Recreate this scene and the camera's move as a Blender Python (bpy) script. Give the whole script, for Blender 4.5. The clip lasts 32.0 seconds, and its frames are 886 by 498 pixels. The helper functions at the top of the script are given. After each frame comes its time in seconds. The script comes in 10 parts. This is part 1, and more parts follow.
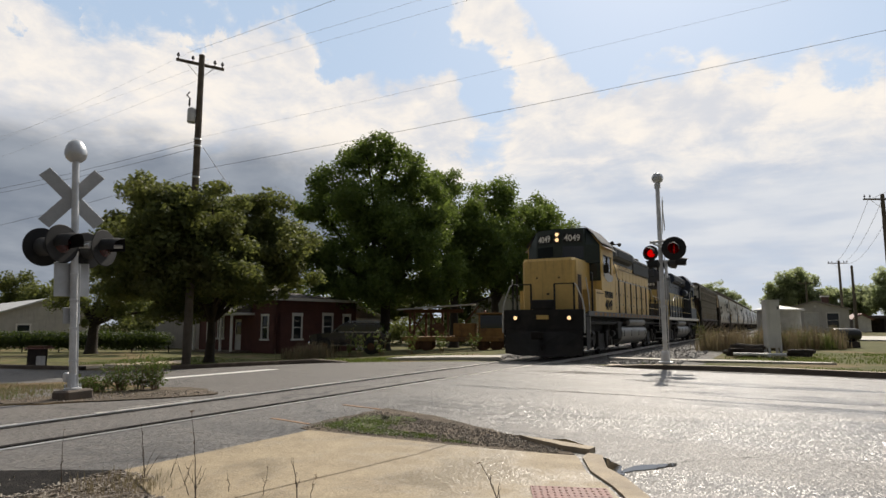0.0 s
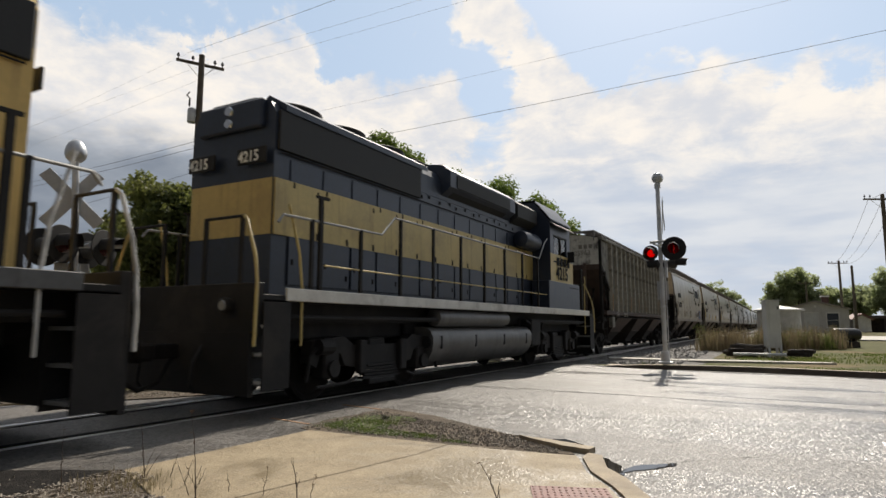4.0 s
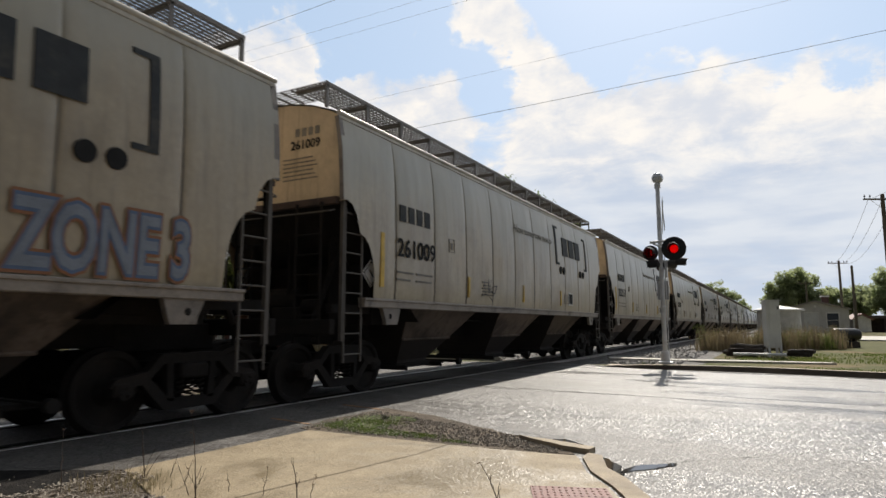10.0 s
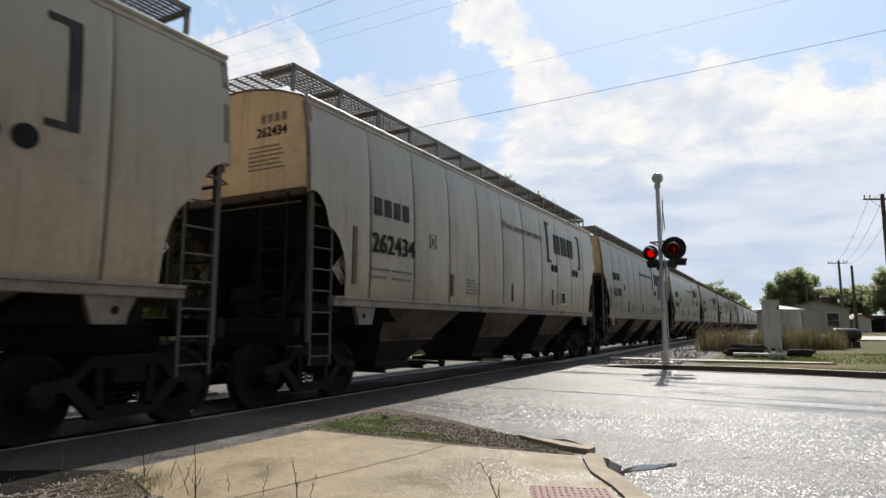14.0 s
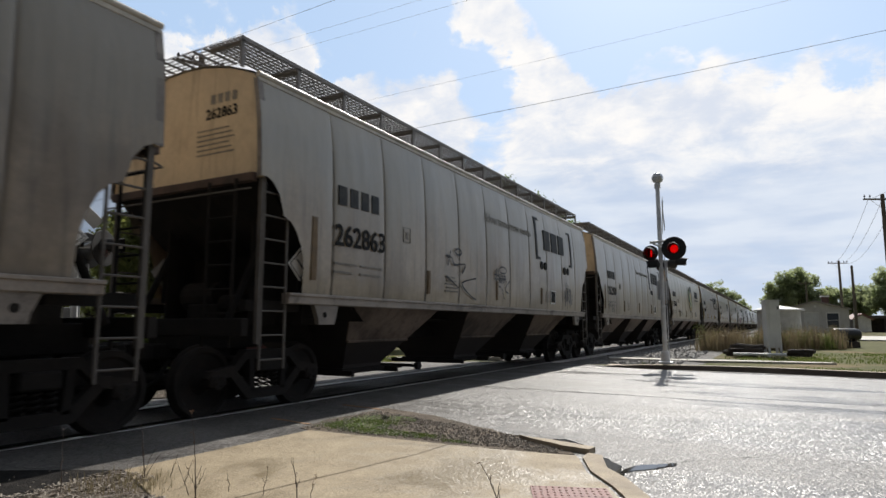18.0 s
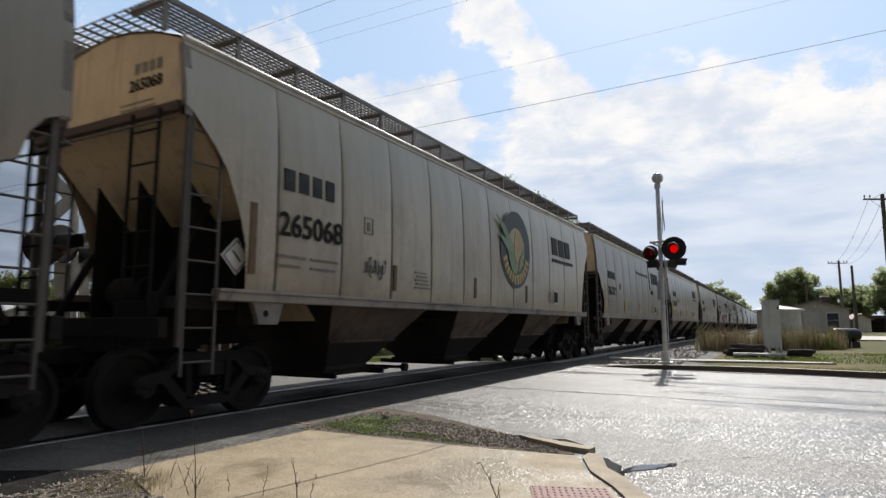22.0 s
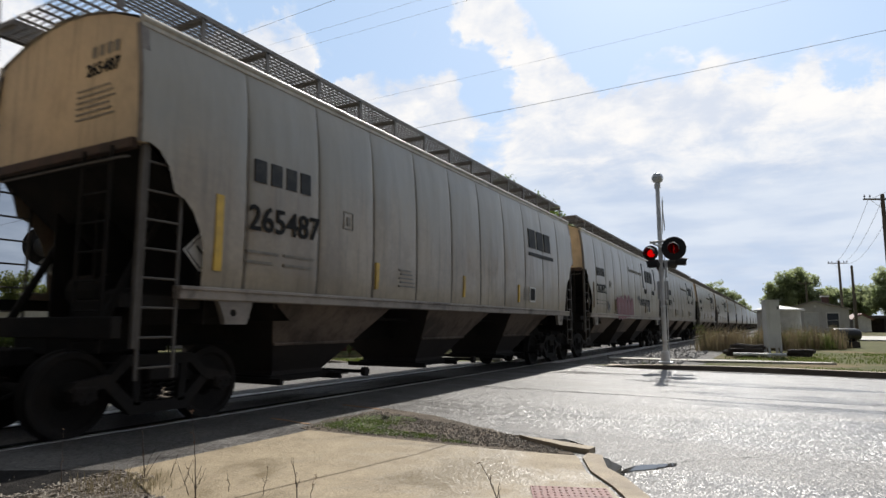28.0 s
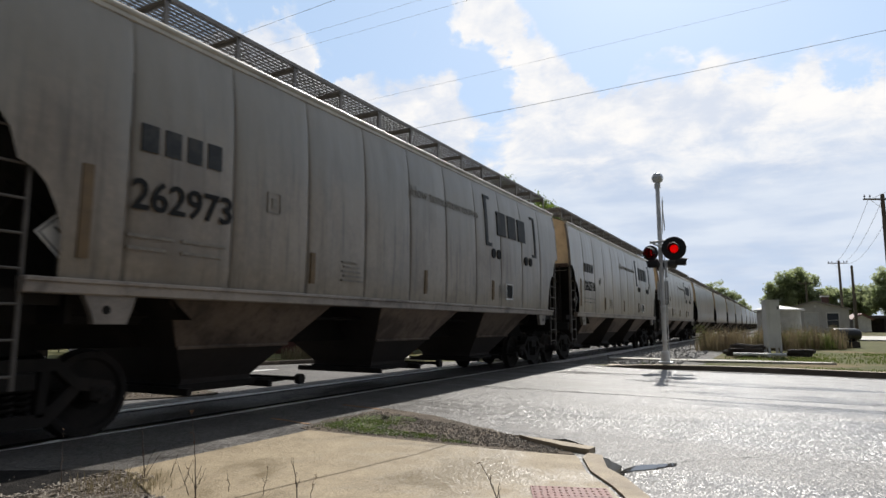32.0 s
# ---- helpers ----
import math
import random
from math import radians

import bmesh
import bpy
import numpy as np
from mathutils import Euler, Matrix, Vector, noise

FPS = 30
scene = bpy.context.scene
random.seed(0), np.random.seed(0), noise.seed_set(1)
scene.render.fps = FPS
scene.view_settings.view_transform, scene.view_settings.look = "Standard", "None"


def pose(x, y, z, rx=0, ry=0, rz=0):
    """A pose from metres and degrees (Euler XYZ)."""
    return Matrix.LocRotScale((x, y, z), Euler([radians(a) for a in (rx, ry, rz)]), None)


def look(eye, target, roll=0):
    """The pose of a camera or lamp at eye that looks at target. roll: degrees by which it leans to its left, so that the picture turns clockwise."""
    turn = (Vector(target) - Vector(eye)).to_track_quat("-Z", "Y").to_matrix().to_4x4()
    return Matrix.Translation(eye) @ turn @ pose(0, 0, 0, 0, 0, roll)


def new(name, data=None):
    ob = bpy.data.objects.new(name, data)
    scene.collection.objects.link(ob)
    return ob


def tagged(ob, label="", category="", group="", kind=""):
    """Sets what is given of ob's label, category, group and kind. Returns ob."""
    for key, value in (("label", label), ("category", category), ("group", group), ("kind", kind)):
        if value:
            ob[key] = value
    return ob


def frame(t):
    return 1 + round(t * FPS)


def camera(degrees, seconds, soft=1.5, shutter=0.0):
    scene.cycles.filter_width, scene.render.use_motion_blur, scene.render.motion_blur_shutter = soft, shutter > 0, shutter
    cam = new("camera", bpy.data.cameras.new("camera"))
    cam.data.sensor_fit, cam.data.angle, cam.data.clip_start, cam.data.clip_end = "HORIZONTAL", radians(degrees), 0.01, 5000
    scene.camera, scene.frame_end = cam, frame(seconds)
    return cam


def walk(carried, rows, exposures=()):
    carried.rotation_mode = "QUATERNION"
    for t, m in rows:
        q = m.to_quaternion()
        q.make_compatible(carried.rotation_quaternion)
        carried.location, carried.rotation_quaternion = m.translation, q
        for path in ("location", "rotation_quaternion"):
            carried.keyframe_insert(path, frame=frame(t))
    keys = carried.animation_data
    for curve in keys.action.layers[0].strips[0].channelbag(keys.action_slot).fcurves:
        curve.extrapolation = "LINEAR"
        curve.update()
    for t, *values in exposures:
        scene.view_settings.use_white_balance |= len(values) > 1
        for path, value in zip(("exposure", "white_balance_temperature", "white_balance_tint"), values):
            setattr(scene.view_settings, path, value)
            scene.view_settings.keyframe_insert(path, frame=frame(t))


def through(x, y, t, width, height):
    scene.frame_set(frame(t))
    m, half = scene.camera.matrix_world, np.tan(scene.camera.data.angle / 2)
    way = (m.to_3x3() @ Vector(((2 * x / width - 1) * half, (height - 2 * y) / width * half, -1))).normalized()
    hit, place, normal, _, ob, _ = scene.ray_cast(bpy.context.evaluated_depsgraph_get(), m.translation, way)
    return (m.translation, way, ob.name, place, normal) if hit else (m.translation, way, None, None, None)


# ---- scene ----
# One fixed camera beside a level crossing; a freight train runs past it.
# x: away from the rails, y: along the rails, rail tops at z = 0.
CAM_Z = 1.19
cam = camera(72.16, 32.0, soft=1.5, shutter=0.15)
CAM_POSE = Matrix.Translation((0, 0, CAM_Z)) @ pose(0, 0, 0, 97.15, 0, 28.83)
walk(cam, [(0.0, CAM_POSE), (32.0, CAM_POSE)],
     exposures=[(0.0, 0.0, 6900, 12), (8.0, 0.05, 6800, 11), (16.0, 0.10, 6400, 11), (32.0, 0.10, 6350, 11)])

# ---------------------------------------------------------------- light
SUN_AZ, SUN_EL = radians(8.0), radians(44.0)   # azimuth counted from +y towards -x
sun = new("sun", bpy.data.lights.new("sun", "SUN"))
sun.data.energy, sun.data.angle, sun.data.color = 4.6, radians(0.6), (1.0, 0.95, 0.86)
SUN_DIR = Vector((-math.sin(SUN_AZ) * math.cos(SUN_EL), math.cos(SUN_AZ) * math.cos(SUN_EL), math.sin(SUN_EL)))
sun.matrix_world = look(SUN_DIR * 50, (0, 0, 0))


class Tree:
    """Short hand for node trees."""

    def __init__(self, tree):
        self.t = tree
        tree.nodes.clear()

    def n(self, kind, inputs=(), **props):
        node = self.t.nodes.new(kind)
        if "operation" in props:
            node.operation = props["operation"]
        if "use_clamp" in props:
            node.use_clamp = props["use_clamp"]
        if "data_type" in props:
            node.data_type, node.blend_type = props["data_type"], props["blend_type"]
        if "interpolation_type" in props:
            node.interpolation_type = props["interpolation_type"]
        for k, v in dict(inputs).items():
            if isinstance(v, bpy.types.NodeSocket):
                self.t.links.new(v, node.inputs[k])
            else:
                node.inputs[k].default_value = v
        return node

    def math(self, op, a, b=0.0, clamp=False):
        return self.n("ShaderNodeMath", {0: a, 1: b}, operation=op, use_clamp=clamp).outputs[0]

    def mix(self, f, a, b, blend="MIX"):
        m = self.n("ShaderNodeMix", {0: f, 6: a, 7: b}, data_type="RGBA", blend_type=blend)
        return m.outputs[2]

    def ramp(self, f, lo, hi):
        return self.n("ShaderNodeMapRange", {0: f, 1: lo, 2: hi}, interpolation_type="SMOOTHSTEP").outputs[0]

    def noise(self, vec, scale, detail=4.0, rough=0.55, dist=0.0):
        return self.n("ShaderNodeTexNoise", {"Vector": vec, "Scale": scale, "Detail": detail, "Roughness": rough, "Distortion": dist}).outputs[0]

    def link(self, a, b):
        self.t.links.new(a, b)


def sky_world():
    w = bpy.data.worlds.new("sky")
    scene.world = w
    w.use_nodes = True
    t = Tree(w.node_tree)
    d = t.n("ShaderNodeTexCoord").outputs["Generated"]
    sky_node = t.n("ShaderNodeTexSky")
    sky_node.sky_type, sky_node.sun_disc, sky_node.sun_elevation, sky_node.sun_rotation = "NISHITA", False, SUN_EL, -SUN_AZ
    sky_node.dust_density = 1.2
    sky = sky_node.outputs[0]
    x, y, z = t.n("ShaderNodeSeparateXYZ", {0: d}).outputs
    up = t.math("MAXIMUM", z, 0.0)
    den = t.math("ADD", up, 0.22)
    flat = t.n("ShaderNodeCombineXYZ", {0: t.math("DIVIDE", x, den), 1: t.math("DIVIDE", y, den), 2: 0.0}).outputs[0]
    big = t.noise(flat, 1.15, 6.0, 0.58, 0.3)
    fine = t.noise(flat, 4.5, 8.0, 0.62, 0.4)
    body = t.noise(d, 9.0, 8.0, 0.6, 0.2)

    def blob(vx, vy, vz, tight, wobble=0.02):
        """A soft round region of the sky about a direction."""
        dot = t.n("ShaderNodeVectorMath", {0: d, 1: Vector((vx, vy, vz)).normalized()}, operation="DOT_PRODUCT").outputs[1]
        dot = t.math("ADD", dot, t.math("MULTIPLY", t.math("SUBTRACT", body, 0.5), wobble))
        return t.ramp(dot, math.cos(radians(tight)), math.cos(radians(tight * 0.35)))

    # cloud cover: broken high banks with open gaps overhead
    cover = t.math("ADD", t.math("MULTIPLY", big, 0.45), t.math("MULTIPLY", fine, 0.42))
    cover = t.math("ADD", cover, 0.06)
    gap, bank = 0.0, 0.0
    for b in SKY_GAPS:
        gap = t.math("MAXIMUM", blob(*b), gap)
    for b in SKY_BANKS:
        bank = t.math("MAXIMUM", blob(*b), bank)
    cover = t.math("ADD", cover, t.math("SUBTRACT", t.math("MULTIPLY", bank, 0.20), t.math("MULTIPLY", gap, 0.26)))
    curl = t.noise(flat, 13.0, 6.0, 0.65, 0.5)
    cover = t.math("ADD", cover, t.math("MULTIPLY", t.math("SUBTRACT", curl, 0.5), 0.16))
    cloud = t.ramp(cover, 0.41, 0.56)
    shade = t.ramp(t.math("ADD", t.math("MULTIPLY", fine, 0.45), t.math("ADD", t.math("MULTIPLY", body, 0.35), t.math("MULTIPLY", curl, 0.20))), 0.38, 0.60)
    white = t.mix(shade, (0.68, 0.725, 0.80, 1), (0.95, 0.925, 0.88, 1))
    # the sky's own blue, lifted by thin haze
    blue = t.n("ShaderNodeVectorMath", {0: sky, 1: (0.10, 0.10, 0.10)}, operation="MULTIPLY").outputs[0]
    hazed = t.mix(0.72, blue, (0.52, 0.70, 0.93, 1))
    col = t.mix(cloud, hazed, white)
    # pale grey-blue layers near the horizon
    pale = t.ramp(t.math("ADD", z, t.math("MULTIPLY", t.math("SUBTRACT", fine, 0.5), 0.16)), 0.30, 0.19)
    flatd = t.n("ShaderNodeVectorMath", {0: d, 1: (1.0, 1.0, 5.0)}, operation="MULTIPLY").outputs[0]
    streak = t.mix(t.ramp(t.noise(flatd, 5.0, 5.0, 0.5), 0.38, 0.66), (0.52, 0.61, 0.75, 1), (0.68, 0.745, 0.83, 1))
    col = t.mix(t.math("MULTIPLY", pale, 0.9), col, streak)
    # the rain bank low on the western side
    grey = t.mix(t.ramp(t.noise(flat, 2.2, 5.0, 0.5), 0.3, 0.7), (0.20, 0.245, 0.315, 1), (0.34, 0.39, 0.46, 1))
    west = 0.0
    for b in SKY_RAIN:
        west = t.math("MAXIMUM", blob(*b), west)
    low = t.ramp(t.math("ADD", z, t.math("MULTIPLY", t.math("SUBTRACT", big, 0.5), 0.16)), 0.31, 0.24)
    col = t.mix(t.math("MULTIPLY", west, low), col, grey)
    # the unseen southern half of the sky is dimmed to deepen the shaded sides
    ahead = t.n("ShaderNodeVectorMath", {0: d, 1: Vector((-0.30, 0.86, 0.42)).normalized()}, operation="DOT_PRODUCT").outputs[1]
    south_dim = t.ramp(t.math("ADD", ahead, t.math("MULTIPLY", t.math("SUBTRACT", big, 0.5), 0.3)), 0.55, 0.10)
    dim_grey = t.mix(t.ramp(t.noise(flat, 1.6, 5.0, 0.5), 0.3, 0.7), (0.115, 0.128, 0.152, 1), (0.205, 0.222, 0.25, 1))
    col = t.mix(south_dim, col, dim_grey)
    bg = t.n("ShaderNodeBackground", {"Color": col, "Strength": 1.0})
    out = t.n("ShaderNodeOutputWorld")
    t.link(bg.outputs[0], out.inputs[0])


# directions (x, y, z), half-width in degrees, raggedness
SKY_GAPS = [(-0.709, 0.534, 0.461, 5, 0.03), (-0.633, 0.622, 0.462, 6, 0.03), (-0.549, 0.703, 0.451, 5.5, 0.02), (-0.478, 0.770, 0.422, 5, 0.015), (-0.394, 0.838, 0.379, 4, 0.012), (-0.215, 0.855, 0.472, 7, 0.02), (-0.120, 0.896, 0.427, 7, 0.02), (0.003, 0.913, 0.409, 7, 0.02), (0.113, 0.905, 0.409, 7, 0.02), (-0.218, 0.891, 0.399, 4, 0.012), (-0.753, 0.453, 0.477, 9, 0.03), (-0.465, 0.699, 0.543, 10, 0.03), (-0.820, 0.393, 0.417, 3.5, 0.02), (-0.023, 0.859, 0.512, 12, 0.03)]
SKY_BANKS = [(-0.848, 0.414, 0.332, 8, 0.03), (-0.785, 0.508, 0.354, 7, 0.03), (-0.694, 0.619, 0.368, 8, 0.02), (-0.617, 0.710, 0.340, 9, 0.02), (-0.373, 0.796, 0.477, 3.6, 0.012), (-0.329, 0.844, 0.423, 4, 0.012), (-0.304, 0.876, 0.375, 4.5, 0.012), (-0.488, 0.804, 0.338, 7, 0.02), (-0.134, 0.921, 0.366, 4, 0.012), (-0.039, 0.949, 0.314, 8, 0.02), (0.085, 0.945, 0.315, 7, 0.02), (-0.240, 0.927, 0.288, 9, 0.02), (-0.083, 0.967, 0.240, 9, 0.02), (0.094, 0.968, 0.233, 9, 0.02), (-0.799, 0.448, 0.402, 2.5, 0.02)]
SKY_RAIN = [(-0.891, 0.430, 0.148, 15, 0.03), (-0.814, 0.558, 0.162, 14, 0.02), (-0.714, 0.683, 0.155, 12, 0.02), (-0.957, 0.267, 0.114, 25, 0.02)]
sky_world()


# ---------------------------------------------------------------- materials
def surface(name, base, rough=0.7, metal=0.0, vary=0.25, scale=3.0, tint=None, tint_amount=0.0, tint_scale=1.2, bump=0.0, bump_scale=60.0,
            streak=0.0, streak_col=(0.03, 0.025, 0.02), spec=0.5, rough_vary=0.15, random_amount=0.0, coat=0.0, space="Object", film=None, dent=0.0):
    """A painted, stone, earth or metal surface: a base colour with variation at two scales, stains, vertical streaks and fine relief."""
    m = bpy.data.materials.new(name)
    m.use_nodes = True
    t = Tree(m.node_tree)
    tc = t.n("ShaderNodeTexCoord").outputs[space]
    a = t.noise(tc, scale, 6.0, 0.6)
    b = t.noise(tc, scale * 14, 3.0, 0.6)
    f = t.math("ADD", t.math("MULTIPLY", a, 0.65), t.math("MULTIPLY", b, 0.35))
    dark = tuple(c * (1 - vary) for c in base) + (1,)
    light = tuple(min(1, c * (1 + vary)) for c in base) + (1,)
    col = t.mix(t.ramp(f, 0.3, 0.7), dark, light)
    if tint:
        col = t.mix(t.math("MULTIPLY", t.ramp(t.noise(tc, tint_scale, 7.0, 0.65, 0.3), 0.48, 0.66), tint_amount), col, (*tint, 1))
    if streak:
        sv = t.n("ShaderNodeVectorMath", {0: tc, 1: (5.0, 5.0, 0.35)}, operation="MULTIPLY").outputs[0]
        s = t.ramp(t.noise(sv, 1.6, 5.0, 0.6), 0.5, 0.72)
        col = t.mix(t.math("MULTIPLY", s, streak), col, (*streak_col, 1))
    if film:
        # a grey film above a ragged level, washed away below: weathering with painted sky light
        fc, lo, hi = film
        z = t.n("ShaderNodeSeparateXYZ", {0: tc}).outputs[2]
        run_ = t.noise(t.n("ShaderNodeVectorMath", {0: tc, 1: (1.0, 1.3, 0.12)}, operation="MULTIPLY").outputs[0], 1.7, 6.0, 0.6, 0.3)
        lvl = t.math("ADD", z, t.math("MULTIPLY", t.math("SUBTRACT", run_, 0.5), 2.2))
        lvl = t.math("ADD", lvl, t.math("MULTIPLY", t.math("SUBTRACT", t.n("ShaderNodeObjectInfo").outputs["Random"], 0.5), 0.7))
        col = t.mix(t.math("MULTIPLY", t.ramp(lvl, lo, hi), 0.8), col, (*fc, 1))
    if random_amount:
        r = t.n("ShaderNodeObjectInfo").outputs["Random"]
        v = t.math("ADD", t.math("MULTIPLY", r, random_amount), 1 - random_amount / 2)
        col = t.n("ShaderNodeVectorMath", {0: col, 1: t.n("ShaderNodeCombineXYZ", {0: v, 1: v, 2: v}).outputs[0]}, operation="MULTIPLY").outputs[0]
    p = t.n("ShaderNodeBsdfPrincipled", {"Base Color": col, "Metallic": metal, "Specular IOR Level": spec, "Coat Weight": coat})
    rr = t.math("ADD", t.math("MULTIPLY", t.math("SUBTRACT", f, 0.5), rough_vary * 2), rough, clamp=True)
    t.link(rr, p.inputs["Roughness"])
    if dent:
        dv = t.n("ShaderNodeVectorMath", {0: tc, 1: (1.0, 1.0, 0.28)}, operation="MULTIPLY").outputs[0]
        h = t.math("ADD", t.noise(dv, 0.9, 2.0, 0.5), t.math("MULTIPLY", t.noise(dv, 3.2, 2.0, 0.5), 0.22))
        bn = t.n("ShaderNodeBump", {"Height": h, "Strength": 1.0, "Distance": dent})
        t.link(bn.outputs[0], p.inputs["Normal"])
    if bump:
        bn = t.n("ShaderNodeBump", {"Height": t.noise(tc, bump_scale, 4.0, 0.6), "Strength": bump, "Distance": 0.02})
        t.link(bn.outputs[0], p.inputs["Normal"])
    out = t.n("ShaderNodeOutputMaterial")
    t.link(p.outputs[0], out.inputs[0])
    return m


def leaf_material(name, a, b, c, through=(0.18, 0.26, 0.03), share=0.35):
    """Foliage: hue varies from leaf to leaf, light shines through."""
    m = bpy.data.materials.new(name)
    m.use_nodes = True
    t = Tree(m.node_tree)
    r = t.n("ShaderNodeNewGeometry").outputs["Random Per Island"]
    tc = t.n("ShaderNodeTexCoord").outputs["Object"]
    col = t.mix(r, (*a, 1), (*b, 1))
    col = t.mix(t.math("MULTIPLY", t.ramp(t.noise(tc, 0.5, 4.0), 0.45, 0.7), 0.6), col, (*c, 1))
    p = t.n("ShaderNodeBsdfPrincipled", {"Base Color": col, "Roughness": 0.55, "Specular IOR Level": 0.35})
    tr = t.n("ShaderNodeBsdfTranslucent", {"Color": t.mix(0.5, col, (*through, 1))})
    mx = t.n("ShaderNodeMixShader", {0: share, 1: p.outputs[0], 2: tr.outputs[0]})
    out = t.n("ShaderNodeOutputMaterial")
    t.link(mx.outputs[0], out.inputs[0])
    return m


def wet_asphalt():
    """Worn asphalt after rain: speckled stones that glint where a film of water covers them, smoother wet bands along the road."""
    m = bpy.data.materials.new("wet_asphalt")
    m.use_nodes = True
    t = Tree(m.node_tree)
    tc = t.n("ShaderNodeTexCoord").outputs["Object"]
    x, y, z = t.n("ShaderNodeSeparateXYZ", {0: tc}).outputs
    g = t.noise(tc, 160.0, 2.0, 0.6)
    lie = t.n("ShaderNodeVectorMath", {0: tc, 1: (1.0, 0.30, 1.0)}, operation="MULTIPLY").outputs[0]      # rolled flat along the lane
    chips = t.n("ShaderNodeTexVoronoi", {"Vector": lie, "Scale": 105.0})
    fine = t.n("ShaderNodeTexVoronoi", {"Vector": lie, "Scale": 165.0})
    r, gg, b = t.n("ShaderNodeSeparateColor", {0: chips.outputs["Color"]}).outputs
    r2, g2, b2 = t.n("ShaderNodeSeparateColor", {0: fine.outputs["Color"]}).outputs
    mid = t.noise(tc, 1.3, 5.0, 0.6)
    broad = t.noise(tc, 0.45, 4.0, 0.55)
    along = t.n("ShaderNodeCombineXYZ", {0: t.math("MULTIPLY", x, 0.13), 1: t.math("ADD", y, t.math("MULTIPLY", x, 0.14)), 2: 0.0}).outputs[0]
    lanes = t.noise(along, 0.9, 6.0, 0.62, 0.6)
    speck = t.math("ADD", t.math("MULTIPLY", b2, 0.5), t.math("MULTIPLY", b, 0.5))
    col = t.mix(t.ramp(speck, 0.22, 0.85), (0.025, 0.022, 0.02, 1), (0.215, 0.195, 0.172, 1))
    col = t.mix(t.math("MULTIPLY", t.ramp(mid, 0.38, 0.72), 0.5), col, (0.10, 0.094, 0.087, 1))
    col = t.mix(t.math("MULTIPLY", t.ramp(broad, 0.45, 0.7), 0.45), col, (0.135, 0.122, 0.107, 1))
    # patches of worn binder and dark oily streaks at arm's length scale
    blot = t.noise(tc, 7.0, 5.0, 0.7, 0.3)
    vb = t.math("ADD", 0.55, t.math("MULTIPLY", blot, 0.9))
    col = t.n("ShaderNodeVectorMath", {0: col, 1: t.n("ShaderNodeCombineXYZ", {0: vb, 1: vb, 2: vb}).outputs[0]}, operation="MULTIPLY").outputs[0]
    stain = t.ramp(t.noise(t.n("ShaderNodeVectorMath", {0: tc, 1: (0.5, 1.6, 1.0)}, operation="MULTIPLY").outputs[0], 1.0, 6.0, 0.68, 0.8), 0.56, 0.66)
    col = t.mix(t.math("MULTIPLY", stain, 0.6), col, (0.045, 0.042, 0.04, 1))
    # the wet side lies to the east of the rails
    side = t.ramp(t.math("ADD", x, t.math("MULTIPLY", mid, 2.5)), -7.0, -3.4)
    film = t.ramp(lanes, 0.34, 0.60)
    wet = t.math("MULTIPLY", t.math("ADD", 0.14, t.math("MULTIPLY", side, 0.86)), t.math("ADD", 0.6, t.math("MULTIPLY", film, 0.4)), clamp=True)
    band = t.math("MULTIPLY", t.math("MULTIPLY", t.ramp(lanes, 0.50, 0.60), t.ramp(y, 7.5, 10.5)), side)
    col = t.mix(t.math("MULTIPLY", wet, 0.45), col, (0.05, 0.048, 0.047, 1))
    rough = t.math("SUBTRACT", 0.82, t.math("MULTIPLY", wet, 0.45))
    rough = t.math("ADD", rough, t.math("MULTIPLY", t.math("SUBTRACT", r2, 0.5), 0.16))
    rough = t.math("SUBTRACT", rough, t.math("MULTIPLY", band, 0.10), clamp=True)
    # every stone chip lies at its own tilt
    amp = t.math("SUBTRACT", 0.92, t.math("MULTIPLY", band, 0.60))
    ax = t.math("MULTIPLY", t.math("SUBTRACT", t.math("ADD", t.math("MULTIPLY", r, 0.7), t.math("MULTIPLY", r2, 0.3)), 0.5), amp)
    ay = t.math("MULTIPLY", t.math("SUBTRACT", t.math("ADD", t.math("MULTIPLY", gg, 0.7), t.math("MULTIPLY", g2, 0.3)), 0.5), amp)
    tilt = t.n("ShaderNodeVectorMath", {0: t.n("ShaderNodeCombineXYZ", {0: ax, 1: ay, 2: 1.0}).outputs[0]}, operation="NORMALIZE").outputs[0]
    # hairline cracks
    cr = t.n("ShaderNodeTexVoronoi", {"Vector": t.n("ShaderNodeVectorMath", {0: tc, 1: t.n("ShaderNodeVectorMath", {0: t.n("ShaderNodeTexNoise", {"Vector": tc, "Scale": 1.1, "Detail": 5.0}).outputs[1], 1: (1.4, 1.4, 0.0)}, operation="MULTIPLY").outputs[0]}, operation="ADD").outputs[0], "Scale": 0.22})
    cr.feature = "DISTANCE_TO_EDGE"
    crack = t.ramp(cr.outputs["Distance"], 0.008, 0.002)
    col = t.mix(t.math("MULTIPLY", crack, 0.8), col, (0.018, 0.017, 0.016, 1))
    bn = t.n("ShaderNodeBump", {"Height": t.math("SUBTRACT", t.math("MULTIPLY", g, 0.5), t.math("MULTIPLY", crack, 0.6)), "Strength": 0.5, "Distance": 0.004, "Normal": tilt})
    p = t.n("ShaderNodeBsdfPrincipled", {"Base Color": col, "Roughness": rough, "Specular IOR Level": 0.55})
    t.link(bn.outputs[0], p.inputs["Normal"])
    out = t.n("ShaderNodeOutputMaterial")
    t.link(p.outputs[0], out.inputs[0])
    return m


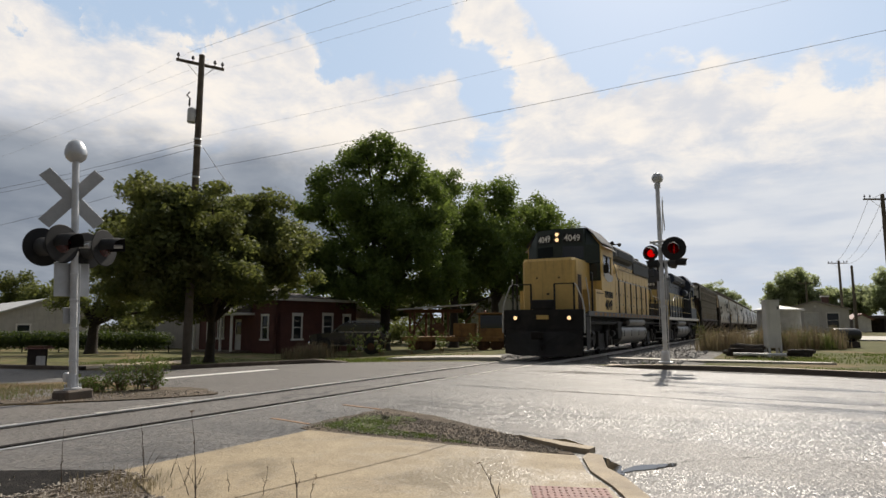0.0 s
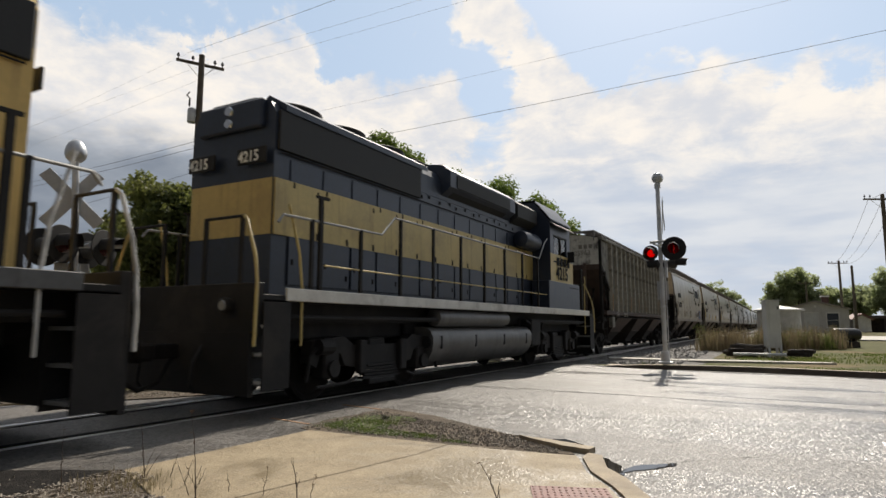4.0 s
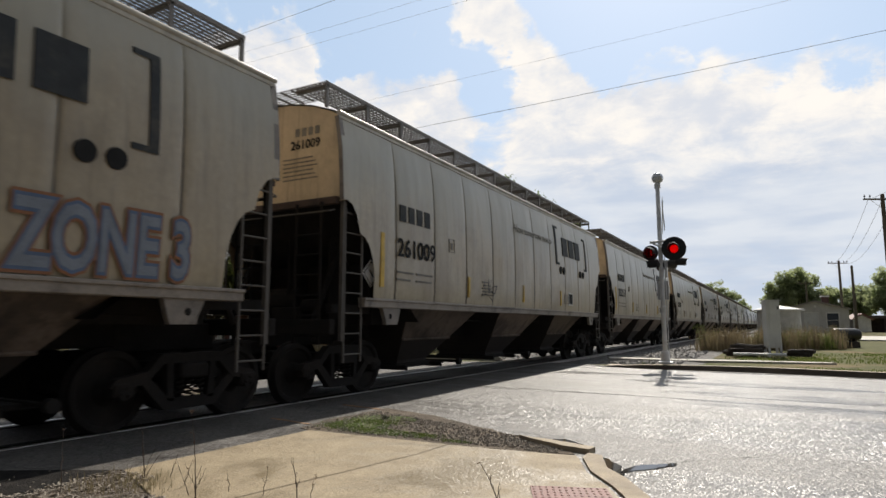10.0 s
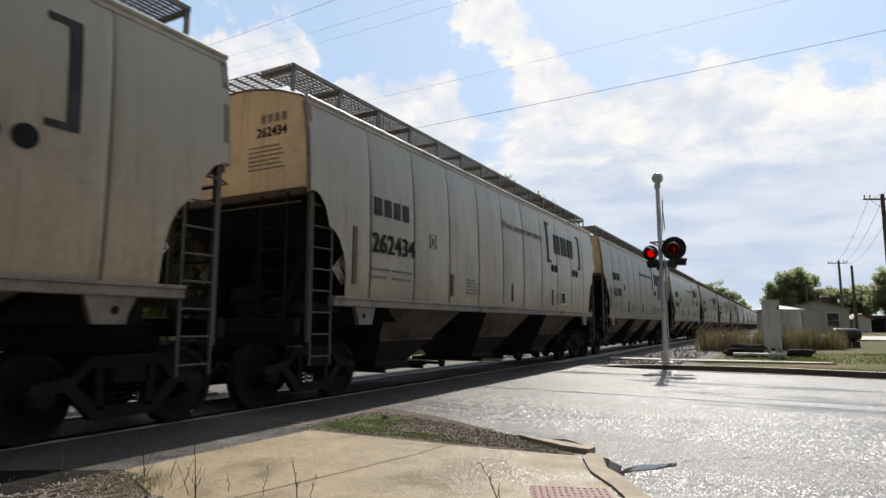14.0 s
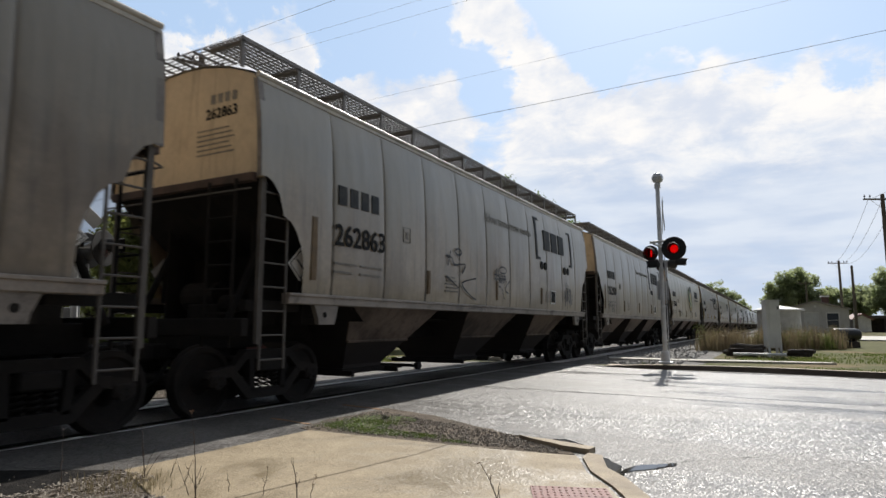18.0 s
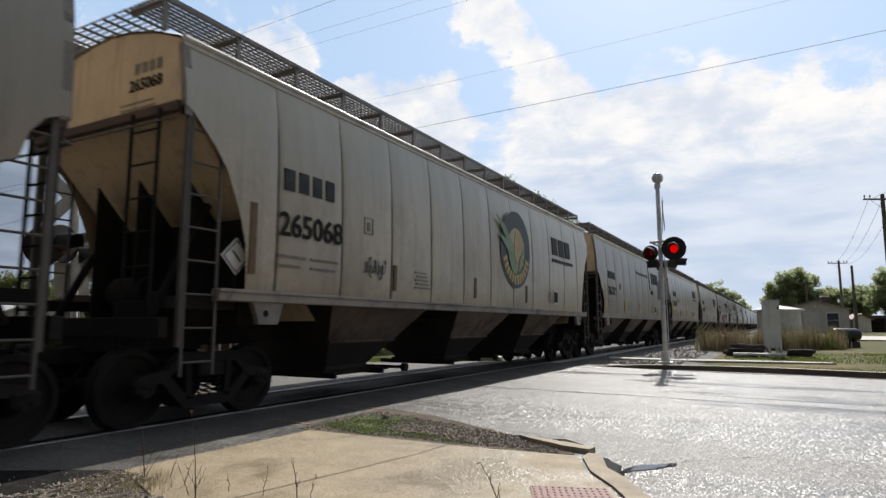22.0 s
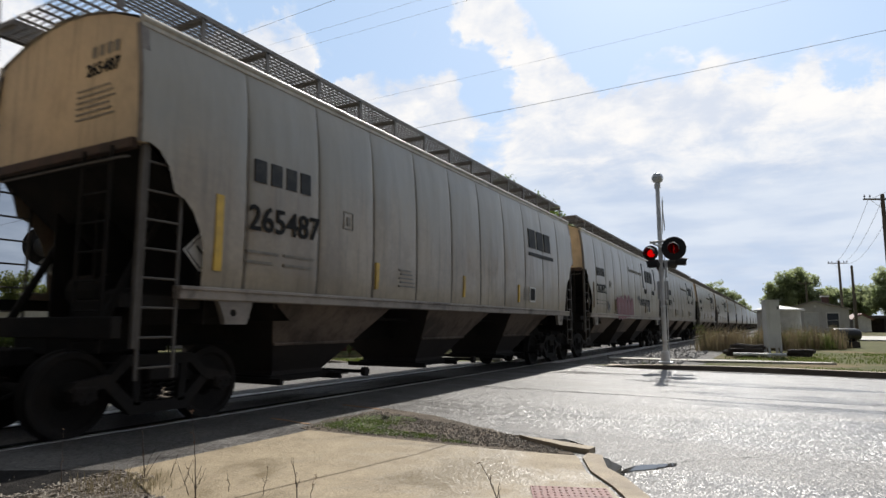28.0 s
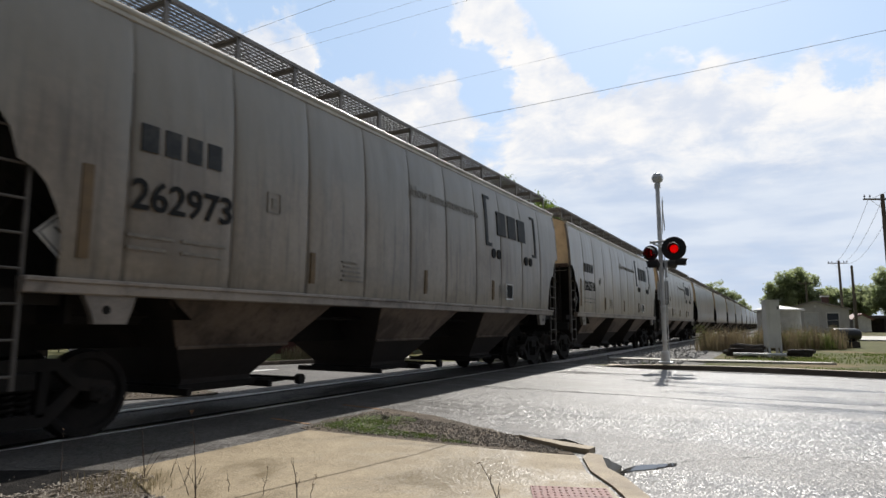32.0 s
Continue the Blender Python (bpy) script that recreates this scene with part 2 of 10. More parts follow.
def glow(name, col, strength, base=(0.02, 0.02, 0.02)):
    m = bpy.data.materials.new(name)
    m.use_nodes = True
    p = m.node_tree.nodes["Principled BSDF"]
    p.inputs["Base Color"].default_value = (*base, 1)
    p.inputs["Emission Color"].default_value = (*col, 1)
    p.inputs["Emission Strength"].default_value = strength
    p.inputs["Roughness"].default_value = 0.3
    return m


def glass(name, tint=(0.02, 0.025, 0.03)):
    """Dark window glass seen against an unlit inside."""
    m = bpy.data.materials.new(name)
    m.use_nodes = True
    p = m.node_tree.nodes["Principled BSDF"]
    p.inputs["Base Color"].default_value = (*tint, 1)
    p.inputs["Roughness"].default_value = 0.04
    p.inputs["Specular IOR Level"].default_value = 0.6
    return m


def stained_concrete():
    """Tan pavement concrete after rain: damp stains, pale worn ground, exposed sand grains that glint."""
    m = bpy.data.materials.new("stained_concrete")
    m.use_nodes = True
    t = Tree(m.node_tree)
    tc = t.n("ShaderNodeTexCoord").outputs["Object"]
    grain = t.n("ShaderNodeTexVoronoi", {"Vector": tc, "Scale": 140.0})
    r, g, b = t.n("ShaderNodeSeparateColor", {0: grain.outputs["Color"]}).outputs
    big = t.noise(tc, 0.75, 5.0, 0.6, 0.4)
    mid = t.noise(tc, 3.2, 6.0, 0.65, 0.2)
    col = t.mix(t.ramp(mid, 0.3, 0.72), (0.245, 0.19, 0.116, 1), (0.345, 0.275, 0.175, 1))
    damp = t.ramp(t.math("ADD", big, t.math("MULTIPLY", t.math("SUBTRACT", mid, 0.5), 0.25)), 0.44, 0.60)
    col = t.mix(t.math("MULTIPLY", damp, 0.7), col, (0.165, 0.126, 0.07, 1))
    spot = t.ramp(t.noise(tc, 9.0, 3.0, 0.7), 0.66, 0.74)
    col = t.mix(t.math("MULTIPLY", spot, 0.5), col, (0.12, 0.098, 0.062, 1))
    v = t.math("ADD", 0.72, t.math("MULTIPLY", b, 0.56))
    col = t.n("ShaderNodeVectorMath", {0: col, 1: t.n("ShaderNodeCombineXYZ", {0: v, 1: v, 2: v}).outputs[0]}, operation="MULTIPLY").outputs[0]
    amp = 0.55
    tilt = t.n("ShaderNodeVectorMath", {0: t.n("ShaderNodeCombineXYZ", {0: t.math("MULTIPLY", t.math("SUBTRACT", r, 0.5), amp), 1: t.math("MULTIPLY", t.math("SUBTRACT", g, 0.5), amp), 2: 1.0}).outputs[0]}, operation="NORMALIZE").outputs[0]
    rough = t.math("SUBTRACT", 0.72, t.math("MULTIPLY", damp, 0.34))
    p = t.n("ShaderNodeBsdfPrincipled", {"Base Color": col, "Roughness": rough, "Specular IOR Level": 0.45, "Normal": tilt})
    out = t.n("ShaderNodeOutputMaterial")
    t.link(p.outputs[0], out.inputs[0])
    return m


ASPHALT = wet_asphalt()
GRASS = surface("grass_ground", (0.095, 0.095, 0.036), 0.95, vary=0.45, scale=1.0, tint=(0.19, 0.135, 0.07), tint_amount=0.85, tint_scale=0.35, bump=0.8, bump_scale=40, spec=0.2)
VERGE = surface("dry_verge", (0.155, 0.108, 0.058), 0.95, vary=0.45, scale=1.6, tint=(0.085, 0.088, 0.035), tint_amount=0.7, tint_scale=0.6, bump=0.9, bump_scale=45, spec=0.2)
GRAVEL = surface("grey_gravel", (0.185, 0.178, 0.168), 0.95, vary=0.75, scale=7.0, tint=(0.11, 0.095, 0.08), tint_amount=0.6, tint_scale=0.7, bump=1.0, bump_scale=26, spec=0.3)
DIRT = surface("dirt", (0.13, 0.105, 0.08), 0.95, vary=0.4, scale=2.0, tint=(0.07, 0.06, 0.045), tint_amount=0.7, bump=1.0, bump_scale=50, spec=0.2)
CONCRETE = stained_concrete()
KERB = surface("kerb_concrete", (0.34, 0.27, 0.18), 0.7, vary=0.25, scale=3, tint=(0.16, 0.12, 0.08), tint_amount=0.6, bump=0.5, bump_scale=80)
WALKWAY = surface("walkway_concrete", (0.46, 0.43, 0.38), 0.75, vary=0.22, scale=1.2, tint=(0.32, 0.28, 0.23), tint_amount=0.5, bump=0.3, bump_scale=70)
TAR = surface("black_tar", (0.016, 0.0145, 0.0135), 0.9, vary=0.5, scale=9, tint=(0.045, 0.04, 0.036), tint_amount=0.5, tint_scale=7, bump=1.0, bump_scale=45, spec=0.12)
SCRAPE = surface("scraped_concrete", (0.48, 0.455, 0.42), 0.6, vary=0.3, scale=5, tint=(0.20, 0.19, 0.175), tint_amount=0.9, tint_scale=6)
KERB_DARK = surface("dark_kerb_concrete", (0.11, 0.085, 0.065), 0.8, vary=0.3, scale=3, tint=(0.22, 0.17, 0.12), tint_amount=0.5, bump=0.5)
BALLAST = surface("ballast_stone", (0.20, 0.19, 0.18), 0.9, vary=0.4, scale=6, random_amount=0.6, bump=0.4)
PEBBLE = leaf_material("pebble_and_chips", (0.09, 0.07, 0.055), (0.46, 0.41, 0.34), (0.15, 0.115, 0.09), (0.2, 0.18, 0.15), 0.02)
RAIL = surface("rail_steel", (0.66, 0.64, 0.61), 0.36, 0.9, vary=0.15, scale=5)
RUST = surface("rusty_steel", (0.13, 0.065, 0.035), 0.85, 0.2, vary=0.4, scale=4, bump=0.3, tint=(0.05, 0.03, 0.02), tint_amount=0.6)
MOSS = surface("moss", (0.09, 0.125, 0.03), 0.95, vary=0.55, scale=7, tint=(0.14, 0.115, 0.07), tint_amount=0.8, tint_scale=4, bump=1.0, bump_scale=90, spec=0.2)
ORANGE = surface("orange_marking_paint", (0.30, 0.165, 0.08), 0.8, vary=0.35, scale=9, tint=(0.12, 0.112, 0.105), tint_amount=1.0, tint_scale=16)
WHITE_LINE = surface("white_road_paint", (0.75, 0.74, 0.70), 0.6, vary=0.15, scale=5, tint=(0.25, 0.24, 0.22), tint_amount=0.7, tint_scale=7)
TACTILE = surface("tactile_brick_red", (0.205, 0.088, 0.072), 0.6, vary=0.25, scale=5, tint=(0.14, 0.07, 0.05), tint_amount=0.5, bump=0.3)
GALV = surface("galvanised_steel", (0.60, 0.61, 0.62), 0.45, 0.3, vary=0.2, scale=4, tint=(0.36, 0.36, 0.36), tint_amount=0.4)
ALU = surface("cast_aluminium", (0.55, 0.56, 0.57), 0.35, 0.6, vary=0.15, scale=4)
HOUSING = surface("flasher_housing", (0.055, 0.055, 0.055), 0.6, 0.2, vary=0.25, scale=4)
SHINGLE_PALE = surface("pale_grey_shingles", (0.30, 0.27, 0.245), 0.9, vary=0.2, scale=3, bump=0.4)
BLACK = surface("black_paint", (0.012, 0.012, 0.013), 0.8, vary=0.35, scale=6, tint=(0.05, 0.045, 0.04), tint_amount=0.4)
SIGN_BACK = surface("bare_sign_back", (0.42, 0.43, 0.44), 0.5, 0.3, vary=0.12, scale=3, tint=(0.28, 0.28, 0.28), tint_amount=0.4)
SIGN_WHITE = surface("sign_white", (0.72, 0.72, 0.70), 0.5, vary=0.1, scale=3)
LENS_DARK = surface("red_lens", (0.05, 0.004, 0.004), 0.25, vary=0.2, scale=12)
LENS_LIT = glow("flash_disc_glow", (1.0, 0.10, 0.09), 1.5, (0.3, 0.02, 0.02))
WOOD_POLE = surface("weathered_pole_wood", (0.115, 0.095, 0.075), 0.9, vary=0.35, scale=3, streak=0.5, bump=0.5, bump_scale=30)
BARK = surface("bark", (0.034, 0.027, 0.021), 0.95, vary=0.4, scale=5, bump=0.9, bump_scale=25)
WIRE = surface("wire", (0.16, 0.16, 0.165), 0.6, vary=0.1)
WIRE_PALE = surface("bare_aluminium_wire", (0.62, 0.63, 0.65), 0.5, 0.3, vary=0.1)
BRICK = surface("red_brick", (0.105, 0.040, 0.033), 0.85, vary=0.25, scale=2.5, tint=(0.065, 0.028, 0.025), tint_amount=0.5, random_amount=0.4, bump=0.3)
MORTAR = surface("dark_mortar", (0.085, 0.05, 0.043), 0.9, vary=0.25, scale=3)
TRIM = surface("white_trim", (0.66, 0.65, 0.62), 0.6, vary=0.12, scale=3, streak=0.15)
SHINGLE = surface("dark_shingles", (0.075, 0.065, 0.06), 0.9, vary=0.3, scale=3, tint=(0.12, 0.09, 0.075), tint_amount=0.5, bump=0.4)
SHINGLE_RED = surface("brown_shingles", (0.20, 0.135, 0.11), 0.9, vary=0.25, scale=3, bump=0.4)
SIDING = surface("pale_siding", (0.42, 0.40, 0.37), 0.7, vary=0.12, scale=2, streak=0.2)
SIDING_GREY = surface("grey_siding", (0.50, 0.485, 0.46), 0.75, vary=0.12, scale=2, streak=0.15)
METAL_SHED = surface("pale_sheet_metal", (0.48, 0.48, 0.47), 0.5, 0.3, vary=0.15, scale=2)
CABINET = surface("cabinet_grey_paint", (0.58, 0.585, 0.57), 0.5, vary=0.1, scale=2, streak=0.2, streak_col=(0.2, 0.19, 0.17), tint=(0.45, 0.44, 0.41), tint_amount=0.4)
PANE = glass("window_glass")


def clear_glass(name):
    """A clear pane: mostly see-through, with a glossy skin."""
    m = bpy.data.materials.new(name)
    m.use_nodes = True
    t = Tree(m.node_tree)
    a = t.n("ShaderNodeBsdfTransparent", {"Color": (0.72, 0.78, 0.76, 1)})
    b = t.n("ShaderNodeBsdfGlossy", {"Color": (0.8, 0.8, 0.8, 1), "Roughness": 0.03})
    mx = t.n("ShaderNodeMixShader", {0: t.n("ShaderNodeFresnel", {"IOR": 1.5}).outputs[0], 1: a.outputs[0], 2: b.outputs[0]})
    out = t.n("ShaderNodeOutputMaterial")
    t.link(mx.outputs[0], out.inputs[0])
    return m


def red_glass(name):
    """A red roundel: clear to the lamp behind it, glossy outside."""
    m = bpy.data.materials.new(name)
    m.use_nodes = True
    t = Tree(m.node_tree)
    a = t.n("ShaderNodeBsdfTransparent", {"Color": (0.80, 0.10, 0.10, 1)})
    b = t.n("ShaderNodeBsdfPrincipled", {"Base Color": (0.05, 0.004, 0.004, 1), "Roughness": 0.2})
    mx = t.n("ShaderNodeMixShader", {0: 0.25, 1: a.outputs[0], 2: b.outputs[0]})
    out = t.n("ShaderNodeOutputMaterial")
    t.link(mx.outputs[0], out.inputs[0])
    return m


RED_GLASS = red_glass("red_roundel_glass")
PANE_SKY = clear_glass("cab_glass")
LAMP_GLASS = glass("unlit_lamp_glass", (0.30, 0.30, 0.28))
TIE = surface("creosoted_timber", (0.035, 0.028, 0.024), 0.9, vary=0.5, scale=4, bump=0.6, tint=(0.10, 0.08, 0.07), tint_amount=0.5)
PLASTIC_BLACK = surface("black_plastic", (0.015, 0.015, 0.016), 0.4, vary=0.3)
CAR_PAINT = surface("dark_car_paint", (0.012, 0.013, 0.016), 0.18, 0.2, vary=0.1, coat=0.6)
RUBBER = surface("rubber", (0.02, 0.02, 0.02), 0.85, vary=0.3)
CHROME = surface("chrome", (0.55, 0.55, 0.55), 0.15, 1.0, vary=0.1)
MOW_YELLOW = surface("faded_yellow_paint", (0.25, 0.135, 0.045), 0.75, vary=0.3, scale=3, tint=(0.10, 0.05, 0.03), tint_amount=0.8, streak=0.4, streak_col=(0.08, 0.04, 0.02))
STEM = surface("dry_stem", (0.17, 0.10, 0.06), 0.9, vary=0.4, scale=12)
STEM_GREY = surface("dead_stem", (0.10, 0.075, 0.06), 0.9, vary=0.4, scale=12)

# train paints
# wagon sides: the film greys the upper part for weathering and for sky light
TAN = surface("weathered_tan_paint", (0.272, 0.217, 0.150), 0.36, vary=0.2, scale=0.8, tint=(0.165, 0.126, 0.086), tint_amount=0.7, tint_scale=0.5, streak=0.4, streak_col=(0.075, 0.062, 0.047), random_amount=0.35, film=((0.242, 0.228, 0.188), 2.5, 3.9), dent=0.05, coat=0.15, spec=0.55)
TAN_SOOT = surface("sooty_tan_paint", (0.235, 0.192, 0.142), 0.40, vary=0.22, scale=0.8, tint=(0.135, 0.107, 0.08), tint_amount=0.7, tint_scale=0.6, streak=0.5, streak_col=(0.05, 0.042, 0.034), random_amount=0.2, film=((0.232, 0.215, 0.178), 2.4, 3.8), dent=0.05, coat=0.1, spec=0.5)
TAN_FRESH = surface("cleaner_tan_paint", (0.385, 0.315, 0.212), 0.36, vary=0.16, scale=0.8, tint=(0.25, 0.195, 0.128), tint_amount=0.6, tint_scale=0.5, streak=0.3, streak_col=(0.11, 0.09, 0.066), random_amount=0.2, film=((0.335, 0.315, 0.245), 2.7, 4.0), dent=0.05, coat=0.15, spec=0.55)
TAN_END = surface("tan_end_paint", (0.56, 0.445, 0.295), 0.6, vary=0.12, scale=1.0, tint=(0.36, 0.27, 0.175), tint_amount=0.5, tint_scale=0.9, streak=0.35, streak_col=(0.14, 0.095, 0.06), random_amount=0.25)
LADDER = surface("worn_ladder_steel", (0.088, 0.077, 0.066), 0.7, vary=0.3, scale=4, tint=(0.05, 0.04, 0.03), tint_amount=0.6)
SEAM = surface("seam_stain", (0.115, 0.095, 0.07), 0.7, vary=0.3, scale=3)
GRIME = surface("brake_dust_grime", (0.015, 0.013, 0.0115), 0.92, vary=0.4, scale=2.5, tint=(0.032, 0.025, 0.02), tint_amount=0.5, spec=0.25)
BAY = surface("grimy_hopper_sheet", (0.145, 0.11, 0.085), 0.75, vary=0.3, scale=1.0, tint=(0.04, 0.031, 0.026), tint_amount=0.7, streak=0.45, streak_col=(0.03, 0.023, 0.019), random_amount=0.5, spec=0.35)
# slopes and chutes: grime plus the shade under the wagon, painted near-black
BAY_SHADED = surface("dark_hopper_sheet", (0.03, 0.024, 0.021), 0.85, vary=0.3, scale=1.2, spec=0.3)
SILL = surface("worn_sill_paint", (0.25, 0.215, 0.18), 0.55, vary=0.25, scale=2, tint=(0.075, 0.055, 0.045), tint_amount=0.75, tint_scale=1.5)
RIB_GREY = surface("weathered_grey_paint", (0.155, 0.145, 0.118), 0.7, vary=0.5, scale=1.4, tint=(0.03, 0.026, 0.022), tint_amount=0.75, tint_scale=3.2, streak=0.8, streak_col=(0.03, 0.026, 0.022))
RIB_PALE = surface("pale_rib_paint", (0.30, 0.275, 0.225), 0.65, vary=0.3, scale=2, tint=(0.07, 0.055, 0.042), tint_amount=0.75, tint_scale=2.5, streak=0.4)
RIB_BROWN = surface("rust_brown_sheet", (0.068, 0.043, 0.033), 0.8, vary=0.35, scale=1.5, tint=(0.03, 0.023, 0.02), tint_amount=0.7, streak=0.4)
RIB_WHITE = surface("stained_white_paint", (0.50, 0.48, 0.42), 0.7, vary=0.2, scale=1.5, tint=(0.06, 0.05, 0.045), tint_amount=0.9, tint_scale=1.6, streak=0.5)
EAVE = surface("worn_eave_paint", (0.46, 0.43, 0.37), 0.4, vary=0.25, scale=2, tint=(0.20, 0.17, 0.135), tint_amount=0.5, tint_scale=1.2)
PAD = surface("worn_pad_paint", (0.19, 0.165, 0.14), 0.6, vary=0.3, scale=3, tint=(0.055, 0.042, 0.035), tint_amount=0.8, tint_scale=2.5)
GRATE = surface("galvanised_grating", (0.20, 0.185, 0.17), 0.6, 0.5, vary=0.25, scale=5)
YELLOW = surface("loco_yellow", (0.62, 0.42, 0.135), 0.5, vary=0.12, scale=0.9, tint=(0.42, 0.26, 0.09), tint_amount=0.6, tint_scale=0.7, streak=0.45, streak_col=(0.20, 0.11, 0.045), dent=0.012)
LOCO_GREY = surface("loco_grey", (0.105, 0.108, 0.11), 0.68, vary=0.25, scale=1.2, tint=(0.055, 0.05, 0.045), tint_amount=0.6, streak=0.35)
EMBLEM_GREY = surface("faded_emblem_grey", (0.42, 0.41, 0.38), 0.55, vary=0.2, scale=3, tint=(0.25, 0.23, 0.19), tint_amount=0.5)
AWNING = surface("weathered_awning", (0.36, 0.34, 0.30), 0.7, vary=0.25, scale=3, tint=(0.16, 0.14, 0.11), tint_amount=0.5)
DARK_GREEN = surface("dark_cab_green", (0.012, 0.022, 0.017), 0.4, vary=0.3, scale=2)
NAVY = surface("loco_navy", (0.022, 0.032, 0.055), 0.42, vary=0.25, scale=1.2, tint=(0.06, 0.065, 0.075), tint_amount=0.4, streak=0.2)
CREAM = surface("loco_cream_yellow", (0.52, 0.40, 0.15), 0.5, vary=0.12, scale=1.0, tint=(0.28, 0.20, 0.09), tint_amount=0.4, streak=0.3, streak_col=(0.14, 0.09, 0.04))
SILL_WHITE = surface("sill_white", (0.62, 0.60, 0.54), 0.5, vary=0.15, scale=2, tint=(0.2, 0.17, 0.13), tint_amount=0.5)
LOCO_BLACK = surface("loco_underframe_black", (0.014, 0.013, 0.0125), 0.75, vary=0.4, scale=2.5, tint=(0.042, 0.036, 0.031), tint_amount=0.5, spec=0.35)
TANK_GREY = surface("fuel_tank_grime", (0.11, 0.107, 0.10), 0.42, vary=0.3, scale=1.5, tint=(0.05, 0.046, 0.043), tint_amount=0.6, streak=0.4)
SCREEN_DARK = surface("radiator_screen", (0.02, 0.02, 0.02), 0.7, vary=0.3, scale=30)
GRAB_WHITE = surface("worn_white_grab_paint", (0.55, 0.545, 0.52), 0.5, vary=0.25, scale=6, tint=(0.25, 0.23, 0.20), tint_amount=0.5)
RAIL_GREY = surface("handrail_grey", (0.30, 0.30, 0.29), 0.5, 0.2, vary=0.2)
NUM_WHITE = surface("number_white", (0.80, 0.80, 0.76), 0.5, vary=0.08)
LETTER = surface("letter_black", (0.016, 0.016, 0.016), 0.8, vary=0.3, scale=6, spec=0.2)
LETTER_BLUE = surface("letter_slate", (0.03, 0.033, 0.035), 0.7, vary=0.3, scale=5, tint=(0.09, 0.08, 0.065), tint_amount=0.5, tint_scale=3, spec=0.3)
STENCIL = surface("stencil_grey", (0.19, 0.17, 0.14), 0.7, vary=0.3, scale=8)
REFLECTOR = surface("yellow_reflector", (0.60, 0.38, 0.05), 0.5, vary=0.2, scale=5, tint=(0.2, 0.14, 0.06), tint_amount=0.6)
REFLECTOR_OLD = surface("soiled_reflector", (0.13, 0.085, 0.04), 0.7, vary=0.3, scale=5)
GRAF_RED = surface("maroon_spray_paint", (0.145, 0.022, 0.03), 0.55, vary=0.2, scale=3)
GRAF_BLACK = surface("black_spray_paint", (0.03, 0.028, 0.03), 0.6, vary=0.2)
GRAF_BLUE = surface("grey_blue_spray_paint", (0.075, 0.115, 0.20), 0.6, vary=0.25)
GRAF_LILAC = surface("pale_outline_paint", (0.24, 0.15, 0.175), 0.6, vary=0.2)
GRAF_PALE = surface("pale_blue_spray_paint", (0.17, 0.195, 0.235), 0.6, vary=0.25)
GRAF_ORANGE = surface("orange_spray_paint", (0.24, 0.10, 0.04), 0.6, vary=0.2)
LOGO_GREEN = surface("emblem_dark_green", (0.03, 0.045, 0.04), 0.55, vary=0.2)
LOGO_LEAF = surface("emblem_leaf_green", (0.20, 0.29, 0.17), 0.55, vary=0.2)
LOGO_CORN = surface("emblem_corn_yellow", (0.47, 0.35, 0.14), 0.55, vary=0.2)
HEADLIGHT = glow("lit_headlight", (1.0, 0.66, 0.34), 1.25, (0.35, 0.30, 0.22))
LEAF_MAPLE = leaf_material("maple_leaves", (0.06, 0.088, 0.03), (0.118, 0.14, 0.046), (0.135, 0.122, 0.045), (0.30, 0.32, 0.08), 0.48)
LEAF_BIG = leaf_material("broad_leaves", (0.058, 0.105, 0.026), (0.118, 0.17, 0.045), (0.09, 0.135, 0.034), (0.28, 0.36, 0.07), 0.48)
# distant leaves: aerial haze is painted in as a paler base colour
LEAF_HAZED = leaf_material("hazed_far_leaves", (0.24, 0.275, 0.165), (0.36, 0.39, 0.24), (0.29, 0.32, 0.19), (0.46, 0.52, 0.25), 0.72)
LEAF_HEDGE = leaf_material("hedge_leaves", (0.018, 0.030, 0.011), (0.035, 0.050, 0.017), (0.03, 0.04, 0.015))
LEAF_WEED = leaf_material("weed_leaves", (0.075, 0.105, 0.035), (0.13, 0.15, 0.06), (0.12, 0.11, 0.05))
LEAF_DRY = leaf_material("dry_grass_blades", (0.17, 0.135, 0.085), (0.27, 0.215, 0.14), (0.14, 0.135, 0.07), (0.27, 0.22, 0.12))
LEAF_GRASS = leaf_material("grass_blades", (0.075, 0.105, 0.028), (0.14, 0.16, 0.05), (0.17, 0.14, 0.07))


def water_film(name):
    m = bpy.data.materials.new(name)
    m.use_nodes = True
    b = m.node_tree.nodes["Principled BSDF"]
    b.inputs["Base Color"].default_value = (0.035, 0.032, 0.028, 1)
    b.inputs["Roughness"].default_value = 0.03
    b.inputs["Specular IOR Level"].default_value = 0.9
    return m


PUDDLE = water_film("puddle_water")


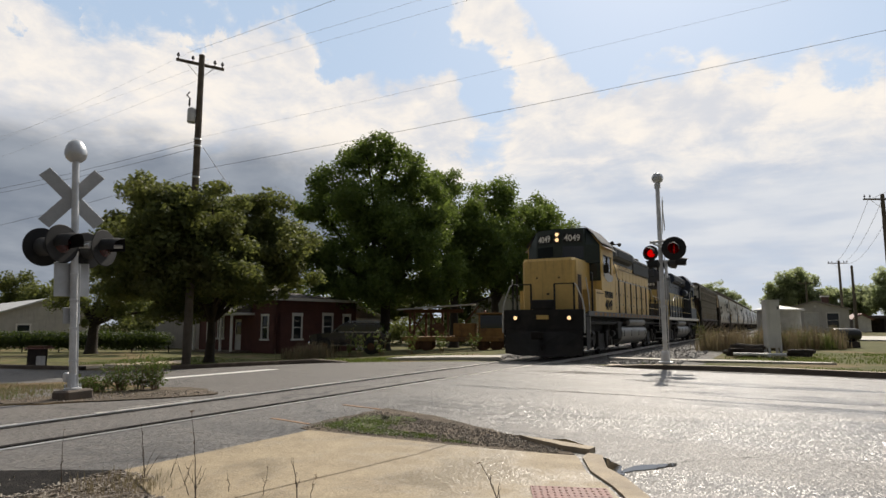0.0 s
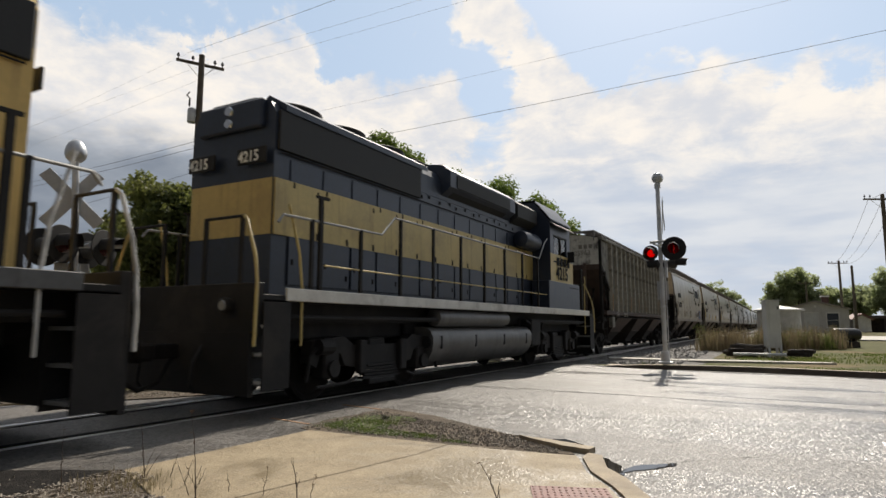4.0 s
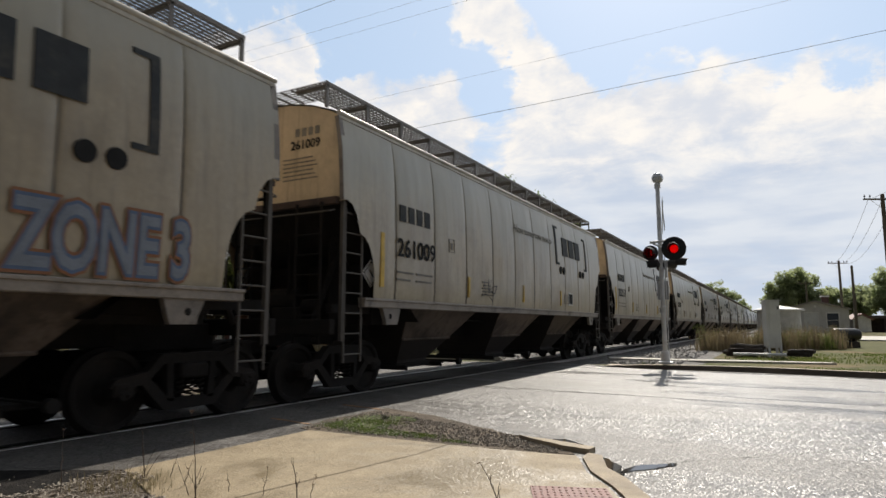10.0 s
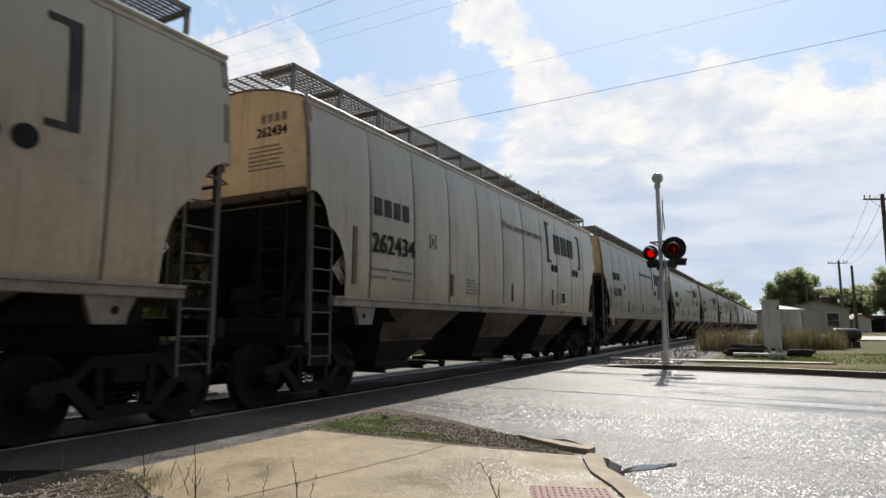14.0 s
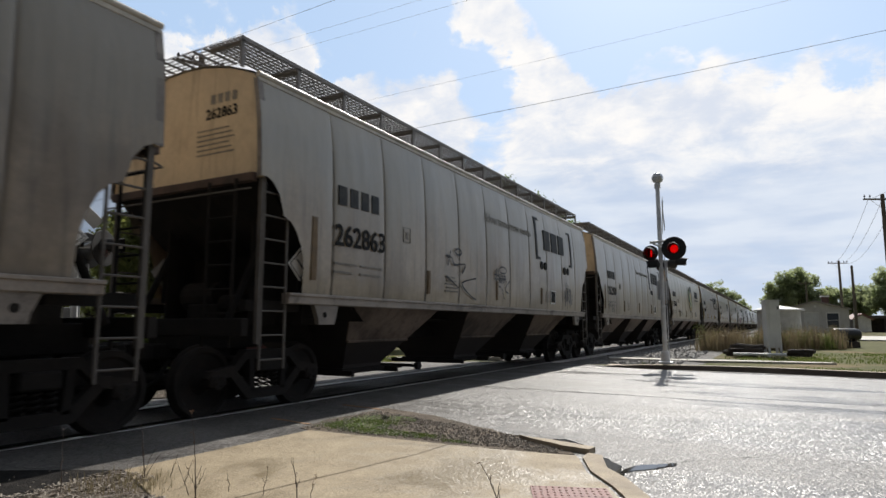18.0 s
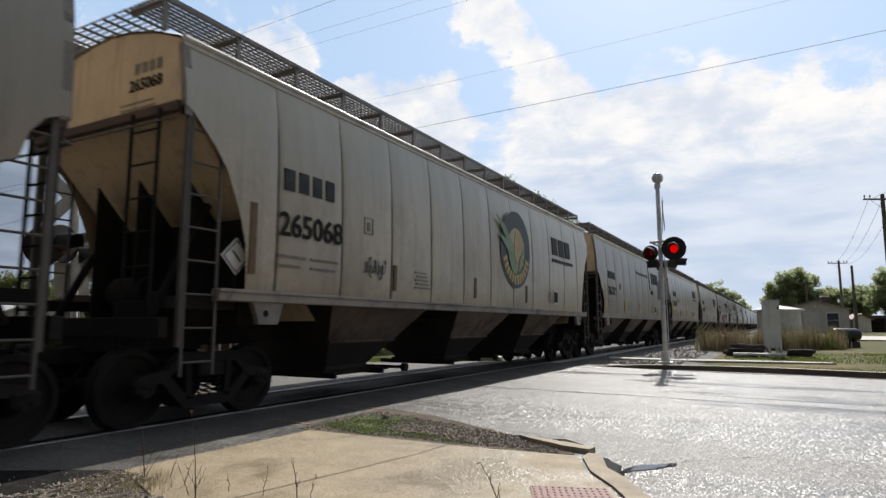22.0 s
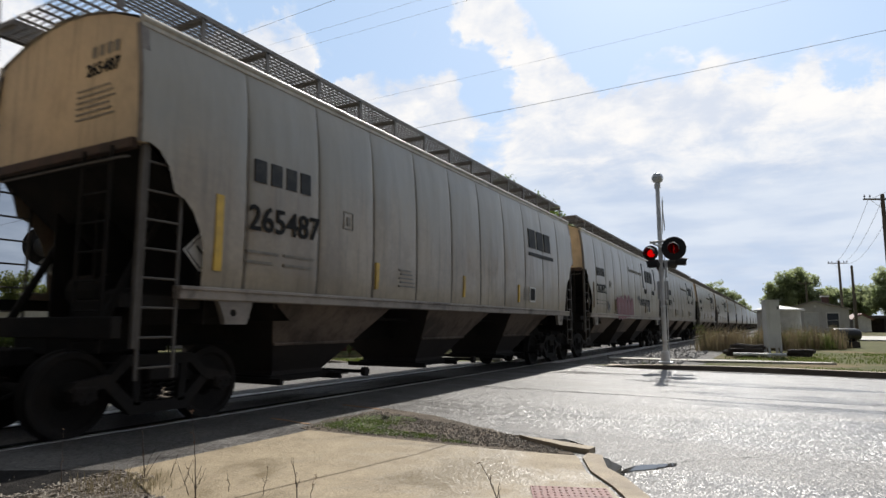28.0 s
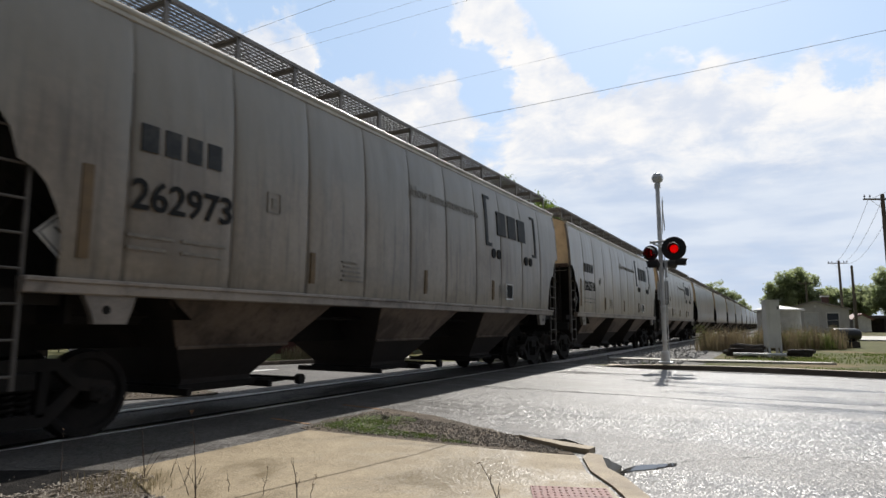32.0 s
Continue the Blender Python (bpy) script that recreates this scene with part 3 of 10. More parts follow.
# ---------------------------------------------------------------- mesh building
class M:
    """A mesh under construction: plain lists of corners and faces."""

    def __init__(self):
        self.v, self.f = [], []

    def add(self, v, f):
        k = len(self.v)
        self.v += [tuple(p) for p in v]
        self.f += [tuple(i + k for i in q) for q in f]
        return self

    def box(self, x0, x1, y0, y1, z0, z1, c=0.0):
        """A box, its edges cut back by c."""
        if c <= 0:
            v = [(x, y, z) for x in (x0, x1) for y in (y0, y1) for z in (z0, z1)]
            return self.add(v, [(0, 1, 3, 2), (4, 6, 7, 5), (0, 4, 5, 1), (2, 3, 7, 6), (0, 2, 6, 4), (1, 5, 7, 3)])
        xs, ys, zs = (x0, x1), (y0, y1), (z0, z1)
        v, idx = [], {}
        for i in (0, 1):
            for j in (0, 1):
                for k in (0, 1):
                    for a in range(3):
                        p = [xs[i] + (c if i == 0 else -c), ys[j] + (c if j == 0 else -c), zs[k] + (c if k == 0 else -c)]
                        p[a] = (xs[i], ys[j], zs[k])[a]
                        idx[i, j, k, a] = len(v)
                        v.append(p)
        f = []
        for a in range(3):
            for s in (0, 1):
                o = [(0, 0), (1, 0), (1, 1), (0, 1)]
                q = []
                for m, n in o:
                    key = [m, n]
                    key.insert(a, s)
                    q.append(idx[(*key, a)])
                f.append(tuple(q if (s == 1) == (a != 1) else q[::-1]))
        for a in range(3):
            b, d = [(1, 2), (0, 2), (0, 1)][a]
            for s in (0, 1):
                for u in (0, 1):
                    q = []
                    for e, w in ((0, b), (1, b), (1, d), (0, d)):
                        key = [0, 0, 0]
                        key[a], key[b], key[d] = e, s, u
                        q.append(idx[(*key, w)])
                    f.append(tuple(q))
        for i in (0, 1):
            for j in (0, 1):
                for k in (0, 1):
                    f.append(tuple(idx[i, j, k, a] for a in range(3)))
        return self.add(v, f)

    def prism(self, pts, a, b, axis="y"):
        """A flat outline drawn out from a to b. axis y: pts are (x, z); axis x: (y, z); axis z: (x, y)."""
        put = {"y": lambda p, t: (p[0], t, p[1]), "x": lambda p, t: (t, p[0], p[1]), "z": lambda p, t: (p[0], p[1], t)}[axis]
        n = len(pts)
        v = [put(p, a) for p in pts] + [put(p, b) for p in pts]
        f = [(i, (i + 1) % n, n + (i + 1) % n, n + i) for i in range(n)] + [tuple(range(n))[::-1], tuple(range(n, 2 * n))]
        return self.add(v, f)

    def cyl(self, p, q, r, r2=None, n=12, caps=True):
        p, q = Vector(p), Vector(q)
        r2 = r if r2 is None else r2
        d = (q - p).normalized()
        u = d.cross(Vector((0, 0, 1)) if abs(d.z) < 0.9 else Vector((1, 0, 0))).normalized()
        w = d.cross(u)
        v = []
        for c, s in ((p, r), (q, r2)):
            v += [c + (u * math.cos(2 * math.pi * i / n) + w * math.sin(2 * math.pi * i / n)) * s for i in range(n)]
        f = [(i, (i + 1) % n, n + (i + 1) % n, n + i) for i in range(n)]
        if caps:
            f += [tuple(range(n))[::-1], tuple(range(n, 2 * n))]
        return self.add(v, f)

    def tube(self, pts, r, n=6):
        """A round bar along a bent line."""
        pts = [Vector(p) for p in pts]
        rs = r if isinstance(r, (list, tuple)) else [r] * len(pts)
        v, f, k = [], [], len(pts)
        u = None
        for i, p in enumerate(pts):
            d = (pts[min(i + 1, k - 1)] - pts[max(i - 1, 0)]).normalized()
            if u is None:
                u = d.cross(Vector((0, 0, 1)) if abs(d.z) < 0.9 else Vector((1, 0, 0))).normalized()
            u = (u - d * u.dot(d)).normalized()
            w = d.cross(u)
            v += [p + (u * math.cos(2 * math.pi * j / n) + w * math.sin(2 * math.pi * j / n)) * rs[i] for j in range(n)]
        for i in range(k - 1):
            f += [(i * n + j, i * n + (j + 1) % n, (i + 1) * n + (j + 1) % n, (i + 1) * n + j) for j in range(n)]
        f += [tuple(range(n))[::-1], tuple(range((k - 1) * n, k * n))]
        return self.add(v, f)

    def grid(self, rows):
        """A sheet through rows of points."""
        n = len(rows[0])
        v = [p for r in rows for p in r]
        f = [(i * n + j, i * n + j + 1, (i + 1) * n + j + 1, (i + 1) * n + j) for i in range(len(rows) - 1) for j in range(n - 1)]
        return self.add(v, f)

    def lathe(self, profile, c=(0, 0, 0), axis="z", n=20):
        """A round body from (radius, height) pairs."""
        v, f, k = [], [], len(profile)
        for r, h in profile:
            for j in range(n):
                a, b = r * math.cos(2 * math.pi * j / n), r * math.sin(2 * math.pi * j / n)
                p = {"z": (a, b, h), "x": (h, a, b), "y": (a, h, b)}[axis]
                v.append((p[0] + c[0], p[1] + c[1], p[2] + c[2]))
        for i in range(k - 1):
            f += [(i * n + j, i * n + (j + 1) % n, (i + 1) * n + (j + 1) % n, (i + 1) * n + j) for j in range(n)]
        f += [tuple(range(n))[::-1], tuple(range((k - 1) * n, k * n))]
        return self.add(v, f)

    def moved(self, m):
        self.v = [tuple(m @ Vector(p)) for p in self.v]
        return self

    def mesh(self, name, material, smooth=False):
        me = bpy.data.meshes.new(name)
        me.from_pydata(self.v, [], self.f)
        me.materials.append(material)
        b = bmesh.new()
        b.from_mesh(me)
        if name in ("front_wall", "side_wall"):
            bmesh.ops.remove_doubles(b, verts=b.verts, dist=0.001)
        bmesh.ops.recalc_face_normals(b, faces=b.faces)
        b.to_mesh(me)
        b.free()
        if smooth:
            me.polygons.foreach_set("use_smooth", [True] * len(me.polygons))
            me.set_sharp_from_angle(angle=radians(38))
        return me


def part(name, m, material, parent, label="", smooth=False):
    """One mesh object under a thing or part; m is an M or a finished mesh."""
    me = m.mesh(name, material, smooth) if isinstance(m, M) else m
    ob = new(name, me)
    ob.parent = parent
    if label:
        ob["label"] = label
    return ob


def thing(name, label, category, group="", m=None, at=None, kind=""):
    ob = new(name, m)
    if at is not None:
        ob.matrix_basis = at
    return tagged(ob, label, category, group, kind)


def solid(name, m, material, label, category="", kind="structure", smooth=False, group=""):
    return tagged(new(name, m.mesh(name, material, smooth)), label, category, group, kind)


TEXTS = {}


def lettering(words, size, material, parent, m, name="lettering", squeeze=1.0, bold=0.0):
    """Raised flat letters in the built-in font; m: pose of the line's left foot, letters in its xz plane facing -y."""
    key = (words, size, material.name, squeeze)
    if key not in TEXTS:
        c = bpy.data.curves.new("letters", "FONT")
        c.body, c.size, c.extrude, c.offset, c.resolution_u = words, size, 0.003, bold, 3
        o = new("letters", c)
        me = bpy.data.meshes.new_from_object(o.evaluated_get(bpy.context.evaluated_depsgraph_get()))
        bpy.data.objects.remove(o)
        bpy.data.curves.remove(c)
        me.transform(Matrix.Diagonal((squeeze, 1, 1, 1)))
        me.materials.clear()
        me.materials.append(material)
        TEXTS[key] = me
    ob = new(name, TEXTS[key])
    ob.parent = parent
    ob.matrix_local = m
    return ob


rng = random.Random(5)


def smooth01(a, b, x):
    t = min(1.0, max(0.0, (x - a) / (b - a)))
    return t * t * (3 - 2 * t)


# ---------------------------------------------------------------- ground
XC = -7.42            # centre line of the track
GAUGE = 1.435


def zg(x, y):
    """Height of the ground: the track stands on a low crown, the land falls to the west and rises a little northward."""
    z = -0.008 - 0.58 * smooth01(2.5, 17.0, -(x - XC) - 0.0)
    z += 0.012 * max(0.0, min(y, 60) - 24.0) * smooth01(-14, -4, x) * 0.5
    return z


def sheet(name, outline, lift, material, label, category="", step=1.0, kind="structure", thick=0.03, jag=0.0):
    """A slab or layer that follows the ground inside an outline (x, y), with real edges."""
    pts = []
    for i, p in enumerate(outline):
        q = outline[(i + 1) % len(outline)]
        n = max(1, int(math.dist(p, q) / step))
        for k in range(n):
            x, y = p[0] + (q[0] - p[0]) * k / n, p[1] + (q[1] - p[1]) * k / n
            if jag:
                x, y = x + rng.uniform(-jag, jag), y + rng.uniform(-jag, jag)
            pts.append((x, y))
    b = bmesh.new()
    vs = [b.verts.new((x, y, zg(x, y) + lift)) for x, y in pts]
    face = b.faces.new(vs)
    low = [b.verts.new((x, y, zg(x, y) + lift - thick)) for x, y in pts]
    n = len(vs)
    for i in range(n):
        b.faces.new((vs[i], low[i], low[(i + 1) % n], vs[(i + 1) % n]))
    bmesh.ops.triangulate(b, faces=[face], ngon_method="EAR_CLIP")
    bmesh.ops.recalc_face_normals(b, faces=b.faces)
    me = bpy.data.meshes.new(name)
    b.to_mesh(me)
    b.free()
    me.materials.append(material)
    return tagged(new(name, me), label, category, "", kind)


def build_ground():
    xs = [-3000, -1200, -500, -250, -150, -100, -80] + [-66 + 2 * i for i in range(25)] + [-17 + 0.8 * i for i in range(30)] + [8, 12, 18, 26, 40, 70, 120, 250, 500, 1200, 3000]
    ys = [-3000, -1000, -300, -100, -40, -20, -10, -5] + [-3 + 1.0 * i for i in range(50)] + [50 + 5 * i for i in range(14)] + [130, 160, 220, 320, 600, 1200, 3000]
    m = M().grid([[(x, y, zg(x, y) - 0.06 - 0.22 * smooth01(20.4, 21.2, y) * smooth01(4.6, 3.9, abs(x - XC - 0.4))) for x in xs] for y in ys])
    solid("ground", m, GRASS, "patchy mown grass and dirt ground", "ground", smooth=True)
    # the road: one asphalt sheet on either side of and between the rails
    edge = [(-60, 9.5), (-42, 12.0), (-28.4, 13.6), (-23.0, 15.0), (-17.0, 16.5), (-14.4, 16.9), (-13.0, 16.9), (-11.1, 17.3), (-8.2, 19.0), (-5.9, 19.2), (-4.4, 18.4), (-3.3, 17.65), (-1.8, 17.7), (-0.4, 17.6), (2.0, 17.0), (8, 15.8), (40, 10)]

    def far_edge(x):
        for (a, b), (c, d) in zip(edge, edge[1:]):
            if a <= x <= c:
                return b + (d - b) * (x - a) / (c - a)
        return edge[-1][1]

    def strip(x0, x1, name):
        n = max(1, int((x1 - x0) / 0.6))
        cols = [x0 + (x1 - x0) * i / n for i in range(n + 1)]
        rows = []
        for j in range(41):
            rows.append([(x, -14 + (far_edge(x) + 14) * j / 40, zg(x, -14 + (far_edge(x) + 14) * j / 40)) for x in cols])
        solid(name, M().grid(rows), ASPHALT, "worn wet grey asphalt with cracks and patches", "road", smooth=True)

    strip(-60, XC - GAUGE / 2 - 0.082, "road_west")
    strip(XC - GAUGE / 2 + 0.105, XC + GAUGE / 2 - 0.105, "road_between_rails")
    strip(XC + GAUGE / 2 + 0.082, 40, "road_east")


build_ground()


def build_track():
    head = [(-0.036, 0), (0.036, 0), (0.036, -0.035), (0.01, -0.05), (0.01, -0.13), (0.07, -0.155), (0.07, -0.17), (-0.07, -0.17), (-0.07, -0.155), (-0.01, -0.13), (-0.01, -0.05), (-0.036, -0.035)]
    for s in (-1, 1):
        m = M().prism([(XC + s * (GAUGE / 2 + 0.036) + x, z) for x, z in head], -60, 420)
        solid("rail", m, RAIL, "worn steel running rail with a bright head", "rail", kind="structure")
    # broken dark filler along the flangeways
    m = M()
    for s in (-1, 1):
        for e in (-s,):
            x = XC + s * (GAUGE / 2 + 0.036) + e * 0.092
            m.box(x - 0.055, x + 0.055, -14, 18.8, -0.14, -0.055)
    solid("flangeway", m, TIE, "dark rubber and tar filler beside the rails", "filler")
    # tar that has crept over the edges, and pale scraped concrete along the rails
    for x, y0, y1, w, mt, nm, lab in ((XC + GAUGE / 2 - 0.125, -2.0, 12.5, 0.035, TAR, "tar_strip", "ragged strip of black tar along the rail"), (XC - GAUGE / 2 + 0.12, 2.0, 16.5, 0.025, TAR, "tar_strip", "ragged strip of black tar along the rail"),
                                      (XC - GAUGE / 2 - 0.13, 2.6, 4.2, 0.014, SCRAPE, "scraped_edge", "pale scraped edge beside the rail"),
                                      (XC - GAUGE / 2 - 0.14, 5.2, 8.0, 0.035, SCRAPE, "scraped_edge", "pale scraped edge beside the rail"), (XC - GAUGE / 2 - 0.12, 9.0, 11.4, 0.022, SCRAPE, "scraped_edge", "pale scraped edge beside the rail"), (XC - GAUGE / 2 - 0.30, 5.6, 6.9, 0.018, SCRAPE, "scraped_edge", "pale scraped edge beside the rail")):
        sheet(nm, [(x - w, y0), (x + w, y0), (x + w, y1), (x - w, y1)], 0.005, mt, lab, "tar" if mt is TAR else "road wear", step=0.22, thick=0.006, jag=w * 0.65)
    # ballast shoulder beyond the road
    rows = []
    for j in range(60):
        y = 20.3 + j * 6
        rows.append([(XC - 4.0, y, zg(XC - 4.0, y) - 0.12), (XC - 1.9, y, -0.09), (XC, y, -0.12), (XC + 1.9, y, -0.09), (XC + 4.3, y, zg(XC + 4.3, y) - 0.03), (XC + 5.3, y, zg(XC + 5.3, y) - 0.10)])
    solid("ballast_bed", M().grid(rows), GRAVEL, "grey crushed stone ballast bed", "ballast")
    v, f = [], []
    for i in range(9000):
        y = 20.3 + 75 * rng.random() ** 1.8
        x = XC + rng.uniform(-2.6, 4.6)
        z = -0.11 if abs(x - XC) < 1.9 else -0.09 + (zg(x, y) + 0.06) * min(1.0, (abs(x - XC) - 1.9) / 2.4)
        r = rng.uniform(0.018, 0.045) * (1 + y / 90)
        k = len(v)
        a = rng.uniform(0, 6.28)
        for j in range(3):
            v.append((x + r * math.cos(a + j * 2.1), y + r * math.sin(a + j * 2.1), z))
        v.append((x + rng.uniform(-0.3, 0.3) * r, y, z + r * rng.uniform(0.7, 1.2)))
        f += [(k, k + 1, k + 3), (k + 1, k + 2, k + 3), (k + 2, k, k + 3)]
    m = M().add(v, f)
    solid("ballast_stones", m, BALLAST, "loose grey ballast stones beside the track", "ballast", kind="stuff")
    # timber ties past the crossing
    tie = M().box(-1.3, 1.3, -0.11, 0.11, -0.32, -0.15, 0.015).mesh("tie", TIE)
    bed = thing("tie_row", "row of dark creosoted timber ties under the rails", "railway ties")
    for i in range(70):
        o = part("tie", tie, TIE, bed)
        o.location = (XC, 20.9 + i * 0.54, 0)
    # road details on the crossing
    for (a, b), (c, d), w in (((-5.84, 6.01), (-5.10, 5.89), 0.055), ((-5.87, 7.54), (-5.11, 7.39), 0.055)):
        dx, dy = c - a, d - b
        l = math.hypot(dx, dy)
        nx, ny = -dy / l * w / 2, dx / l * w / 2
        sheet("orange_mark", [(a + nx, b + ny), (c + nx, d + ny), (c - nx, d - ny), (a - nx, b - ny)], 0.006, ORANGE, "faded orange survey mark sprayed on asphalt", "paint mark", step=0.2, thick=0.005, jag=0.012)
    sheet("stop_line", [(-13.3, 9.4), (-12.75, 9.4), (-12.6, 13.2), (-13.1, 13.2)], 0.006, WHITE_LINE, "worn white painted stop line", "road marking", step=0.4, thick=0.005)


build_track()


def build_corner():
    """The pavement corner in the foreground with its ramp, kerb, gravel and moss."""
    top = 0.012
    a = [(-4.83, 3.30), (-4.78, 5.52), (-3.0, 5.545), (-3.03, 5.0), (-3.22, 4.0), (-3.42, 3.0), (-3.9, 2.9)]
    b = [(-2.99, 5.545), (-2.19, 5.60), (-1.72, 5.66), (-1.66, 5.55), (-1.46, 5.08), (-1.20, 4.72), (-1.06, 4.46), (-0.7, 3.6), (0.3, 1.2), (-3.6, 1.2), (-3.41, 3.0), (-3.21, 4.0), (-3.02, 5.0)]
    sheet("pavement_slab", a, top, CONCRETE, "tan concrete pavement slab beside the crossing", "pavement", 0.3, thick=0.12)
    sheet("pavement_ramp", b, top - 0.002, CONCRETE, "tan concrete kerb ramp slab", "pavement", 0.3, thick=0.12)
    sheet("kerb_end", [(-2.48, 6.19), (-2.1, 6.10), (-1.62, 5.93), (-1.64, 5.80), (-1.9, 5.86), (-2.33, 6.08)], 0.05, KERB, "broken end of a tan concrete kerb", "kerb", 0.1, thick=0.15, jag=0.008)
    sheet("kerb_ramp", [(-1.64, 5.78), (-1.50, 5.74), (-1.34, 5.28), (-1.11, 4.98), (-0.87, 4.55), (-0.45, 3.6), (0.5, 1.2), (0.33, 1.2), (-0.67, 3.6), (-1.02, 4.47), (-1.17, 4.73), (-1.43, 5.10), (-1.63, 5.57)], 0.02, KERB, "tan concrete drop kerb along the ramp", "kerb", 0.2, thick=0.15)
    sheet("gravel_verge", [(-4.97, 5.62), (-5.14, 6.4), (-5.06, 7.5), (-4.1, 7.2), (-3.3, 6.75), (-2.5, 6.3), (-1.9, 5.9), (-1.72, 5.70), (-2.19, 5.62), (-3.0, 5.56), (-4.78, 5.54)], 0.006, DIRT, "dirty gravel verge with moss", "gravel", 0.15, thick=0.03, jag=0.04)
    sheet("broken_road_edge", [(-6.9, -3), (-6.2, 1.2), (-5.85, 2.72), (-5.4, 3.0), (-5.0, 3.24), (-4.87, 3.30), (-4.80, 3.1), (-4.72, 2.85), (-4.66, 2.4), (-4.6, 1.2), (-4.6, -3)], 0.005, TAR, "black broken asphalt edge beside the stones", "road edge", 0.15, thick=0.04, jag=0.035)
    sheet("gravel_bed", [(-4.62, -3), (-4.62, 1.2), (-4.68, 2.4), (-4.74, 2.85), (-4.82, 3.1), (-4.86, 3.27), (-3.92, 2.88), (-3.43, 2.96), (-3.62, 1.2), (-3.6, -3)], 0.010, DIRT, "bed of loose stones and wood chips", "gravel", 0.2, thick=0.04, jag=0.04)
    for x, y, r, e in ((-4.55, 6.1, 0.42, 0.30), (-4.1, 5.85, 0.55, 0.18), (-4.7, 6.6, 0.25, 0.3), (-3.55, 5.85, 0.25, 0.14), (-4.35, 6.75, 0.3, 0.18)):
        n = 34
        sheet("moss_patch", [(x + r * math.cos(i * 2 * math.pi / n) * rng.uniform(0.5, 1.15), y + e * math.sin(i * 2 * math.pi / n) * rng.uniform(0.5, 1.15)) for i in range(n)], 0.011, MOSS, "low green moss and weeds in gravel", "moss", 0.1, thick=0.02, jag=0.02)
    # the ribbed warning panel let into the ramp
    panel = thing("tactile_panel", "brick-red tactile warning panel let into the ramp", "tactile paving")
    e1, e2 = Vector((0.52, 0.19, 0)), Vector((0.13, -0.29, 0))
    o = Vector((-1.70, 4.43, zg(-1.7, 4.4) + top - 0.002))
    base = M()
    q = [o, o + e1, o + e1 + e2 * 3, o + e2 * 3]
    base.add([*q, *[p + Vector((0, 0, 0.008)) for p in q]], [(4, 5, 6, 7), (0, 1, 5, 4), (1, 2, 6, 5), (2, 3, 7, 6), (3, 0, 4, 7)])
    part("panel", base, TACTILE, panel)
    dome = M().lathe([(0.011, 0), (0.010, 0.004), (0.006, 0.006)], n=8).mesh("dome", TACTILE, True)
    for i in range(12):
        for j in range(14):
            d = part("dome", dome, TACTILE, panel)
            d.location = o + e1 * ((i + 0.5) / 12) + e2 * ((j + 0.5) * 3 / 14) + Vector((0, 0, 0.008))
    # stones
    v, f = [], []

    def stone(x, y, z, r):
        k = len(v)
        a = rng.uniform(0, 6.28)
        up = rng.uniform(0.5, 0.9) * r
        for j in range(5):
            w = r * rng.uniform(0.7, 1.2)
            v.append((x + w * math.cos(a + j * 1.257), y + w * 0.8 * math.sin(a + j * 1.257), z - 0.3 * r))
        for j in range(3):
            w = r * rng.uniform(0.35, 0.6)
            v.append((x + w * math.cos(a + j * 2.1), y + w * math.sin(a + j * 2.1), z + up))
        f.extend([(k, k + 1, k + 5), (k + 1, k + 2, k + 6, k + 5), (k + 2, k + 3, k + 6), (k + 3, k + 4, k + 7, k + 6), (k + 4, k, k + 5, k + 7), (k + 5, k + 6, k + 7)])

    for i in range(9000):
        y = 0.8 + 2.45 * rng.random()
        x = rng.uniform(-5.4, -3.3)
        if y > 2.92 and x > -4.3 or x < -4.62 - 0.085 * y + (0.06 if y < 2.4 else 0.02) and rng.random() < 0.985:
            continue
        r = rng.uniform(0.005, 0.013) * (1.7 if rng.random() < 0.06 else 1.0)
        if rng.random() < 0.45:
            # a flat sliver of wood
            k, w = len(v), rng.uniform(0, 6.28)
            l, h = rng.uniform(0.014, 0.035), rng.uniform(0.003, 0.006)
            ca, sa, z = math.cos(w), math.sin(w), zg(x, y) + 0.014 + rng.uniform(0, 0.012)
            dz = rng.uniform(-0.008, 0.008)
            v.extend([(x - ca * l - sa * h, y - sa * l + ca * h, z - dz), (x + ca * l - sa * h, y + sa * l + ca * h, z + dz), (x + ca * l + sa * h, y + sa * l - ca * h, z + dz + 0.002), (x - ca * l + sa * h, y - sa * l - ca * h, z - dz + 0.002), (x, y, z - 0.006)])
            f.extend([(k, k + 1, k + 2, k + 3), (k, k + 4, k + 1), (k + 1, k + 4, k + 2), (k + 2, k + 4, k + 3), (k + 3, k + 4, k)])
        else:
            stone(x, y, zg(x, y) + 0.010, r)
    for i in range(2600):
        t = rng.random()
        x = -5.0 + 3.1 * t
        y = rng.uniform(5.62 + 0.05 * t, 7.2 - 1.1 * t)
        stone(x, y, zg(x, y) + 0.012, rng.uniform(0.005, 0.015))
    for i in range(420):
        t = rng.random()
        x, y = -10.5 + 1.6 * t + rng.uniform(-0.35, 0.35), 5.5 + 2.0 * t + rng.uniform(-0.4, 0.5)
        stone(x, y, zg(x, y) + 0.022, rng.uniform(0.006, 0.018))
    solid("loose_stones", M().add(v, f), PEBBLE, "loose pale stones and wood chips on dirt", "stones", kind="stuff")
    # kerbs and walkways across the road
    kr = [(-4.6, 18.2, 0.02), (-4.0, 17.95, 0.06), (-3.3, 17.75, 0.11), (-1.8, 17.78, 0.125), (-0.4, 17.68, 0.13), (2.0, 17.08, 0.13), (8, 15.9, 0.13), (40, 10.1, 0.13)]
    rows = []
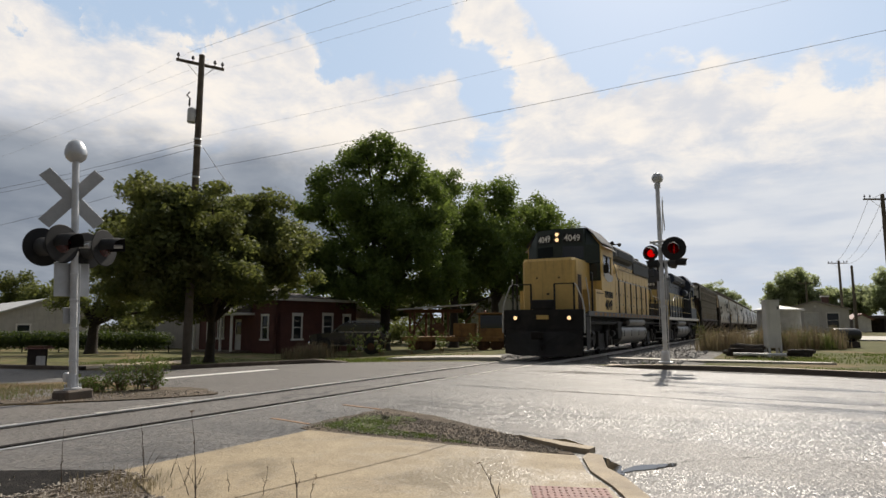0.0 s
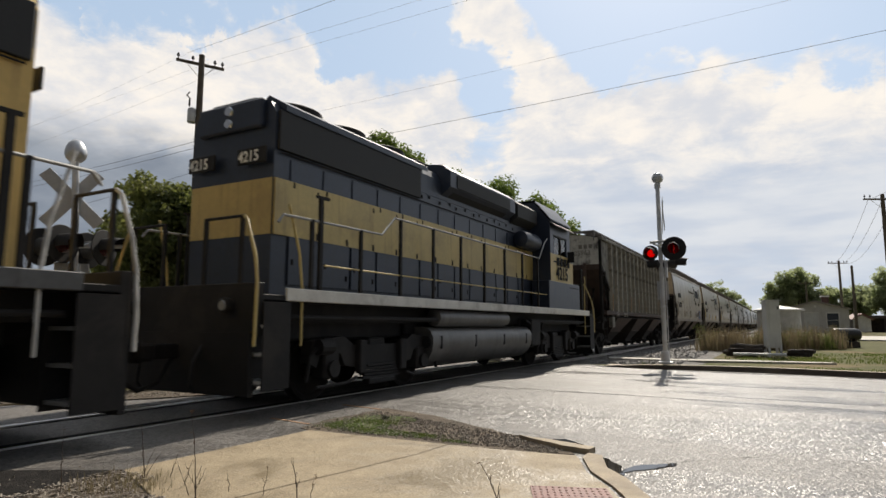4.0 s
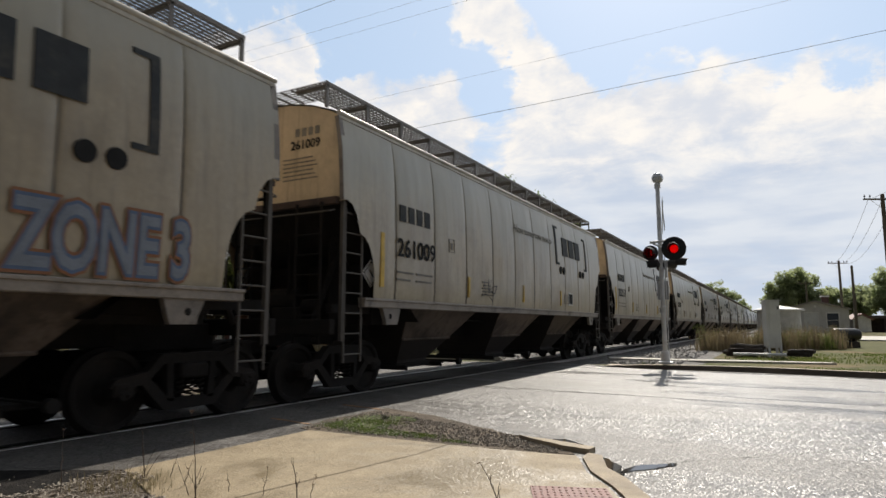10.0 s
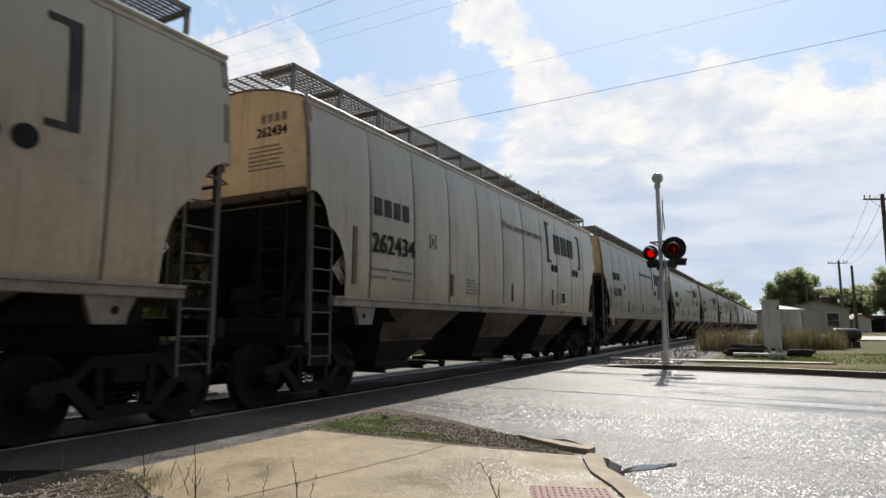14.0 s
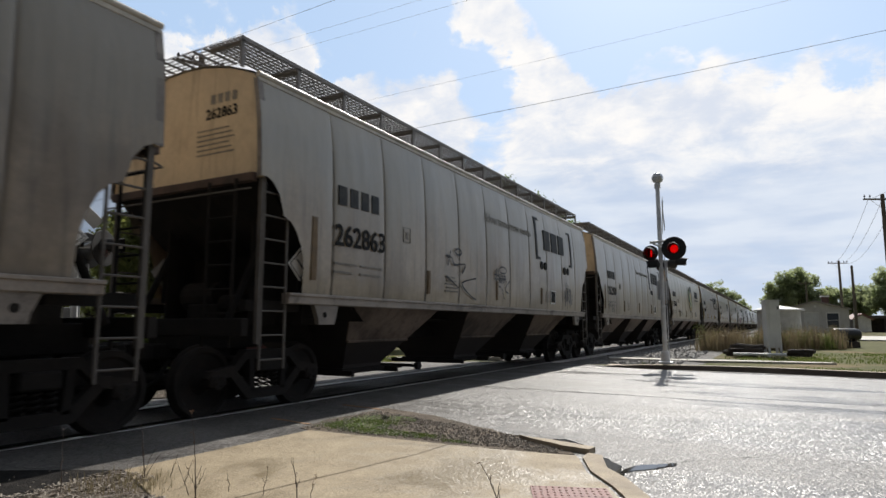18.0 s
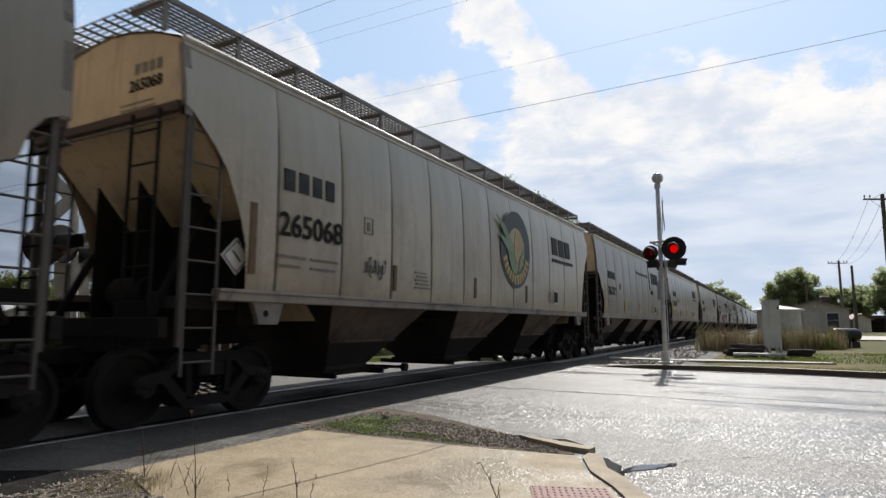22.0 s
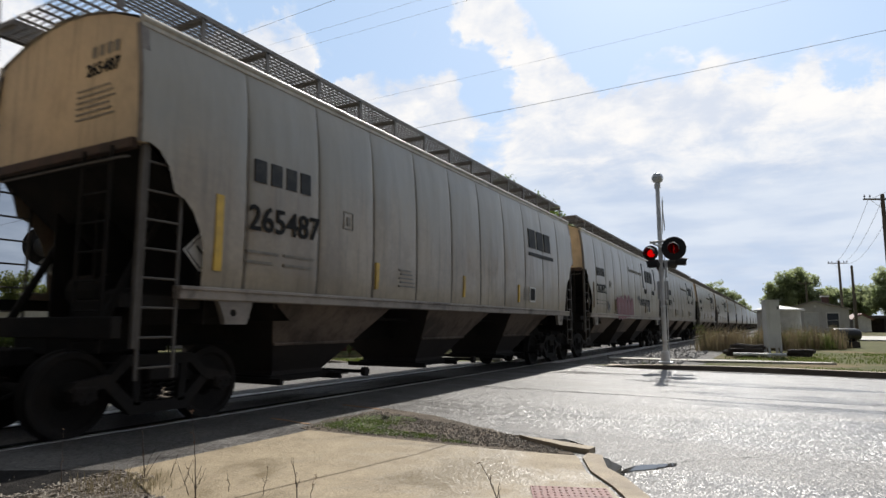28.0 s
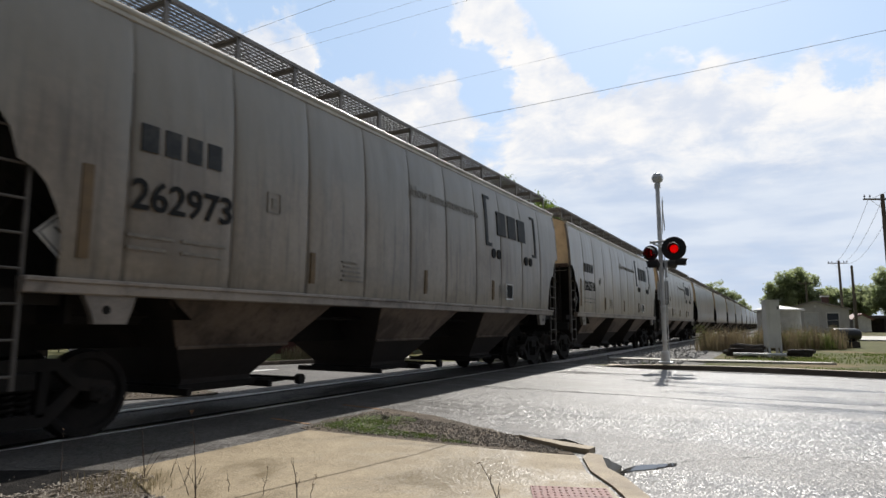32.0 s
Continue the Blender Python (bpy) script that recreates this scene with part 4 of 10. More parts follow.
    for x, y, h in kr:
        z = zg(x, y)
        rows.append([(x, y, z - 0.1), (x, y + 0.02, z + h - 0.02), (x, y + 0.05, z + h), (x, y + 0.2, z + h), (x, y + 0.2, z - 0.1)])
    kerb = solid("kerb_east", M().grid(rows), KERB_DARK, "dark weathered concrete kerb along the far side of the road", "kerb")
    part("kerb_top", M().grid([[(r[2][0], r[2][1] - 0.03, r[2][2] + 0.002), (r[2][0], r[2][1], r[2][2] + 0.006), (r[3][0], r[3][1] + 0.02, r[3][2] + 0.006), (r[3][0], r[3][1] + 0.75, zg(r[3][0], r[3][1]) + 0.02)] for r in rows]), KERB, kerb, "worn tan kerb top")
    kl = [(-60, 9.55), (-42, 12.05), (-28.4, 13.65), (-24.5, 14.6)]
    kl2 = [(-20.5, 15.65), (-17.0, 16.55), (-14.6, 16.95), (-13.2, 16.95)]
    for part_, nm in ((kl, "kerb_west"), (kl2, "kerb_corner")):
        rows = []
        for i, (x, y) in enumerate(part_):
            z, h = zg(x, y), 0.15 if i < len(part_) - 1 or part_ is kl else 0.03
            rows.append([(x, y, z - 0.1), (x, y + 0.02, z + h - 0.02), (x, y + 0.05, z + h), (x, y + 0.22, z + h), (x, y + 0.22, z - 0.1)])
        solid(nm, M().grid(rows), KERB_DARK, "dark weathered concrete kerb", "kerb")
    sheet("walkway_east", [(-5.9, 23.9), (-5.6, 23.0), (-3.3, 22.65), (-1.4, 22.95), (0.9, 23.2), (1.5, 23.3), (1.3, 23.7), (-1.5, 23.8), (-3.5, 23.5)], 0.0, WALKWAY, "pale concrete walkway beyond the road", "pavement", 0.8, thick=0.1)
    sheet("walkway_west", [(-13.0, 20.6), (-9.45, 21.9), (-8.95, 20.6), (-11.6, 19.4), (-13.0, 19.2)], 0.05, WALKWAY, "pale concrete walkway west of the track", "pavement", 0.5, thick=0.1)
    sheet("driveway_west", [(-26.26, 13.98), (-25.23, 14.74), (-24.93, 15.86), (-25.14, 20.07), (-27.01, 21.56), (-27.33, 17.37), (-27.88, 14.84)], 0.0, KERB, "pale concrete drive and footpath", "drive", 0.8, thick=0.06)
    sheet("verge_island", [(-30, 5.0), (-17.8, 8.4), (-14.6, 9.1), (-12.0, 8.2), (-9.7, 7.6), (-8.9, 7.25), (-9.3, 6.2), (-10.0, 5.3), (-10.8, 4.6), (-14, 2.2), (-30, -6)], 0.012, VERGE, "rough verge of dry grass and dirt beside the road", "verge", 0.3, thick=0.03, jag=0.10)
    sheet("dirt_apron", [(-11.2, 5.2), (-10.7, 5.9), (-10.6, 6.9), (-10.5, 7.85), (-9.75, 8.1), (-8.75, 7.75), (-8.7, 7.2), (-9.15, 6.55), (-9.7, 5.75), (-10.4, 5.0)], 0.02, DIRT, "brown gravelly dirt washed out beside the verge", "dirt", 0.25, thick=0.02, jag=0.10)


build_corner()


def build_road_marks():
    """Puddles in the gutter, pale patches and tar on the road."""
    for o in ([(-1.20, 5.18), (-1.21, 5.40), (-1.12, 5.57), (-0.99, 5.66), (-0.87, 5.80), (-0.86, 5.68), (-0.99, 5.49), (-1.12, 5.33)], [(-2.24, 6.29), (-2.06, 6.42), (-1.75, 6.15), (-1.62, 5.91), (-1.74, 5.93), (-2.03, 6.12)], [(-1.58, 5.75), (-1.43, 5.67), (-1.25, 5.42), (-1.16, 5.11), (-1.24, 5.16), (-1.40, 5.43)]):
        sheet("puddle", o, 0.008, PUDDLE, "shallow rain puddle in the gutter", "puddle", 0.08, thick=0.006, jag=0.012)
    q = random.Random(61)

    def crack(a, b, w, wander):
        n = 26
        pts = []
        off = 0.0
        for k in range(n + 1):
            off += q.uniform(-wander, wander)
            t = k / n
            x, y = a[0] + (b[0] - a[0]) * t + off * 0.4, a[1] + (b[1] - a[1]) * t + off
            pts.append((x, y))
        up, dn = [], []
        for x, y in pts:
            ww = w * q.uniform(0.3, 1.2)
            up.append((x, y + ww))
            dn.append((x, y - ww))
        m = M().grid([[(x, y, zg(x, y) + 0.004) for x, y in up], [(x, y, zg(x, y) + 0.004) for x, y in dn]])
        solid("road_crack", m, TIE, "dark crack in the asphalt", "crack")

    for a, b, w, s in CRACKS:
        crack(a, b, w, s)


CRACKS = [((-0.85, 5.85), (0.6, 7.3), 0.008, 0.03), ((-3.9, 7.6), (-1.0, 8.3), 0.010, 0.02), ((-1.0, 8.3), (1.5, 8.6), 0.008, 0.02), ((-5.0, 7.6), (-4.4, 11.0), 0.014, 0.03), ((-4.4, 11.0), (-5.2, 15.5), 0.014, 0.04), ((0.2, 10.2), (2.3, 12.6), 0.010, 0.03), ((-12.6, 8.2), (-9.2, 9.4), 0.012, 0.02), ((-11.5, 11.0), (-8.6, 14.5), 0.014, 0.03)]
build_road_marks()


# ---------------------------------------------------------------- train: shared running gear

ROLLERS = []          # (wheelset, radius, vehicle) for motions()
VEHICLES = []         # (vehicle, y of its front end at 0 s)
SHARED = {}


def shared(key, build, material, smooth=False):
    if key not in SHARED:
        SHARED[key] = build().mesh(key, material, smooth)
    return SHARED[key]


def wheelset_mesh(r):
    m = M()
    for s in (-1, 1):
        # tread, flange, dished plate and hub
        prof = [(0.07, 0.50), (0.12, 0.52), (0.14, 0.60), (r - 0.11, 0.66), (r - 0.07, 0.67), (r - 0.06, 0.69), (r + 0.028, 0.69), (r + 0.022, 0.715), (r, 0.73), (r - 0.008, 0.82), (r - 0.07, 0.82), (r - 0.10, 0.78), (0.17, 0.75), (0.13, 0.80), (0.09, 0.86), (0.08, 1.0)]
        m.lathe([(a, s * b) for a, b in prof], axis="x", n=28)
    m.cyl((-0.7, 0, 0), (0.7, 0, 0), 0.08, n=10)
    for s in (-1, 1):
        for k in range(3):
            a = k * 2.094
            m.box(s * 1.10 - 0.02, s * 1.10 + 0.02, 0.05 * math.cos(a) - 0.015, 0.05 * math.cos(a) + 0.015, 0.05 * math.sin(a) - 0.015, 0.05 * math.sin(a) + 0.015)
        m.cyl((s * 0.98, 0, 0), (s * 1.10, 0, 0), 0.09, n=14)
    return m


def side_frame():
    """Cast side frame of a three-piece freight truck, in (y, z), with its two window openings left between the members."""
    m = M()
    top = [(-1.05, 0.52), (-0.98, 0.60), (-0.62, 0.66), (-0.42, 0.86), (0.42, 0.86), (0.62, 0.66), (0.98, 0.60), (1.05, 0.52), (0.98, 0.47), (0.62, 0.53), (0.40, 0.74), (-0.40, 0.74), (-0.62, 0.53), (-0.98, 0.47)]
    m.prism(top, -0.07, 0.07, "x")
    m.prism([(-0.70, 0.55), (-0.58, 0.60), (-0.30, 0.33), (0.30, 0.33), (0.58, 0.60), (0.70, 0.55), (0.36, 0.20), (-0.36, 0.20)], -0.06, 0.06, "x")
    for s in (-1, 1):
        m.prism([(s * 0.36, 0.80), (s * 0.27, 0.80), (s * 0.24, 0.30), (s * 0.33, 0.30)], -0.06, 0.06, "x")
        m.box(-0.09, 0.09, s * 0.889 - 0.13, s * 0.889 + 0.13, 0.40, 0.56, 0.02)
    return m


def springs():
    m = M()
    for y in (-0.15, 0.0, 0.15):
        pts = [(0.055 * math.cos(a * 0.9), y + 0.055 * math.sin(a * 0.9), 0.34 + 0.24 * a / 28) for a in range(29)]
        m.tube(pts, 0.014, 5)
    return m


def freight_truck(parent, y, near=True):
    t = new("truck", shared("bolster", lambda: M().box(-1.12, 1.12, -0.2, 0.2, 0.56, 0.74, 0.02).cyl((0, 0, 0.7), (0, 0, 0.85), 0.2, n=14).box(-0.1, 0.1, -0.8, 0.8, 0.5, 0.58).box(-0.9, 0.9, -0.62, -0.5, 0.40, 0.52, 0.01).box(-0.9, 0.9, 0.5, 0.62, 0.40, 0.52, 0.01), GRIME))
    t.parent, t.location = parent, (0, y, 0)
    for s in (-1, 1):
        f = part("side_frame", shared("side_frame", side_frame, GRIME), GRIME, t)
        f.location = (s * 1.0, 0, 0)
        f = part("spring_nest", shared("springs", springs, GRIME, True), GRIME, t)
        f.location = (s * 1.0, 0, 0)
    for e in (-0.889, 0.889):
        w = part("wheelset", shared("wheelset", lambda: wheelset_mesh(0.457), GRIME, True), GRIME, t)
        w.location = (0, e, 0.457)
        ROLLERS.append((w, 0.457, parent))
    return t


def knuckle():
    m = M().box(-0.09, 0.09, 0.0, 0.62, 0.74, 0.94, 0.02).box(-0.2, 0.12, -0.14, 0.06, 0.70, 0.98, 0.04).box(0.06, 0.2, -0.10, 0.16, 0.72, 0.96, 0.04)
    return m.tube([(0.05, 0.5, 0.72), (0.2, 0.2, 0.45), (0.22, -0.1, 0.36), (0.25, -0.35, 0.5)], 0.03, 6)


def coupler(parent, y, turn):
    c = part("coupler", shared("knuckle", knuckle, GRIME), GRIME, parent)
    c.matrix_local = pose(0, y, 0, 0, 0, turn)
    return c


def ladder(parent, name, x, y0, y1, z0, z1, n, material, along="y", label=""):
    """A ladder of two stiles and n rungs, flat to the car side (along y) or to its end (along x)."""
    if along == "y":
        stile = shared(f"stile{z0:.2f}{z1:.2f}{material.name}", lambda: M().box(-0.012, 0.018, -0.017, 0.017, z0, z1, 0.004), material)
        rung = shared(f"rung{y1 - y0:.2f}{material.name}", lambda: M().cyl((0, 0, 0), (0, y1 - y0, 0), 0.014, n=6), material)
        put = lambda a, z: (x, a, z)
    else:
        stile = shared(f"stile_x{z0:.2f}{z1:.2f}{material.name}", lambda: M().box(-0.022, 0.022, -0.012, 0.018, z0, z1, 0.004), material)
        rung = shared(f"rung_x{y1 - y0:.2f}{material.name}", lambda: M().cyl((0, 0, 0), (y1 - y0, 0, 0), 0.014, n=6), material)
        put = lambda a, z: (a, x, z)
    la = part(name, stile, material, parent, label)
    la.location = put(y0, 0)
    off = (0, y1 - y0) if along == "y" else (y1 - y0, 0)
    part("stile", stile, material, la).location = (*off, 0)
    for i in range(n):
        part("rung", rung, material, la).location = (0, 0, z0 + (z1 - z0) * (i + 0.4) / n)
    return la


# ---------------------------------------------------------------- train: curved-side covered hopper
SIDE = [(1.575, 1.60), (1.60, 1.9), (1.605, 2.3), (1.602, 2.75), (1.595, 3.2), (1.575, 3.6), (1.545, 4.0), (1.49, 4.35), (1.45, 4.56)]


def side_x(z):
    for (a, b), (c, d) in zip(SIDE, SIDE[1:]):
        if z <= d:
            return a + (c - a) * max(0.0, (z - b) / (d - b))
    return SIDE[-1][0]


def seam_places(length):
    """Where the upright welds of the side sheets lie."""
    n = round((length - 3.0) / 1.36)
    return [1.5 + (length - 3.0) * i / n for i in range(n + 1)]


def hopper_shell(length, cut):
    """The two curved sides with their end cut-outs and shallow vertical seams. cut: the cut-out's outline as (y, z) pairs."""
    def low(y):
        d = min(y, length - y)
        for (a, b), (c, e) in zip(cut, cut[1:]):
            if d <= c:
                return b + (e - b) * (d - a) / (c - a) if c > a else e
        return cut[-1][1]

    seams = seam_places(length)
    ys = {0.0, length}
    for a, _ in cut:
        ys |= {a, length - a}
    for a in (0.1, 0.25, 0.4, 0.5, 0.6, 0.7):
        ys |= {a * cut[-1][0] / 0.9, length - a * cut[-1][0] / 0.9}
    for s in seams:
        ys |= {s - 0.55, s - 0.32, s - 0.16, s - 0.05, s - 0.012, s, s + 0.012, s + 0.05, s + 0.16, s + 0.32, s + 0.55}
    q = random.Random(23)
    sag = [q.uniform(0.6, 1.25) for _ in seams]
    m = M()
    for side in (1, -1):
        rows = []
        for y in sorted(ys):
            i = min(range(len(seams)), key=lambda k: abs(y - seams[k]))
            d = abs(y - seams[i])
            # each sheet swells between its welds, some more than others
            dip = 0.016 if d < 0.005 else 0.006 if d < 0.03 else -0.010 * sag[i] * smooth01(0.0, 0.5, d)
            z0 = low(y)
            r = []
            for k in range(13):
                z = z0 + (4.56 - z0) * k / 12
                mid = math.sin(math.pi * min(1, max(0, (z - 1.6) / 2.96)))
                high = 1 + 0.5 * math.exp(-((z - 4.05) / 0.28) ** 2)
                r.append((side * (side_x(z) - dip * (0.3 + mid) * (high if dip < 0 else 1)), y, z))
            rows.append(r)
        m.grid(rows)
    return m


def seam_strips(length, cut):
    """Dark run-down stains along the side seams, one mesh of thin strips for each side that shows."""
    q = random.Random(17)
    m = M()
    for s in seam_places(length):
        top = q.uniform(3.2, 4.45)
        w = q.uniform(0.016, 0.036)
        rows = []
        for k in range(13):
            z = 1.62 + (top - 1.62) * k / 12
            ww = w * (1 - 0.75 * k / 12) * q.uniform(0.7, 1.2)
            rows.append([(side_x(z) + 0.0035, s - ww, z), (side_x(z) + 0.0035, s + ww * 0.6, z)])
        m.grid(rows)
    return m


def hopper_roof(length):
    prof = [(1.47, 4.555), (1.38, 4.61), (0.9, 4.78), (0.4, 4.88), (0, 4.91), (-0.4, 4.88), (-0.9, 4.78), (-1.38, 4.61), (-1.47, 4.555)]
    m = M().grid([[(x, y, z) for x, z in prof] for y in (0.0, length)])
    m.box(-0.3, 0.3, 0.8, length - 0.8, 4.88, 4.98, 0.02)
    return m


def hopper_bays(length, n=3):
    """Outlet hoppers below the side sill: V-shaped side panels, sloping end faces between them, a gate under each."""
    out = []
    for i in range(n):
        c = length / 2 + (i - (n - 1) / 2) * 4.15
        t, b, zt, zb = 1.42, 0.58, 1.50, 0.50
        k = 0.58                                    # where the panel ends and the chute begins
        xm, tm, zm = 1.49 + (0.68 - 1.49) * k, t + (b - t) * k, zt + (zb - zt) * k
        sides, faces = [], []
        for s in (1, -1):
            side = M()
            sides.append(side)
            p = [(s * 1.49, c - t, zt), (s * 1.49, c + t, zt), (s * xm, c + tm, zm), (s * xm, c - tm, zm)]
            side.add(p + [(x - s * 0.02, y, z) for x, y, z in p], [(0, 1, 2, 3), (4, 5, 6, 7), (0, 1, 5, 4), (1, 2, 6, 5), (2, 3, 7, 6), (3, 0, 4, 7)])
            side.tube([(s * (xm + 0.02), c - tm, zm), (s * (xm + 0.02), c + tm, zm)], 0.024, 5)
            slope = M().add([(-1.47, c + s * (t - 0.01), zt), (1.47, c + s * (t - 0.01), zt), (xm - 0.02, c + s * (tm - 0.01), zm), (0.02 - xm, c + s * (tm - 0.01), zm)], [(0, 1, 2, 3)])
            slope.add([(x, y - s * 0.015, z) for x, y, z in slope.v[:4]], [(3, 2, 1, 0)])
            faces.append(slope)
        top = [(xm, c - tm, zm), (xm, c + tm, zm), (-xm, c + tm, zm), (-xm, c - tm, zm)]
        low = [(0.68, c - b, zb), (0.68, c + b, zb), (-0.68, c + b, zb), (-0.68, c - b, zb)]
        foot = [(x, y, zb - 0.06) for x, y, z in low]
        chute = M().add(top + low + foot, [(0, 1, 5, 4), (1, 2, 6, 5), (2, 3, 7, 6), (3, 0, 4, 7), (4, 5, 9, 8), (5, 6, 10, 9), (6, 7, 11, 10), (7, 4, 8, 11), (8, 9, 10, 11)])
        g = M().box(-0.72, 0.72, c - 0.66, c + 0.66, 0.34, 0.44, 0.015).box(-0.98, 0.98, c - 0.72, c - 0.65, 0.32, 0.41).box(-0.98, 0.98, c + 0.65, c + 0.72, 0.32, 0.41)
        g.box(-0.80, 0.80, c + 0.72, c + 1.15, 0.36, 0.42, 0.01)
        g.cyl((-1.25, c + 1.0, 0.42), (1.25, c + 1.0, 0.42), 0.03, n=8).cyl((1.2, c + 1.0, 0.42), (1.29, c + 1.0, 0.42), 0.075, n=10)
        out.append((sides, faces, chute, g))
    return out


def centre_sill(length):
    """The long box under the car and a dark sheet added to block light between the hoppers."""
    m = M().box(-0.34, 0.34, 0.5, length - 0.5, 0.92, 1.50, 0.02).box(-1.46, 1.46, 0.95, length - 0.95, 1.50, 1.54)
    for s in (1, -1):
        m.tube([(s * 0.9, 1.4, 1.30), (s * 0.9, length - 1.4, 1.30)], 0.03, 6)
    return m


def running_board(length):
    """Roof walk: an open grating along either edge of the roof, on posts, with a crossing at each end."""
    g = M()
    a, e, z = -0.24, length - 0.50, 4.995
    for s in (1, -1):
        for k in range(9):
            x = s * (0.78 + 0.61 * k / 8)
            g.box(x - 0.005, x + 0.005, a, e, z - 0.02, z + 0.012)
        for i in range(int((e - a) / 0.11)):
            y = a + i * 0.11
            g.box(min(s * 0.78, s * 1.39), max(s * 0.78, s * 1.39), y, y + 0.010, z - 0.012, z + 0.006)
        g.box(min(s * 1.385, s * 1.40), max(s * 1.385, s * 1.40), a, e, z - 0.03, z + 0.02)
    for f in (a, e - 0.6):
        for k in range(8):
            g.box(-0.78, 0.78, f + k * 0.08, f + k * 0.08 + 0.012, z - 0.012, z + 0.006)
        for k in range(7):
            x = -0.66 + 0.22 * k
            g.box(x - 0.006, x + 0.006, f, f + 0.58, z - 0.02, z + 0.012)
    b = M().box(-0.016, 0.016, -0.03, 0.03, 0, 0.40).box(-0.62, 0.016, -0.035, 0.035, 0.345, 0.375).box(-0.62, 0.016, -0.004, 0.004, 0.30, 0.35)
    return g, b


CUT_ROUND = [(0.0, 3.13), (0.10, 3.14), (0.22, 3.08), (0.34, 2.93), (0.42, 2.66), (0.56, 2.60), (0.68, 2.48), (0.78, 2.28), (0.84, 2.05), (0.86, 1.62), (0.90, 1.60)]
CUT_LONG = [(0.0, 3.72), (0.10, 3.66), (0.45, 3.30), (0.62, 3.05), (0.82, 2.60), (0.94, 2.20), (0.98, 1.75), (0.99, 1.60), (1.02, 1.60)]


def end_wall(length, z0, near):
    """The upright sheet at a car's end and the slope sheet below it."""
    s, y = (1, 0.03) if near else (-1, length - 0.03)
    m = M()
    prof = [(side_x(z) - 0.02, z) for z in (z0, (z0 + 4.5) / 2, 4.3, 4.5)] + [(1.34, 4.60), (0.9, 4.76), (0.4, 4.86), (0, 4.89)]
    full = prof + [(-x, z) for x, z in reversed(prof[:-1])]
    m.prism(full, y, y + s * 0.06)
    slope = M()
    slope.add([(-1.5, y + s * 0.05, z0 + 0.02), (1.5, y + s * 0.05, z0 + 0.02), (1.5, y + s * 2.3, 1.25), (-1.5, y + s * 2.3, 1.25), (-1.5, y + s * 0.12, z0 + 0.02), (1.5, y + s * 0.12, z0 + 0.02), (1.5, y + s * 2.4, 1.25), (-1.5, y + s * 2.4, 1.25)], [(0, 1, 2, 3), (4, 5, 6, 7), (0, 1, 5, 4), (2, 3, 7, 6)])
    return m, slope


def bolster_webs(length, z0, near):
    """Upright webs between the platform and the slope sheet, and a plate added to keep the recess dark."""
    s, y = (1, 0.0) if near else (-1, length)
    k = (z0 - 1.25) / 2.25
    out = [M().prism([(y + s * 0.55, 1.2), (y + s * 0.55, z0 - k * 0.55), (y + s * 2.2, 1.30), (y + s * 2.2, 1.2)], x - 0.02, x + 0.02, "x") for x in (-0.9, 0.0, 0.9)]
    # full-width backing plate, added to stop light showing through the end
    return out + [M().box(-1.42, 1.42, *sorted((y + s * 1.05, y + s * 1.10)), 1.2, z0 - k * 1.05 - 0.02)]


def end_platform(length, near):
    s, y = (1, 0.0) if near else (-1, length)
    m = M()
    a, b = sorted((y - s * 0.12, y + s * 1.4))
    m.box(-0.35, 0.35, a, b, 0.86, 1.22, 0.02)
    a, b = sorted((y - s * 0.14, y - s * 0.02))
    m.box(-1.5, 1.5, a, b, 1.05, 1.28, 0.01)
    for x in (-1.35, 1.35):
        a, b = sorted((y, y + s * 1.0))
        m.box(x - 0.06, x + 0.06, a, b, 1.38, 1.52)
    for x in (-0.95, 0.95):
        m.tube([(x, y + s * 0.1, 1.2), (x, y + s * 0.6, 2.2), (x, y + s * 0.9, 2.75)], 0.05, 6)
    m.cyl((-0.55, y + s * 0.75, 1.62), (0.15, y + s * 0.75, 1.62), 0.22, n=14)
    m.cyl((0.35, y + s * 0.6, 1.5), (0.75, y + s * 0.6, 1.5), 0.13, n=12)
    return m


GRAFFITI = {}


def scrawl(seed, w, h, r, turns=9):
    """Loose looping spray strokes in the yz plane."""
    key = (seed, w, h, r)
    if key not in GRAFFITI:
        q = random.Random(seed)
        m = M()
        for k in range(turns):
            c = (w * (k + 0.5) / turns, h * q.uniform(0.3, 0.7))
            pts, a0, rx, rz = [], q.uniform(0, 6.28), w / turns * q.uniform(0.35, 0.8), h * q.uniform(0.2, 0.5)
            for j in range(9):
                a = a0 + j * q.uniform(0.45, 0.75)
                pts.append((0, c[0] + rx * math.cos(a) + j * w * 0.012, c[1] + rz * math.sin(a)))
            for p, e in zip(pts, pts[1:]):
                d = Vector(e) - Vector(p)
                if d.length < 1e-4:
                    continue
                nrm = Vector((0, -d.z, d.y)).normalized() * r
                p, e = Vector(p) - d * 0.05, Vector(e) + d * 0.05
                m.add([p + nrm, e + nrm, e - nrm, p - nrm], [(0, 1, 2, 3)])
        GRAFFITI[key] = m
    return GRAFFITI[key]


def oval(cx, cy, rx, ry):
    return [(cx + rx * math.cos(k * math.pi / 7 + 0.6), cy + ry * math.sin(k * math.pi / 7 + 0.6)) for k in range(15)]


